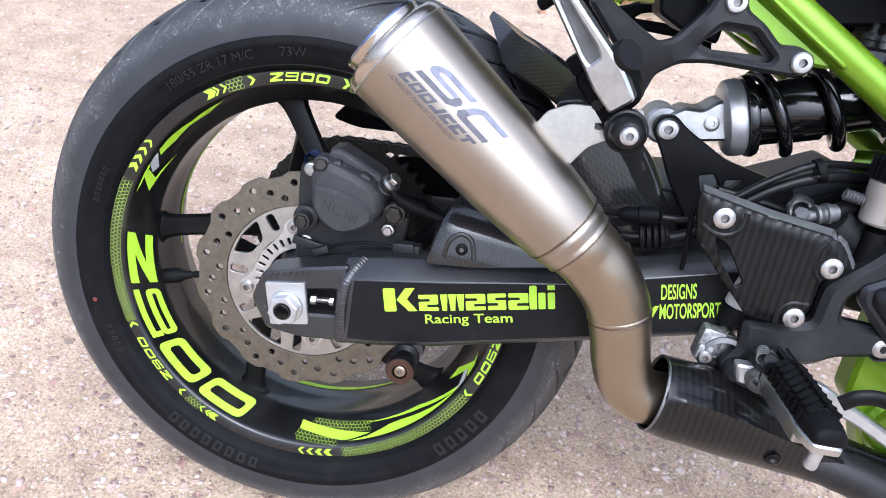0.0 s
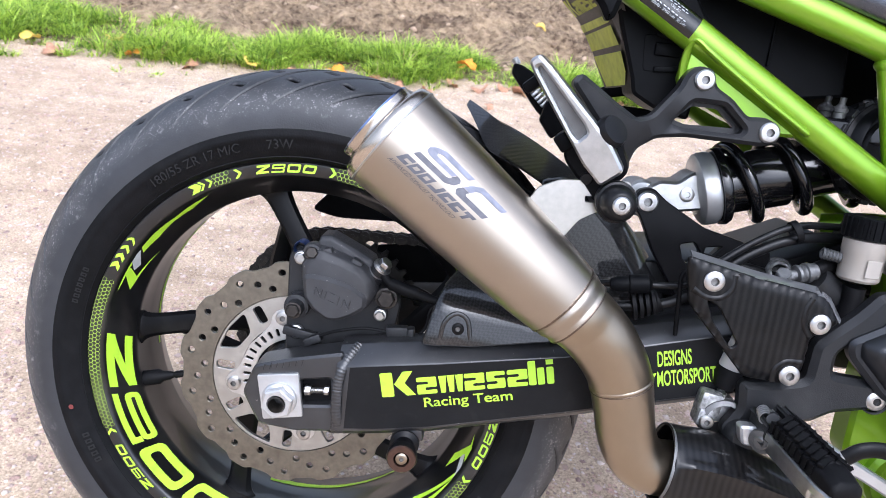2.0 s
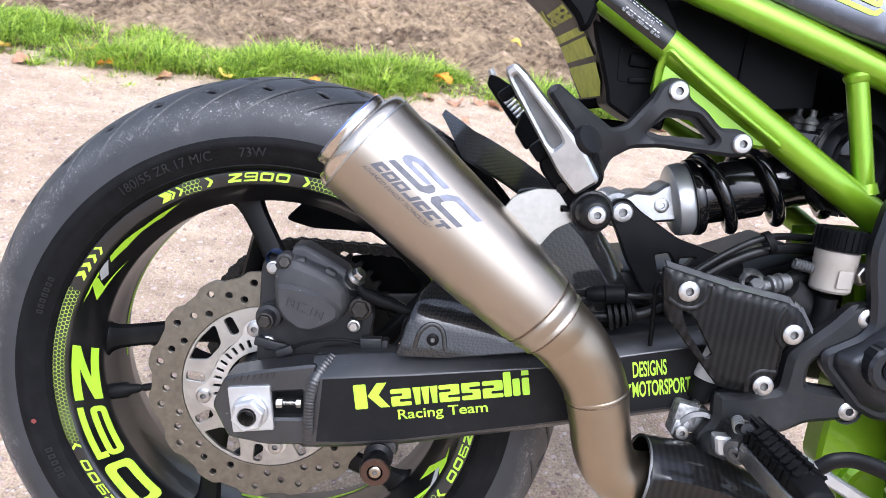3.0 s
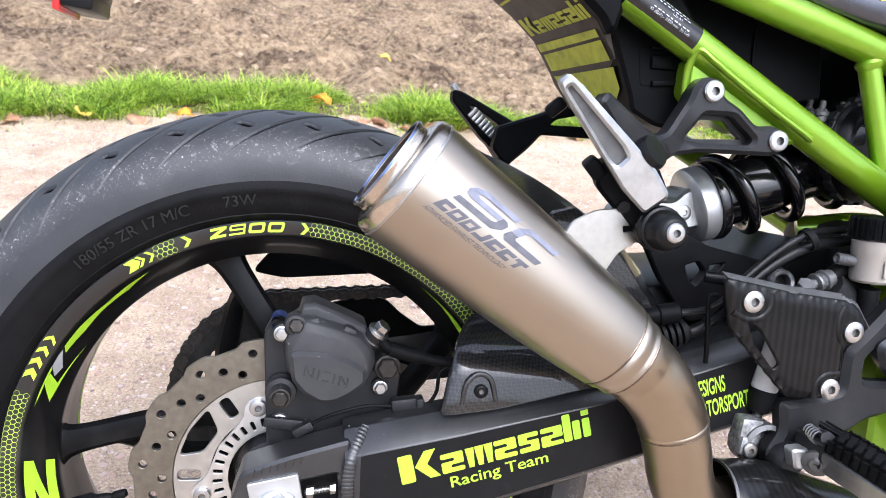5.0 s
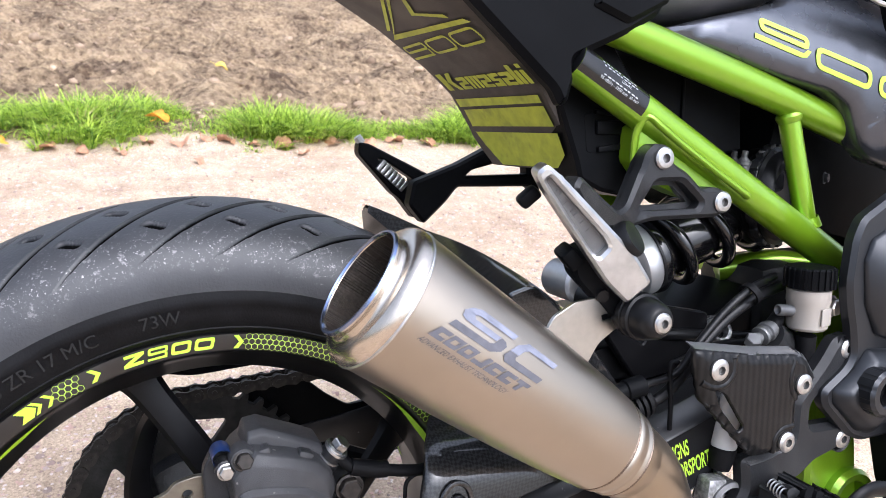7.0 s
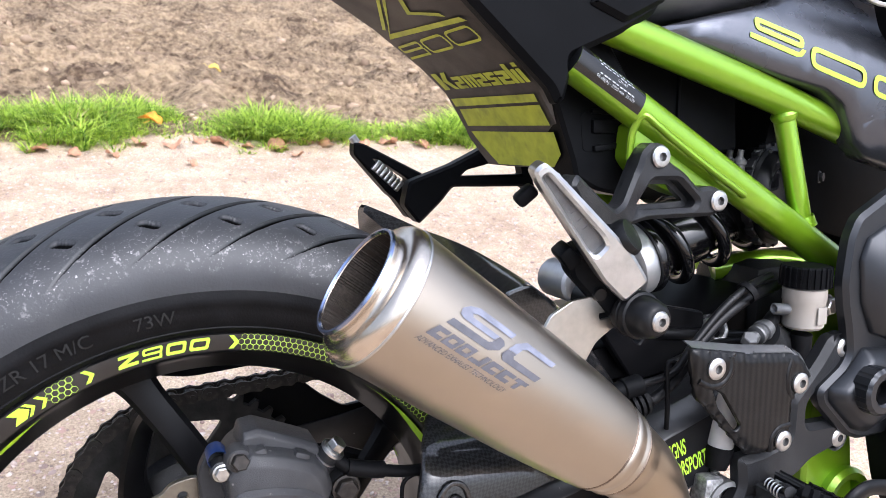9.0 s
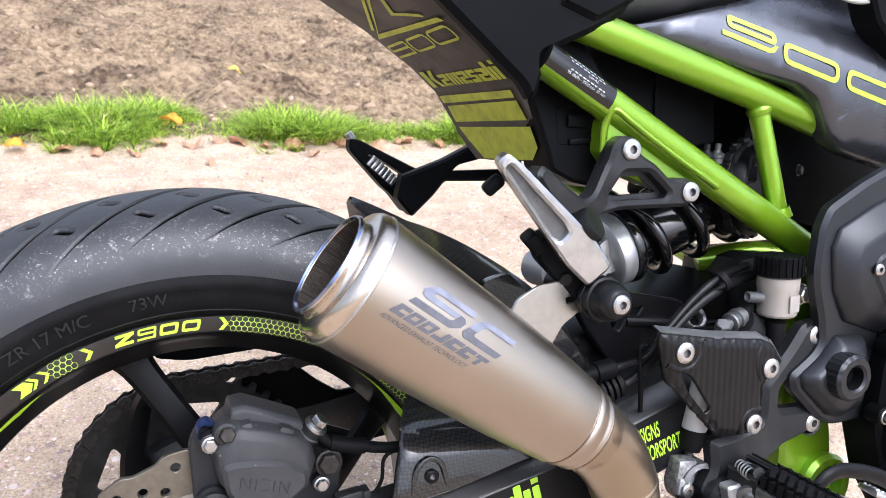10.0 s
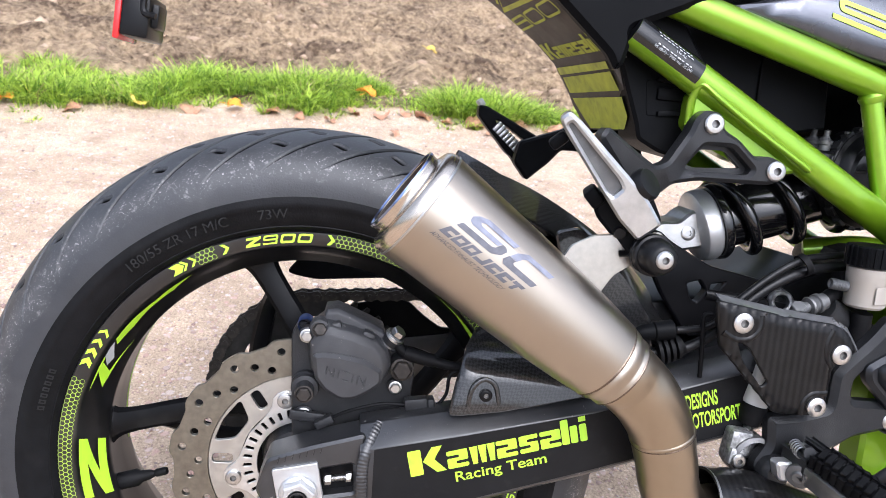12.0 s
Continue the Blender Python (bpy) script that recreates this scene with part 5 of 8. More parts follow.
def build_swingarm():
    def skin(flip):
        bm = bmesh.new()
        secs = []
        for x, zt, zf, zb, y in FAR_ARM if flip else ARM:
            y, g = (y, 1) if not flip else (-y, -1)
            secs.append([(x, y, zb), (x, y, zf), (x, y + 0.019 * g, zt), (x, y + 0.045 * g, zt), (x, y + 0.045 * g, zb - 0.004), (x, y + 0.010 * g, zb - 0.008)])
        loft(bm, secs)
        soften(bm, 0.0010)
        return bm
    arm = part("swingarm", skin(False), M_ARM, bike, "black box section aluminium swingarm with lime stickers")
    part("far_arm", skin(True), M_ARM, arm)
    bm = bmesh.new()
    loft(bm, [[(x, -0.12, z0), (x, 0.12, z0), (x, 0.12, z1), (x, -0.12, z1)] for x, z0, z1 in ((0.36, 0.07, 0.12), (0.46, 0.09, 0.15))])
    part("bridge", bm, M_ARM, arm)
    # end casting with the adjuster slot
    tip = rounded([(-0.036, 0.004), (-0.026, 0.034), (0.012, 0.046), (0.060, 0.058), (0.066, -0.024), (0.02, -0.030), (-0.018, -0.027)], 0.005)
    for g in (1, -1):
        bm = bmesh.new()
        hole = rounded([(0.020, 0.024), (0.050, 0.030), (0.052, 0.002), (0.022, -0.002)], 0.003)[::-1]
        plate(bm, tip, -0.1535 * g, -0.117 * g, [hole] if g > 0 else (), 0.0025)
        part("axle_end", bm, M_ARM, arm)
    bm = bmesh.new()
    plate(bm, rounded([(0.018, 0.026), (0.052, 0.032), (0.054, 0.0), (0.02, -0.004)], 0.003), -0.140, -0.135)
    part("slot_floor", bm, M_BLACK, arm)
    # weld bead between casting and beam
    bm = bmesh.new()
    seam = [(0.063, -0.1550, -0.024), (0.0595, -0.1595, -0.006), (0.058, -0.1603, 0.015), (0.0585, -0.1603, 0.032), (0.061, -0.1585, 0.044), (0.067, -0.150, 0.056), (0.074, -0.140, 0.065)]
    bead(bm, seam, 0.0052, 0.0034, 0.36, 6)
    part("weld_bead", bm, M_ARM, arm)
    # axle plate, nut and adjuster screw
    bm = bmesh.new()
    plate(bm, rounded([(-0.0215, 0.0255), (0.0185, 0.0325), (0.0265, -0.0115), (-0.0125, -0.0195)], 0.002), -0.1575, -0.1525, [circle(0.002, 0.003, 0.0095, 20)[::-1]], 0.0006)
    ap = part("axle_plate", bm, M_WHITEALU, arm, "pale aluminium axle plate")
    bm = bmesh.new()
    lathe(bm, [(0.008, -0.1655), (0.0165, -0.1600), (0.0175, -0.1575), (0.008, -0.1572)], (0.0025, 0, 0.004), YAX, 32, True)
    plate(bm, circle(0.0025, 0.004, 0.0158, 6, 0.35), -0.171, -0.158, [circle(0.0025, 0.004, 0.0082, 20)[::-1]], 0.0012)
    part("axle_nut", bm, M_WHITEALU, arm, "pale hexagon axle nut")
    bm = bmesh.new()
    lathe(bm, [(0.0082, -0.172), (0.0072, -0.1735), (0.0068, -0.172), (0.0066, -0.10)], (0.0025, 0, 0.004), YAX, 28)
    part("axle", bm, M_CHAIN, arm, "hollow steel axle")
    bm = bmesh.new()
    d = Vector((0.026, 0, 0.003)).normalized()
    o = Vector((0.024, -0.150, 0.0135))
    for k in range(18):
        lathe(bm, [(0.0026, 0.0012 * k), (0.0032, 0.0012 * k + 0.0006), (0.0026, 0.0012 * k + 0.0012)], o, d, 10)
    plate(bm, circle(0, 0, 0.0052, 6), 0.0, 0.006, (), 0.0006, lambda p, h: tuple(o + d * (h + 0.001) + Vector((0, p[0], 0)) + Vector((0, 0, p[1]))))
    plate(bm, circle(0, 0, 0.0046, 6), 0.020, 0.025, (), 0.0006, lambda p, h: tuple(o + d * h + Vector((0, p[0], 0)) + Vector((0, 0, p[1]))))
    part("adjuster_screw", bm, M_ZINC, arm, "zinc adjuster screw")
    bm = bmesh.new()
    for k in range(7):
        block(bm, (0.0009, 0.0012, 0.006), pose(-0.016 + 0.0062 * k, -0.1538, 0.0335 + 0.0016 * k, 0, 12, 0), 0)
    part("adjuster_scale", bm, M_CAST, arm)
    # black film along the beam's flat side, under the other stickers
    bm = bmesh.new()
    beam = [q for q in ARM if q[0] > 0.08]
    sheet(bm, [(0.068, -0.017)] + [(q[0], q[3] + 0.002) for q in beam] + [(q[0], q[2] - 0.001) for q in beam[::-1]] + [(0.068, 0.0465)])
    part("side_film", lay(bm, lambda x, y: arm_face(x, y, 0.0002), 0.02), M_VINYL, arm, "matt black vinyl film")
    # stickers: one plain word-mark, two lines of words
    up = Vector((0.166, 0.039)).normalized()
    side = Vector((-up.y, up.x))

    def on_arm(x0, z0):
        return lambda x, y: arm_face(x0 + up.x * x + side.x * y, z0 + up.y * x + side.y * y)

    bm = word_mark(0.166, 0.0245)
    part("word_mark", lay(bm, on_arm(0.1025, 0.0215)), M_DECAL, arm, "bold lime word-mark sticker in plain shapes")
    part("lettering", lay(words("Racing Team", 0.0098, 0, 0, 0, 1.24, 0.00015), on_arm(0.143, 0.0175)), M_DECAL, arm, "lime lettering")
    for text, x, z, w in (("DESIGNS", 0.3575, 0.0885, 0.395), ("MOTORSPORT", 0.361, 0.0690, 0.400)):
        part("lettering", lay(words(text, 0.0152, 0, 0, 0, w, 0.0004), on_arm(x, z)), M_DECAL, arm, "narrow lime lettering")
    bm = bmesh.new()
    sheet(bm, [(0, 0), (0.006, 0), (0.012, 0.012), (0.008, 0.012)])
    part("sticker_stroke", lay(bm, on_arm(0.349, 0.0675)), M_DECAL, arm)
    # paddock stand bobbin below
    bm = bmesh.new()
    lathe(bm, [(0.006, -0.145), (0.0145, -0.150), (0.0145, -0.158), (0.010, -0.161), (0.010, -0.176), (0.0145, -0.179), (0.0150, -0.184), (0.0140, -0.187)], (0.129, 0, -0.026), YAX, 32)
    bob = part("bobbin", bm, M_BLACK, arm, "black bobbin with a bronze end")
    bm = bmesh.new()
    lathe(bm, [(0.0140, -0.187), (0.0130, -0.1885), (0.0075, -0.1885), (0.007, -0.186)], (0.129, 0, -0.026), YAX, 32)
    part("bobbin_cap", bm, M_BRONZE, bob, "bronze anodised ring")
    bolt((0.129, -0.1862, -0.026), (0, -1, 0), 0.0058, bob, "bobbin_bolt", M_PIPE, 0.35)
    bm = bmesh.new()
    lathe(bm, [(0.008, -0.125), (0.012, -0.125), (0.012, -0.15), (0.008, -0.15)], (0.129, 0, -0.022), YAX, 20, True)
    block(bm, (0.03, 0.03, 0.02), pose(0.131, -0.14, -0.016, 0, -12, 0), 0.004)
    part("bobbin_lug", bm, M_ARM, arm)


def word_mark(length, h):
    """A row of bold plain blocks, three of them tall, with small openings."""
    bm = bmesh.new()
    u = length / 20.6

    def cell(x0, x1, top, cuts=()):
        """A rounded bar; cuts are level slits (height, side): side -1 from its start, 1 from its end."""
        w, deep = 0.055, 0.58 * (x1 - x0)
        out = [(x0 * u, 0), (x1 * u, 0)]
        for z, side in cuts:
            if side > 0:
                out += [(x1 * u, (z - w) * h), ((x1 - deep) * u, (z - w) * h), ((x1 - deep) * u, (z + w) * h), (x1 * u, (z + w) * h)]
        out += [(x1 * u, top * h), (x0 * u, top * h)]
        for z, side in cuts[::-1]:
            if side < 0:
                out += [(x0 * u, (z + w) * h), ((x0 + deep) * u, (z + w) * h), ((x0 + deep) * u, (z - w) * h), (x0 * u, (z - w) * h)]
        sheet(bm, rounded(out, 0.06 * h, 2))
    cell(0.0, 1.5, 1.0, ())
    sheet(bm, [(1.6 * u, 0.5 * h), (3.0 * u, 0), (4.1 * u, 0), (2.9 * u, 0.52 * h), (4.0 * u, h), (2.8 * u, h)])
    for x in (4.3, 10.0, 15.1):
        cell(x, x + 2.4, 0.7, ((0.46, -1), (0.22, 1)))
    cell(12.65, 14.85, 0.7, ((0.24, -1), (0.47, 1)))
    for x in (6.95, 7.95, 8.95):
        sheet(bm, [((x + 0.2) * u, 0), ((x + 0.75) * u, 0), ((x + 0.93) * u, 0.7 * h), (x * u, 0.7 * h)])
    cell(17.6, 18.5, 1.0, ())
    cell(18.65, 19.5, 0.7, ())
    cell(19.75, 20.6, 0.7, ())
    sheet(bm, [(19.75 * u, 0.8 * h), (20.6 * u, 0.8 * h), (20.6 * u, h), (19.75 * u, h)])
    return bm


AXIS_A, AXIS_B = Vector((0.0807, -0.2085, 0.2803)), Vector((0.2490, -0.2155, 0.1565))
CAN = [(0.0479, 0.010), (0.0475, 0.022), (0.0453, 0.08), (0.0424, 0.14), (0.0394, 0.18), (0.0374, 0.199), (0.0362, 0.2086)]


def build_exhaust():
    d = (AXIS_B - AXIS_A).normalized()
    L = (AXIS_B - AXIS_A).length
    bm = bmesh.new()
    lathe(bm, CAN, AXIS_A, d, 72)
    can = part("silencer", bm, M_TITAN, bike, "brushed bronze titanium silencer with faded marks", 60)
    bm = bmesh.new()
    lathe(bm, [(0.0338, 0.05), (0.0338, -0.0060), (0.0348, -0.0082), (0.0361, -0.0088), (0.0369, -0.0078), (0.0366, -0.0062), (0.0359, -0.0042), (0.0361, -0.0018), (0.0374, -0.0002), (0.0412, 0.0002), (0.0448, 0.0015), (0.0470, 0.0045), (0.0479, 0.0080), (0.0479, 0.0112)], AXIS_A, d, 72)
    part("outlet_collar", bm, M_CHROME, can, "polished outlet collar with a blued lip", 60)
    bm = bmesh.new()
    lathe(bm, [(0.0370, -0.0076), (0.0364, -0.0092), (0.0348, -0.0093), (0.0341, -0.0080)], AXIS_A, d, 72)
    part("blued_lip", bm, M_BLUED, can, "heat-blued thin outlet lip")
    bm = bmesh.new()
    lathe(bm, [(0.0338, -0.0070), (0.0336, 0.0), (0.0328, 0.12), (0, 0.125)], AXIS_A, d, 240)
    rnd = random.Random(4)
    for k, v in enumerate(bm.verts):
        if k < 720 and k % 240 and k % 2:
            v.co += (AXIS_A + d * (v.co - AXIS_A).dot(d) - v.co) * rnd.uniform(0.004, 0.02)
    part("inner_tube", bm, M_SOOT, can, "sooty striped inner tube")
    bm = bmesh.new()
    m = frame_at(AXIS_A, d)
    bead_ring(bm, m, 0.0479, 0.0112, 0.0010, 0.0021)
    part("weld_bead", bm, M_ALU, can)
    for h, r in ((0.2090, 0.0357), (0.2276, 0.0322)):
        bm = bmesh.new()
        bead_ring(bm, m, r, h, 0.0012, 0.0022)
        part("weld_bead", bm, M_WELD, can)
    bm = bmesh.new()
    lathe(bm, [(0.0362, 0.2080), (0.0345, 0.2100), (0.0341, 0.2112), (0.0347, 0.2126), (0.0352, 0.2142), (0.0349, 0.2165), (0.0336, 0.2200), (0.0327, 0.2225), (0.0325, 0.2240), (0.0331, 0.2255), (0.0328, 0.2272), (0.0312, 0.2280)], AXIS_A, d, 64)
    part("end_cone", bm, M_TITAN, can)
    bm = bmesh.new()
    tube(bm, [(*(AXIS_A + d * 0.2235), 0.0312), (*(AXIS_A + d * 0.2262), 0.0310), (0.2735, -0.2122, 0.1385, 0.0303), (0.288, -0.2100, 0.1255, 0.0296), (0.2985, -0.2075, 0.1130, 0.0290), (0.3080, -0.2048, 0.0990, 0.0284), (0.3145, -0.2028, 0.0855, 0.0280), (0.3188, -0.202, 0.0710, 0.0273), (0.3226, -0.2010, 0.0580, 0.0269), (0.3268, -0.1995, 0.0415, 0.0266), (0.3345, -0.198, 0.0240, 0.0263), (0.3470, -0.196, 0.0100, 0.0261), (0.365, -0.193, 0.0040, 0.0256), (0.40, -0.190, 0.0030, 0.0245), (0.50, -0.183, -0.018, 0.021)], 0.026, 44, True, 1.0, 8)
    pipe = part("link_pipe", bm, M_PIPE, bike, "bronze tinted titanium link pipe", 60)
    bm = bmesh.new()
    o, dd = Vector((0.3146, -0.2028, 0.0852)), Vector((0.0225, 0.003, -0.062)).normalized()
    mm = frame_at(o, dd)
    lathe(bm, [(0.0278, -0.0030), (0.0287, -0.0016), (0.0287, 0.0002), (0.0281, 0.0014), (0.0268, 0.0022)], o, dd, 48)
    part("joint_lip", bm, M_PIPE, pipe)
    bm = bmesh.new()
    bead_ring(bm, mm, 0.0277, 0.0020, 0.0008, 0.0022)
    part("weld_bead", bm, M_WELD, pipe)

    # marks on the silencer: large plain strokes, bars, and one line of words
    def radius(h):
        for (ra, ha), (rb, hb) in zip(CAN, CAN[1:]):
            if h <= hb:
                return ra + (rb - ra) * (h - ha) / (hb - ha)
        return CAN[-1][0]

    inv = m.inverted().to_3x3()
    p = inv @ Vector((0, -1, 0))
    mid = math.atan2(p.y, p.x)
    out = 1 if (m.to_3x3() @ Vector((-math.sin(mid), math.cos(mid), 0))).z > 0 else -1

    def on_can(x, y):
        """x metres along the silencer, y degrees up from its outermost line."""
        a = mid + out * radians(y)
        r = radius(x) + 0.0005
        return m @ Vector((r * math.cos(a), r * math.sin(a), x))

    lean = 0.00055

    def slanted(pts):
        return [(q[0] + lean * (q[1] - 6), q[1]) for q in pts]
    upper = [(0.0685, 33), (0.038, 33), (0.0325, 29.5), (0.0305, 24.5), (0.033, 20), (0.0375, 18.3), (0.0620, 18.3), (0.0620, 23), (0.0405, 23.2), (0.0380, 25.3), (0.0405, 27.5), (0.0685, 27.5)]
    lower = [(0.0624, 18.3), (0.0624, 23), (0.0665, 22.3), (0.0700, 19.3), (0.0705, 13.5), (0.066, 9), (0.033, 9), (0.033, 14.5), (0.0605, 14.5), (0.0624, 16)]
    for mat, label, shapes in ((M_INK_PALE, "faded blue-grey slanted bar", (upper, [(0.0735, 19), (0.0735, 26), (0.078, 33), (0.1045, 33), (0.1045, 27.5), (0.0825, 27.5), (0.0805, 25), (0.0805, 19)])),
                              (M_INK, "dark grey slanted bar", (lower, [(0.0735, 18.7), (0.0805, 18.7), (0.0805, 16), (0.0825, 14.5), (0.1065, 14.5), (0.1065, 9), (0.078, 9), (0.0735, 13)]))):
        for pts in shapes:
            bm = bmesh.new()
            sheet(bm, slanted(pts))
            part("large_mark", lay(bm, on_can, 3.0), mat, can, label)
    bm = bmesh.new()
    for k in range(7):
        x0, w, t, y0, y1 = 0.0325 + 0.0107 * k, 0.0094, 0.0026, -4.5, 5.0
        step = x0 + 0.42 * w
        shape, hole = [(x0, y0), (x0 + w, y0), (x0 + w, -1.2), (step, -1.2), (step, 1.6), (x0 + w, 1.6), (x0 + w, y1), (x0, y1)], []
        if k in (1, 2):
            shape, hole = [(x0, y0), (x0 + w, y0), (x0 + w, y1), (x0, y1)], [slanted([(x0 + t, -1.5), (x0 + t, 2.2), (x0 + w - t, 2.2), (x0 + w - t, -1.5)])]
        elif k == 3:
            shape = [(x0, y0), (x0 + w, y0), (x0 + w, y1), (x0 + 0.62 * w, y1), (x0 + 0.62 * w, -1.2), (x0, -1.2)]
        elif k == 6:
            shape = [(x0 + 0.34 * w, y0), (x0 + 0.66 * w, y0), (x0 + 0.66 * w, 1.6), (x0 + w, 1.6), (x0 + w, y1), (x0, y1), (x0, 1.6), (x0 + 0.34 * w, 1.6)]
        sheet(bm, slanted(shape), hole)
    part("mark_bar", lay(bm, on_can, 3.0), M_INK, can, "dark grey row of plain blocks")
    bm = words("ADVANCED EXHAUST TECHNOLOGY", 0.0036, 0, 0, 0.0, 0.80)
    for v in bm.verts:
        deg = v.co.y / 0.00083 - 11.5
        v.co.x, v.co.y = 0.0325 + v.co.x + lean * (deg - 6), deg
    part("lettering", lay(bm, on_can), M_INK, can, "small grey lettering")
    # hanger plate welded to the silencer, and the bobbin that holds it
    bm = bmesh.new()
    hole = rounded([(0.257, 0.240), (0.284, 0.243), (0.284, 0.247), (0.256, 0.245)], 0.001)[::-1]
    plate(bm, rounded([(0.208, 0.234), (0.216, 0.2475), (0.234, 0.2565), (0.262, 0.259), (0.292, 0.262), (0.297, 0.240), (0.268, 0.233), (0.254, 0.224), (0.243, 0.207)], 0.004), -0.2035, -0.2005, [hole], 0.0004)
    part("hanger", bm, M_STAINLESS, can, "bare stainless hanger plate")
    bm = bmesh.new()
    bead(bm, [(0.207, -0.2035, 0.2345), (0.226, -0.2045, 0.2195), (0.246, -0.205, 0.204)], 0.0017, 0.0024, 0.8, 8)
    part("weld_bead", bm, M_WELD, can)


build_tyre()
build_wheel()
build_disc()
build_caliper()
build_chain()
build_swingarm()
build_exhaust()
def build_passenger_peg():
    """Cast hanger with its window, the folded alloy peg, and the rubber-backed exhaust bobbin."""
    bm = bmesh.new()
    outer = rounded([(0.345, 0.366), (0.360, 0.364), (0.364, 0.350), (0.381, 0.341), (0.397, 0.327), (0.412, 0.329), (0.427, 0.323), (0.428, 0.309), (0.414, 0.303), (0.398, 0.303), (0.345, 0.303), (0.318, 0.299),
                     (0.300, 0.288), (0.291, 0.262), (0.268, 0.256), (0.266, 0.285), (0.262, 0.303), (0.230, 0.336), (0.238, 0.345), (0.272, 0.326), (0.296, 0.314), (0.310, 0.318), (0.332, 0.345), (0.336, 0.358)], 0.005)
    hole = rounded([(0.330, 0.313), (0.347, 0.335), (0.374, 0.335), (0.396, 0.316), (0.392, 0.311), (0.345, 0.3105)], 0.004)[::-1]
    plate(bm, outer, -0.150, -0.134, [hole], 0.0035)
    for v in bm.verts:
        if v.co.x < 0.33:
            v.co.y -= 0.55 * (0.33 - v.co.x)
    hang = part("peg_hanger", bm, M_CAST, bike, "black cast passenger peg hanger")
    bm = bmesh.new()
    back = rounded([(0.334, 0.317), (0.349, 0.331), (0.372, 0.331), (0.390, 0.316), (0.345, 0.314)], 0.003)
    plate(bm, outer, -0.137, -0.131, [back[::-1]])
    for v in bm.verts:
        if v.co.x < 0.33:
            v.co.y -= 0.55 * (0.33 - v.co.x)
    part("web", bm, M_CAST, hang)
    for x, z in ((0.352, 0.354), (0.417, 0.316)):
        bolt((x, -0.1495, z), (0, -1, 0), 0.0092, hang, "hanger_bolt", M_ZINC, 0.45)
    # bobbin: a domed black cap on a sleeve
    c = (0.2795, 0, 0.245)
    bm = bmesh.new()
    lathe(bm, [(0.006, -0.2400), (0.0085, -0.2400), (0.0105, -0.2388), (0.0130, -0.2350), (0.0146, -0.2290), (0.0152, -0.2235), (0.0152, -0.2222), (0.0170, -0.2214), (0.0174, -0.2195), (0.0174, -0.2170), (0.0158, -0.2160), (0.0158, -0.2148), (0.0172, -0.2140), (0.0172, -0.2105), (0.0150, -0.2090), (0.0146, -0.155), (0, -0.155)], c, YAX, 40)
    part("bobbin", bm, M_SATIN, hang, "domed black plastic bobbin")
    bolt((0.2795, -0.2390, 0.245), (0, -1, 0), 0.0074, hang, "bobbin_bolt", M_ZINC, 0.5)
    # folded peg
    tip, base = Vector((0.2005, -0.207, 0.349)), Vector((0.2665, -0.214, 0.274))
    ax = (tip - base).normalized()
    nrm = Vector((-0.25, -1, -0.12))
    nrm = (nrm - ax * nrm.dot(ax)).normalized()
    sd = ax.cross(nrm)
    if sd.x < 0:
        sd = -sd
    L = (tip - base).length
    to = lambda p, h: tuple(base + ax * p[0] + sd * p[1] + nrm * h)
    out = rounded([(L + 0.004, -0.005), (L + 0.004, 0.005), (L - 0.01, 0.0075), (0.03, 0.0125), (0.010, 0.0135), (-0.012, 0.0105), (-0.012, -0.012), (0.012, -0.0140), (0.035, -0.0120), (L - 0.01, -0.0075)], 0.004)
    hole = rounded([(L - 0.004, -0.0025), (L - 0.004, 0.0015), (0.038, 0.0045), (0.030, 0.0030), (0.029, -0.0070), (0.036, -0.0080)], 0.0022)[::-1]
    bm = bmesh.new()
    plate(bm, out, 0.012, -0.004, [hole], 0.0022, to)
    peg = part("passenger_peg", bm, M_ALU, hang, "folded cast aluminium passenger peg")
    bm = bmesh.new()
    plate(bm, offset(out, 0.003), 0.0045, -0.006, (), 0, to)
    part("channel_floor", bm, M_GREYCAST, peg, "grey cast channel with raised marks")
    bm = bmesh.new()
    for k in range(9):
        block(bm, (0.0040, 0.0028, 0.010), Matrix.Translation(to((0.026 + 0.0080 * k, 0.0112 - 0.0006 * k), 0.005)) @ Matrix((ax, sd, nrm)).transposed().to_4x4(), 0.0008, 1)
    part("serration", bm, M_ALU, peg)
    bm = bmesh.new()
    for k in range(7):
        w = 0.002 + 0.0012 * (k % 3)
        plate(bm, [(0.046 + 0.006 * k, -0.002), (0.046 + 0.006 * k + w, -0.002), (0.046 + 0.006 * k + w, 0.0022), (0.046 + 0.006 * k, 0.0022)], 0.0050, 0.004, (), 0, to)
    part("cast_stamp", bm, M_GREYCAST, peg)
    # clevis under the peg
    bm = bmesh.new()
    plate(bm, rounded([(-0.024, -0.026), (0.022, -0.028), (0.036, -0.018), (0.024, 0.022), (-0.016, 0.012)], 0.006), -0.004, -0.026, (), 0.003, to)
    block(bm, (0.016, 0.012, 0.022), Matrix.Translation(to((0.034, -0.020), -0.012)) @ Matrix((ax, sd, nrm)).transposed().to_4x4(), 0.003)
    block(bm, (0.010, 0.016, 0.012), Matrix.Translation(to((L - 0.012, -0.016), -0.010)) @ Matrix((ax, sd, nrm)).transposed().to_4x4(), 0.003)
    part("clevis", bm, M_PLASTIC, hang, "black clevis and stop")
    bm = bmesh.new()
    lathe(bm, [(0, 0.005), (0.012, 0.004), (0.0135, 0.001), (0.0135, -0.005)], to((0.020, 0.019), 0.001), nrm * 0.6 + sd, 24)
    part("pivot_cap", bm, M_SATIN, hang)
    bm = bmesh.new()
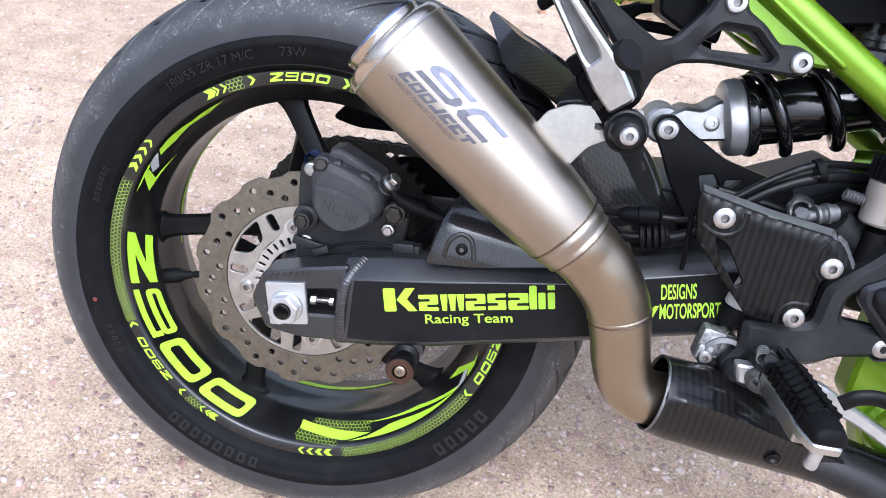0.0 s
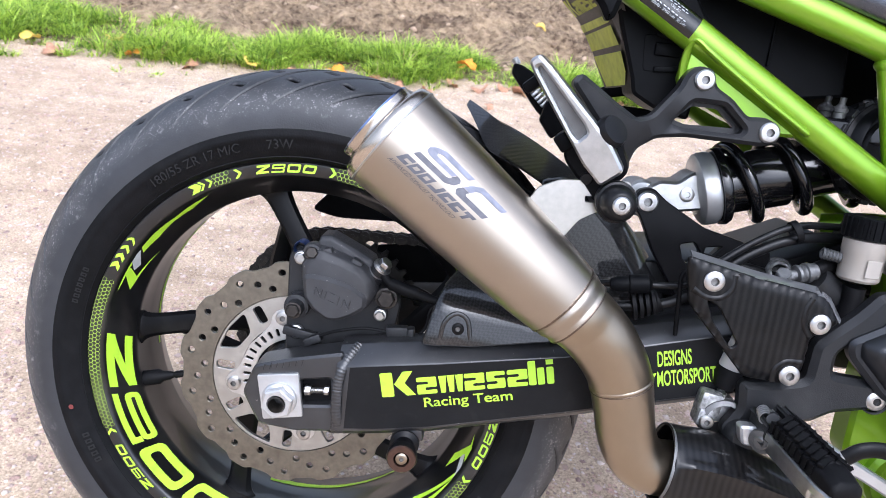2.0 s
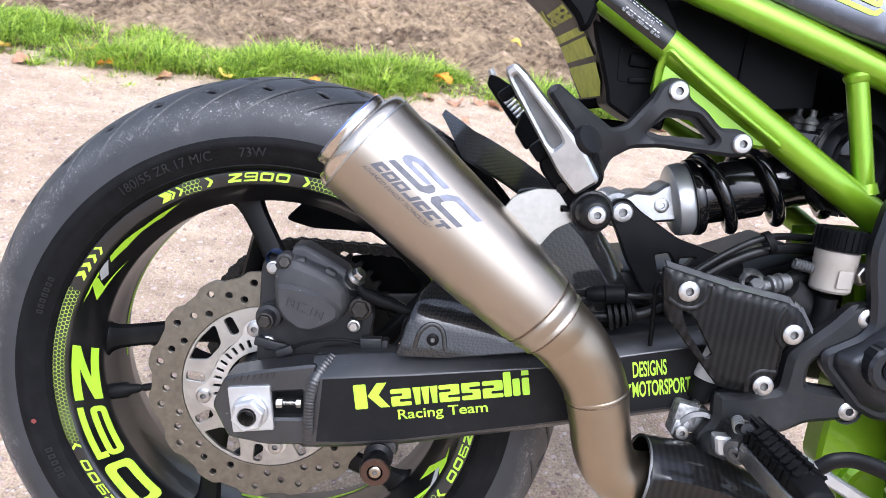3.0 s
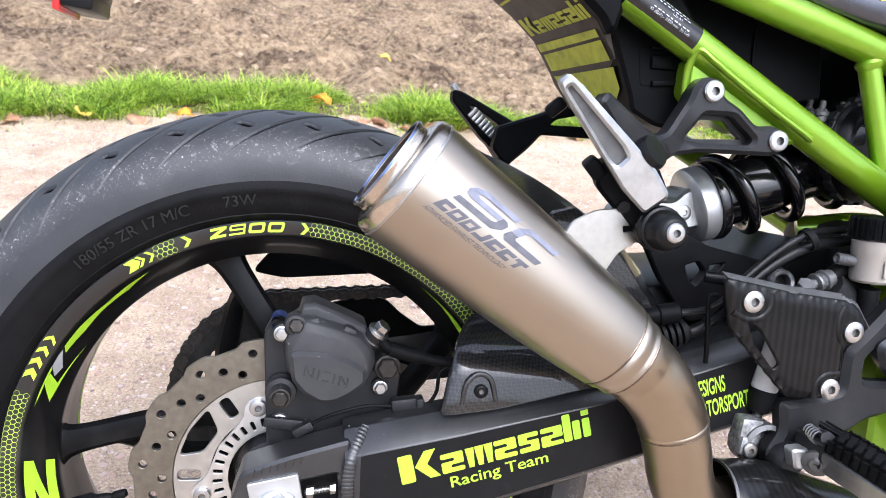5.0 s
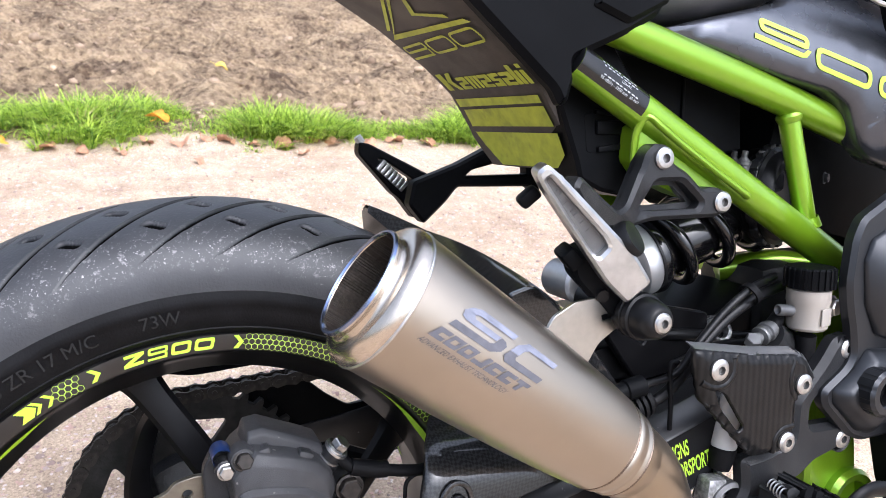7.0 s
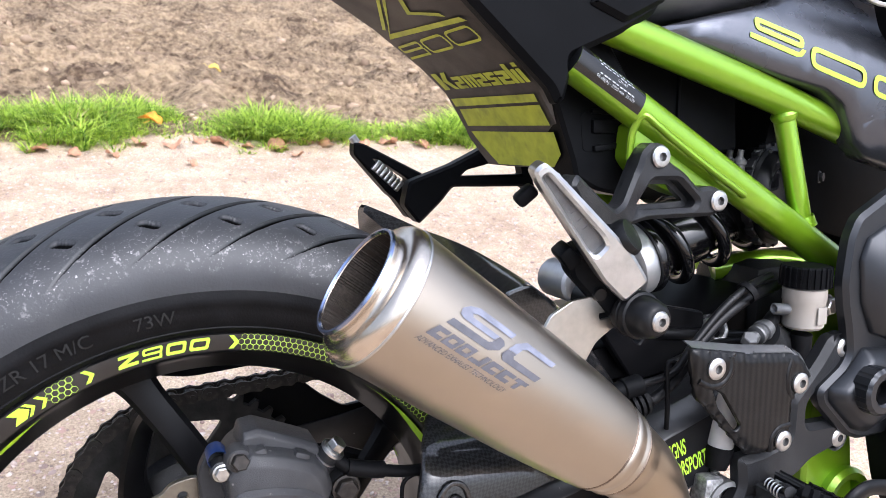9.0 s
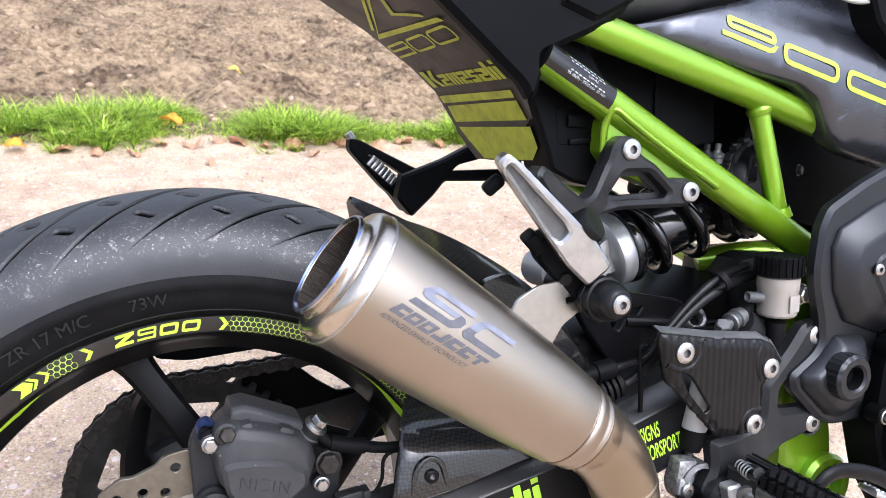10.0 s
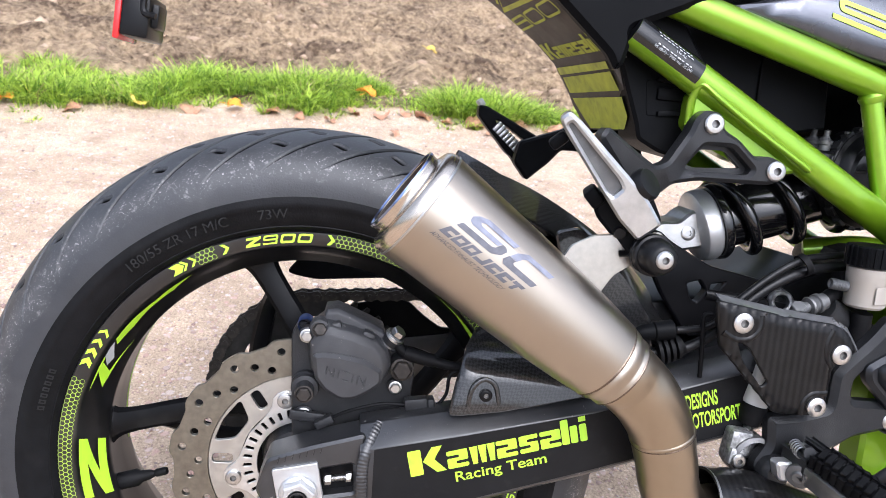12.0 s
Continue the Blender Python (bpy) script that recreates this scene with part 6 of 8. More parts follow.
    lathe(bm, [(0, 0.003), (0.0045, 0.0028), (0.0052, 0.0)], to((-0.002, -0.020), -0.004), nrm, 16)
    part("pin_end", bm, M_SATIN, hang)


def build_far_peg():
    """The peg and hanger on the far side, seen past the tail."""
    bm = bmesh.new()
    plate(bm, rounded([(0.200, 0.366), (0.212, 0.364), (0.285, 0.328), (0.292, 0.322), (0.268, 0.274), (0.248, 0.300), (0.240, 0.306), (0.199, 0.352)], 0.004), 0.186, 0.204, [rounded([(0.222, 0.347), (0.229, 0.346), (0.266, 0.322), (0.262, 0.313), (0.252, 0.313)], 0.003)[::-1]], 0.002)
    far = part("far_peg", bm, M_PLASTIC, bike, "black folded passenger peg with a bright tread")
    bm = bmesh.new()
    for k in range(7):
        block(bm, (0.0050, 0.018, 0.014), pose(0.2255 + 0.0046 * k, 0.191, 0.3390 - 0.0041 * k, 0, 42, 0), 0.0008)
    lathe(bm, [(0, -0.006), (0.005, -0.005), (0.005, 0.004), (0, 0.006)], (0.203, 0.195, 0.368), (0.6, 0, -0.8), 12)
    part("tread_insert", bm, M_ALU, far)
    bm = bmesh.new()
    plate(bm, rounded([(0.246, 0.322), (0.300, 0.341), (0.345, 0.362), (0.400, 0.356), (0.41, 0.30), (0.394, 0.313), (0.300, 0.315), (0.285, 0.298), (0.258, 0.274), (0.240, 0.296)], 0.004), 0.132, 0.150, [rounded([(0.310, 0.327), (0.318, 0.334), (0.352, 0.342), (0.39, 0.338), (0.392, 0.3275)], 0.003)[::-1]], 0.003)
    part("far_hanger", bm, M_PLASTIC, far)


def build_shock():
    a, d = Vector((0.3600, -0.052, 0.2385)), Vector((0.125, -0.005, 0.040)).normalized()
    bm = bmesh.new()
    P = lambda s: a + d * s
    up = Vector((0, 0, 1))
    plate(bm, rounded([(-0.028, -0.006), (-0.024, 0.014), (-0.008, 0.020), (0.010, 0.015), (0.022, 0.022), (0.043, 0.022), (0.043, -0.020), (0.012, -0.017), (-0.010, -0.016)], 0.004), -0.020, 0.020, (), 0.003, lambda p, h: tuple(a + d * p[0] + up * p[1] + Vector((0, h, 0))))
    shock = part("shock_absorber", bm, M_ALU, bike, "black sprung rear shock absorber with alloy clevis")
    bm = bmesh.new()
    lathe(bm, [(0.0, -0.064), (0.0165, -0.064), (0.0190, -0.061), (0.0190, -0.020), (0.0165, -0.018), (0, -0.018)], (0.338, 0, 0.2345), YAX, 32)
    part("lower_eye", bm, M_WHITEALU, shock, "dull alloy lower eye")
    bolt(P(0.021) + Vector((0, -0.0195, 0)), (0, -1, 0), 0.0075, shock, "clevis_pin", M_ALU, 0.25)
    bm = bmesh.new()
    lathe(bm, [(0.012, 0.032), (0.033, 0.034), (0.0368, 0.037), (0.0378, 0.041), (0.0378, 0.050), (0.036, 0.053), (0.012, 0.054)], a, d, 48)
    part("spring_seat", bm, M_WHITEALU, shock, "pale alloy spring seat")
    bm = bmesh.new()
    lathe(bm, [(0.012, 0.05), (0.0395, 0.054), (0.0405, 0.059), (0.0385, 0.063), (0.0300, 0.065), (0.0300, 0.088), (0.0310, 0.090), (0.0310, 0.122), (0.0275, 0.124), (0.0275, 0.150), (0.0270, 0.152), (0.0270, 0.20), (0, 0.20)], a, d, 48)
    part("body", bm, M_GLOSS, shock, "", 40)
    m = frame_at(a, d)
    pts = []
    for k in range(150):
        t = k / 149
        ang = 2 * math.pi * 3.2 * t + 0.6
        pts.append(m @ Vector((0.0385 * math.cos(ang), 0.0385 * math.sin(ang), 0.062 + 0.15 * t)))
    bm = bmesh.new()
    tube(bm, pts, 0.0064, 12, True, 1.0, 0)
    part("spring", bm, M_GLOSS, shock, "gloss black coil spring")
    # link arm
    bm = bmesh.new()
    holes = [rounded([(0.378, 0.196), (0.392, 0.200), (0.400, 0.190), (0.391, 0.176), (0.384, 0.180)], 0.003)[::-1], rounded([(0.404, 0.196), (0.420, 0.199), (0.404, 0.180)], 0.002)[::-1]]
    plate(bm, rounded([(0.323, 0.232), (0.328, 0.246), (0.342, 0.249), (0.356, 0.238), (0.400, 0.215), (0.470, 0.200), (0.470, 0.150), (0.385, 0.140), (0.352, 0.185), (0.335, 0.216)], 0.006), -0.0885, -0.078, holes, 0.0015)
    link = part("rocker", bm, M_BLACK, bike, "black machined suspension rocker plate")
    bm = bmesh.new()
    loft(bm, [[(x, -0.070, z0), (x, 0.10, z0), (x, 0.10, z1), (x, -0.070, z1)] for x, z0, z1 in ((0.330, 0.140, 0.168), (0.400, 0.135, 0.179), (0.475, 0.130, 0.182), (0.550, 0.120, 0.218))])
    soften(bm, 0.006)
    part("cross_link", bm, M_BLACK, link)
    bolt((0.3375, -0.0885, 0.2345), (0, -1, 0), 0.0108, link, "rocker_bolt", M_ZINC, 0.45)


def build_hugger():
    """Carbon hugger over the tyre's front upper part, pointed at its tail."""
    bm = bmesh.new()
    rows = []
    for i in range(44):
        f = i / 43
        deg = 64.5 - 58 * f
        ang = radians(deg)
        crest = 0.3448 + 0.0015 * max(0, 58 - deg) + 0.00010 * max(0, min(14, 46 - deg)) ** 1.5
        yr, w = 0.004 + 0.048 * min(1, f / 0.10), 0.008 + 0.094 * min(1, f / 0.16) ** 0.9
        ring = []
        for y, drop in ((-w, 0.028), (-0.5 * (w + yr), 0.011), (-yr, 0), (-0.5 * yr, 0.004), (0, 0.005), (0.5 * yr, 0.004), (yr, 0), (0.5 * (w + yr), 0.011), (w, 0.028)):
            r = crest - drop * min(1, 0.15 + f / 0.16)
            ring.append(Vector((r * math.cos(ang), y, r * math.sin(ang))))
        rows.append(ring)
    for t in (0, -0.0025):
        vs = [[bm.verts.new(p + Vector((p.x, 0, p.z)).normalized() * t) for p in ring] for ring in rows]
        for a, b in zip(vs, vs[1:]):
            for k in range(8):
                bm.faces.new((a[k], a[k + 1], b[k + 1], b[k]))
    hug = part("rear_hugger", bm, M_CARBON, bike, "glossy woven carbon rear hugger", 25)
    # side brace of the hugger running down to the arm
    bm = bmesh.new()
    plate(bm, rounded([(0.226, 0.246), (0.250, 0.252), (0.300, 0.205), (0.345, 0.145), (0.32, 0.13), (0.27, 0.16), (0.24, 0.20)], 0.006), -0.122, -0.117, (), 0.0015)
    part("brace", bm, M_CARBON, hug)
    # cover over the swingarm's top
    bm = bmesh.new()
    plate(bm, rounded([(0.133, 0.077), (0.140, 0.112), (0.148, 0.134), (0.160, 0.147), (0.182, 0.155), (0.205, 0.153), (0.300, 0.120), (0.300, 0.105), (0.24, 0.094), (0.18, 0.082)], 0.004), -0.156, -0.151, (), 0.0015)
    fine(bm, 0.008)
    for v in bm.verts:
        up = max(0.0, v.co.z - (0.112 - 0.05 * (v.co.x - 0.15)))
        edge = max(0.0, 0.152 - v.co.x + 0.25 * (v.co.z - 0.1))
        v.co.y += 0.16 * max(0.0, v.co.z - 0.09) + min(1.5 * up, 26 * up * up) + 14 * edge * edge
    cov = part("arm_cover", bm, M_CARBON, bike, "glossy carbon swingarm cover")
    bm = bmesh.new()
    tube(bm, [(0.150, -0.1555, 0.086), (0.153, -0.1556, 0.104), (0.163, -0.1545, 0.113), (0.174, -0.1548, 0.108), (0.179, -0.1558, 0.090)], 0.0022, 8, True, 0.7)
    part("pressed_edge", bm, M_CARBON, cov)
    bolt((0.166, -0.1552, 0.0985), (0, -1, 0), 0.0058, cov, "cover_bolt", M_BLACK, 0.4)


def build_heel_guard():
    bm = bmesh.new()
    hole = rounded([(0.378, 0.168), (0.390, 0.162), (0.412, 0.131), (0.407, 0.126), (0.386, 0.150)], 0.003)[::-1]
    outline = rounded([(0.356, 0.204), (0.420, 0.192), (0.476, 0.185), (0.484, 0.180), (0.4975, 0.161), (0.475, 0.144), (0.4745, 0.113), (0.464, 0.099), (0.424, 0.101), (0.364, 0.161), (0.3575, 0.186)], 0.004)
    edge = [Vector(a).lerp(Vector(b), f / 6) for a, b in zip(outline, outline[1:] + outline[:1]) for f in range(6)]
    plate(bm, outline, -0.1940, -0.1905, [hole], 0.0010)
    fine(bm, 0.004)
    for v in bm.verts:
        near = min((Vector((v.co.x, v.co.z)) - e).length for e in edge)
        v.co.y += 45 * max(0.0, 0.0095 - near) ** 2
    g = part("heel_guard", bm, M_CARBON_RIB, bike, "scratched glossy carbon heel guard")
    bm = bmesh.new()
    loft(bm, [[(x, -0.1912, z - 0.0012), (x, -0.1900, z + 0.0002), (x + 0.001, -0.177, z + 0.0042), (x + 0.001, -0.1755, z + 0.0034)] for x, z in ((0.3595, 0.2025), (0.420, 0.1915), (0.476, 0.1845))])
    loft(bm, [[(x - 0.001, -0.1912, z - 0.001), (x, -0.1900, z), (x + 0.003, -0.184, z + 0.0022), (x + 0.003, -0.1825, z + 0.0018)] for x, z in ((0.476, 0.1845), (0.4845, 0.1795), (0.4975, 0.1615))])
    part("folded_edge", bm, M_FOLD_SHEEN, g, "folded edge, pale with the sky's sheen in its colour")
    # pressed steps round the bolts' seats
    for step in ([(0.398, -0.1938, 0.192), (0.397, -0.1945, 0.180), (0.389, -0.1945, 0.171), (0.376, -0.1945, 0.170), (0.364, -0.1938, 0.176)], [(0.468, -0.1938, 0.181), (0.464, -0.1945, 0.170), (0.465, -0.1945, 0.156), (0.472, -0.1938, 0.146)], [(0.449, -0.1938, 0.101), (0.449, -0.1945, 0.113), (0.457, -0.1945, 0.121), (0.471, -0.1938, 0.122)]):
        bm = bmesh.new()
        tube(bm, [(x, y + 0.0018, z) for x, y, z in step], 0.0030, 10, True, 0.9)
        part("pressed_step", bm, M_CARBON_RIB, g)
    for x, z in ((0.380, 0.185), (0.478, 0.159), (0.462, 0.109)):
        bolt((x, -0.1940, z), (0, -1, 0), 0.0092, g, "guard_bolt", M_ALUBOLT, 0.4)
    # black bracket behind, with two frame bolts
    bm = bmesh.new()
    plate(bm, rounded([(0.562, 0.182), (0.552, 0.191), (0.534, 0.190), (0.519, 0.170), (0.487, 0.137), (0.486, 0.102), (0.455, 0.094), (0.428, 0.092), (0.432, 0.066), (0.420, 0.046), (0.427, 0.030), (0.448, 0.026), (0.463, 0.042), (0.480, 0.057), (0.499, 0.062), (0.516, 0.0735), (0.545, 0.080), (0.560, 0.086), (0.562, 0.098), (0.550, 0.108), (0.508, 0.110), (0.508, 0.131), (0.540, 0.157), (0.560, 0.170)], 0.006), -0.183, -0.168, (), 0.0055)
    br = part("footpeg_bracket", bm, M_CAST, bike, "black cast footpeg bracket")
    for x, z in ((0.5505, 0.0915), (0.5475, 0.1790)):
        bm = bmesh.new()
        lathe(bm, [(0.0118, -0.1795), (0.0135, -0.1815), (0.0135, -0.170)], (x, 0, z), YAX, 28)
        part("bolt_seat", bm, M_CAST, br)
        bolt((x, -0.181, z), (0, -1, 0), 0.0092, br, "bracket_bolt", M_ALUBOLT, 0.4)
    bm = bmesh.new()
    lathe(bm, [(0.0035, -0.192), (0.011, -0.192), (0.0145, -0.189), (0.016, -0.185), (0.016, -0.165)], (0.4385, 0, 0.042), YAX, 32)
    lathe(bm, [(0.004, -0.1925), (0.004, -0.170), (0, -0.170)], (0.4385, 0, 0.042), YAX, 12)
    part("pivot_boss", bm, M_CAST, br)
    bm = bmesh.new()
    lathe(bm, [(0.0175, -0.176), (0.0215, -0.174), (0.0215, -0.168), (0.0190, -0.166), (0.0215, -0.164), (0.0215, -0.150), (0.012, -0.148)], (0.423, 0, 0.048), YAX, 36)
    part("pedal_pivot", bm, M_GREYCAST, br, "grey pedal pivot rings")


def build_footpeg():
    base, tip = Vector((0.457, -0.218, 0.066)), Vector((0.468, -0.306, 0.0575))
    ax = (tip - base).normalized()
    up = Vector((0.05, -0.1, 1))
    up = (up - ax * up.dot(ax)).normalized()
    sd = up.cross(ax)
    L = (tip - base).length
    fr = Matrix((sd, ax, up)).transposed().to_4x4()
    at = lambda x, y, z: Matrix.Translation(base + sd * x + ax * y + up * z) @ fr
    to = lambda p, h: tuple(base + sd * p[0] + ax * p[1] + up * h)
    bm = bmesh.new()
    plate(bm, rounded([(-0.015, -0.004), (0.013, -0.004), (0.0165, L - 0.012), (0.012, L + 0.004), (-0.012, L + 0.004), (-0.0165, L - 0.012)], 0.005), -0.002, -0.009, (), 0.0015, to)
    plate(bm, rounded([(-0.011, -0.002), (0.009, -0.002), (0.011, L * 0.75), (-0.011, L * 0.75)], 0.003), -0.009, -0.021, (), 0.002, to)
    peg = part("rider_footpeg", bm, M_ALU, bike, "cast aluminium footpeg with a black ribbed rubber")
    bm = bmesh.new()
    loft(bm, [[to((-0.0135 * w, y), -0.002), to((-0.0135 * w, y), 0.008 * h), to((-0.007 * w, y), 0.014 * h), to((0.007 * w, y), 0.014 * h), to((0.0135 * w, y), 0.008 * h), to((0.0135 * w, y), -0.002)] for y, w, h in ((0, 0.8, 0.85), (0.004, 0.95, 1), (L * 0.5, 1.05, 1.05), (L - 0.012, 1.08, 1), (L, 0.98, 0.8), (L + 0.003, 0.8, 0.4))])
    soften(bm, 0.0015)
    rub = part("peg_rubber", bm, M_RUBBER, peg, "black ribbed peg rubber")
    bm = bmesh.new()
    for k in range(8):
        y = 0.006 + 0.0085 * k
        for sgn in (-1, 1):
            block(bm, (0.013, 0.0032, 0.0035), at(0.0072 * sgn, y + 0.003, 0.0145) @ pose(0, 0, 0, 0, 22 * sgn, 24 * sgn), 0.0008, 1)
            block(bm, (0.004, 0.003, 0.010), at(0.0142 * sgn, y, 0.005), 0.0008, 1)
    part("rib", bm, M_RUBBER, rub)
    bm = bmesh.new()
    o = base + ax * (L - 0.006) - up * 0.020
    lathe(bm, [(0, 0.010), (0.0046, 0.0095), (0.0054, 0.007), (0.0050, 0.0), (0.0048, -0.012)], o, -up, 14)
    part("feeler", bm, M_WHITEALU, peg, "pale feeler pin")
    bm = bmesh.new()
    tube(bm, [base + Vector((-0.012, -0.002, 0.010)), base + Vector((-0.006, 0.012, 0.006)), base + Vector((-0.010, 0.030, -0.004))], 0.0055, 10)
    block(bm, (0.008, 0.024, 0.018), at(-0.011, -0.014, -0.006), 0.003)
    block(bm, (0.007, 0.024, 0.022), at(0.010, -0.014, -0.002), 0.002)
    part("peg_clevis", bm, M_CAST, peg)
    bm = bmesh.new()
    block(bm, (0.0035, 0.022, 0.012), at(-0.003, -0.010, 0.002), 0.001)
    part("detent_plate", bm, M_ALU, peg, "bright detent plate")
    bm = bmesh.new()
    lathe(bm, [(0, 0.003), (0.005, 0.003), (0.0065, 0.001), (0.0110, 0.0), (0.0118, -0.003), (0.0100, -0.006)], base + sd * -0.014 + ax * -0.004 - up * 0.016, -sd * 0.6 + ax * 0.5 - up * 0.1, 24)
    part("pivot_washer", bm, M_GREYCAST, peg, "grey pivot washer")
    for k in range(5):
        bm = bmesh.new()
        c = base + Vector((-0.016 + 0.001 * k, 0.004 + 0.004 * k, 0.008))
        ring = [c + Vector((0.0052 * math.cos(2 * math.pi * i / 20), 0.0005 * i / 20, 0.0052 * math.sin(2 * math.pi * i / 20))) for i in range(21)]
        tube(bm, ring, 0.0008, 6, True, 1, 0)
        part("spring_coil", bm, M_ZINC, peg)
    # brake pedal
    bm = bmesh.new()
    plate(bm, rounded([(0.425, 0.060), (0.470, 0.062), (0.505, 0.054), (0.546, 0.034), (0.60, 0.008), (0.662, -0.022), (0.662, -0.034), (0.60, -0.006), (0.542, 0.023), (0.495, 0.040), (0.43, 0.042)], 0.004), -0.206, -0.194, (), 0.002)
    ped = part("brake_pedal", bm, M_WHITEALU, bike, "pale forged aluminium brake pedal")
    bm = bmesh.new()
    m = pose(0.606, -0.225, 0.022, 0, 28, -6)
    block(bm, (0.060, 0.022, 0.006), m, 0.002)
    for i in range(9):
        for j in range(3):
            bmesh.ops.create_cone(bm, cap_ends=True, segments=4, radius1=0.003, radius2=0.0006, depth=0.002, matrix=m @ Matrix.Translation((-0.026 + 0.0065 * i, -0.007 + 0.007 * j, 0.004)))
    part("pedal_pad", bm, M_ALU, ped, "knurled aluminium pedal pad")
    bm = bmesh.new()
    tube(bm, [(0.512, -0.222, 0.050), (0.524, -0.224, 0.060), (0.545, -0.224, 0.062), (0.581, -0.226, 0.052), (0.624, -0.228, 0.031), (0.70, -0.228, 0.0)], 0.0075, 12, True, 0.6)
    part("toe_loop", bm, M_BLACK, ped)


def build_master_cylinder():
    bm = bmesh.new()
    a, d = Vector((0.420, -0.160, 0.072)), Vector((0.18, 0, 0.95)).normalized()
    lathe(bm, [(0.004, 0.004), (0.0095, 0.006), (0.0115, 0.014), (0.0125, 0.020), (0.0120, 0.026)], a, d, 24)
    mc = part("master_cylinder", bm, M_RUBBER, bike, "rear brake master cylinder with white body")
    bm = bmesh.new()
    lathe(bm, [(0.0110, 0.026), (0.0118, 0.028), (0.0105, 0.050), (0.0095, 0.085), (0.0095, 0.11), (0, 0.11)], a, d, 24)
    part("cylinder_body", bm, M_WHITE, mc, "dusty white cylinder body")
    bm = bmesh.new()
    for k in range(7):
        lathe(bm, [(0.003, -0.020 + 0.0034 * k), (0.0042, -0.0183 + 0.0034 * k), (0.003, -0.0166 + 0.0034 * k)], a, d, 10)
    plate(bm, circle(0, 0, 0.0065, 6), -0.006, 0.0, (), 0.0006, lambda p, h: tuple(a + Vector((p[0], p[1], h))))
    part("push_rod", bm, M_ZINC, mc)
    bm = bmesh.new()
    block(bm, (0.022, 0.018, 0.024), pose(0.410, -0.163, 0.062, 0, 8, 0), 0.004)
    block(bm, (0.016, 0.022, 0.018), pose(0.406, -0.164, 0.050, 0, 8, 0), 0.004)
    ck = part("clevis", bm, M_GRIME, mc, "grimy zinc clevis")
    bolt((0.4065, -0.1755, 0.0475), (0, -1, 0), 0.0068, ck, "clevis_pin", M_ZINC, 0.5)
    bm = bmesh.new()
    tube(bm, [(0.407, -0.160, 0.048), (0.420, -0.158, 0.052), (0.440, -0.157, 0.050)], 0.010, 12, True, 0.5)
    part("pedal_arm", bm, M_WHITEALU, mc)
    # fluid reservoir
    bm = bmesh.new()
    c = (0.519, -0.160, 0.0)
    lathe(bm, [(0, 0.196), (0.0155, 0.196), (0.0178, 0.1985), (0.0184, 0.2215), (0.0190, 0.2225), (0.0190, 0.2335), (0.016, 0.235), (0, 0.235)], c, (0, 0, 1), 32)
    res = part("fluid_reservoir", bm, M_MILK, bike, "translucent white brake fluid reservoir with a black cap")
    bm = bmesh.new()
    tooth = []
    for k in range(24):
        a2 = 15 * k
        tooth += [polar(0.0212, a2 - 6), polar(0.0212, a2 - 2), polar(0.0225, a2 - 1), polar(0.0225, a2 + 4), polar(0.0212, a2 + 5)]
    plate(bm, [(c[0] + p[0], c[1] + p[1]) for p in tooth], 0.2545, 0.2355, (), 0.0015, lambda p, h: (p[0], p[1], h))
    part("cap", bm, M_PLASTIC, res, "ribbed black screw cap")
    bm = bmesh.new()
    block(bm, (0.014, 0.0012, 0.016), pose(0.521, -0.1783, 0.210, 0, 0, 8), 0.0004, 1)
    part("window", bm, M_MILK, res)
    bm = bmesh.new()
    tube(bm, [(0.519, -0.16, 0.19), (0.519, -0.158, 0.165), (0.512, -0.15, 0.13)], 0.0095, 12)
    part("hose", bm, M_RUBBER, res)
    bm = bmesh.new()
    for k in range(6):
        lathe(bm, [(0.004, 0.003 * k), (0.0055, 0.003 * k + 0.0015), (0.004, 0.003 * k + 0.003)], (0.501, -0.158, 0.214), (-1, 0, 0.15), 12)
    part("fitting", bm, M_GREYCAST, res)
    bolt((0.541, -0.166, 0.216), (0.2, -1, 0), 0.0085, res, "mount_bolt", M_ZINC, 0.7, True)


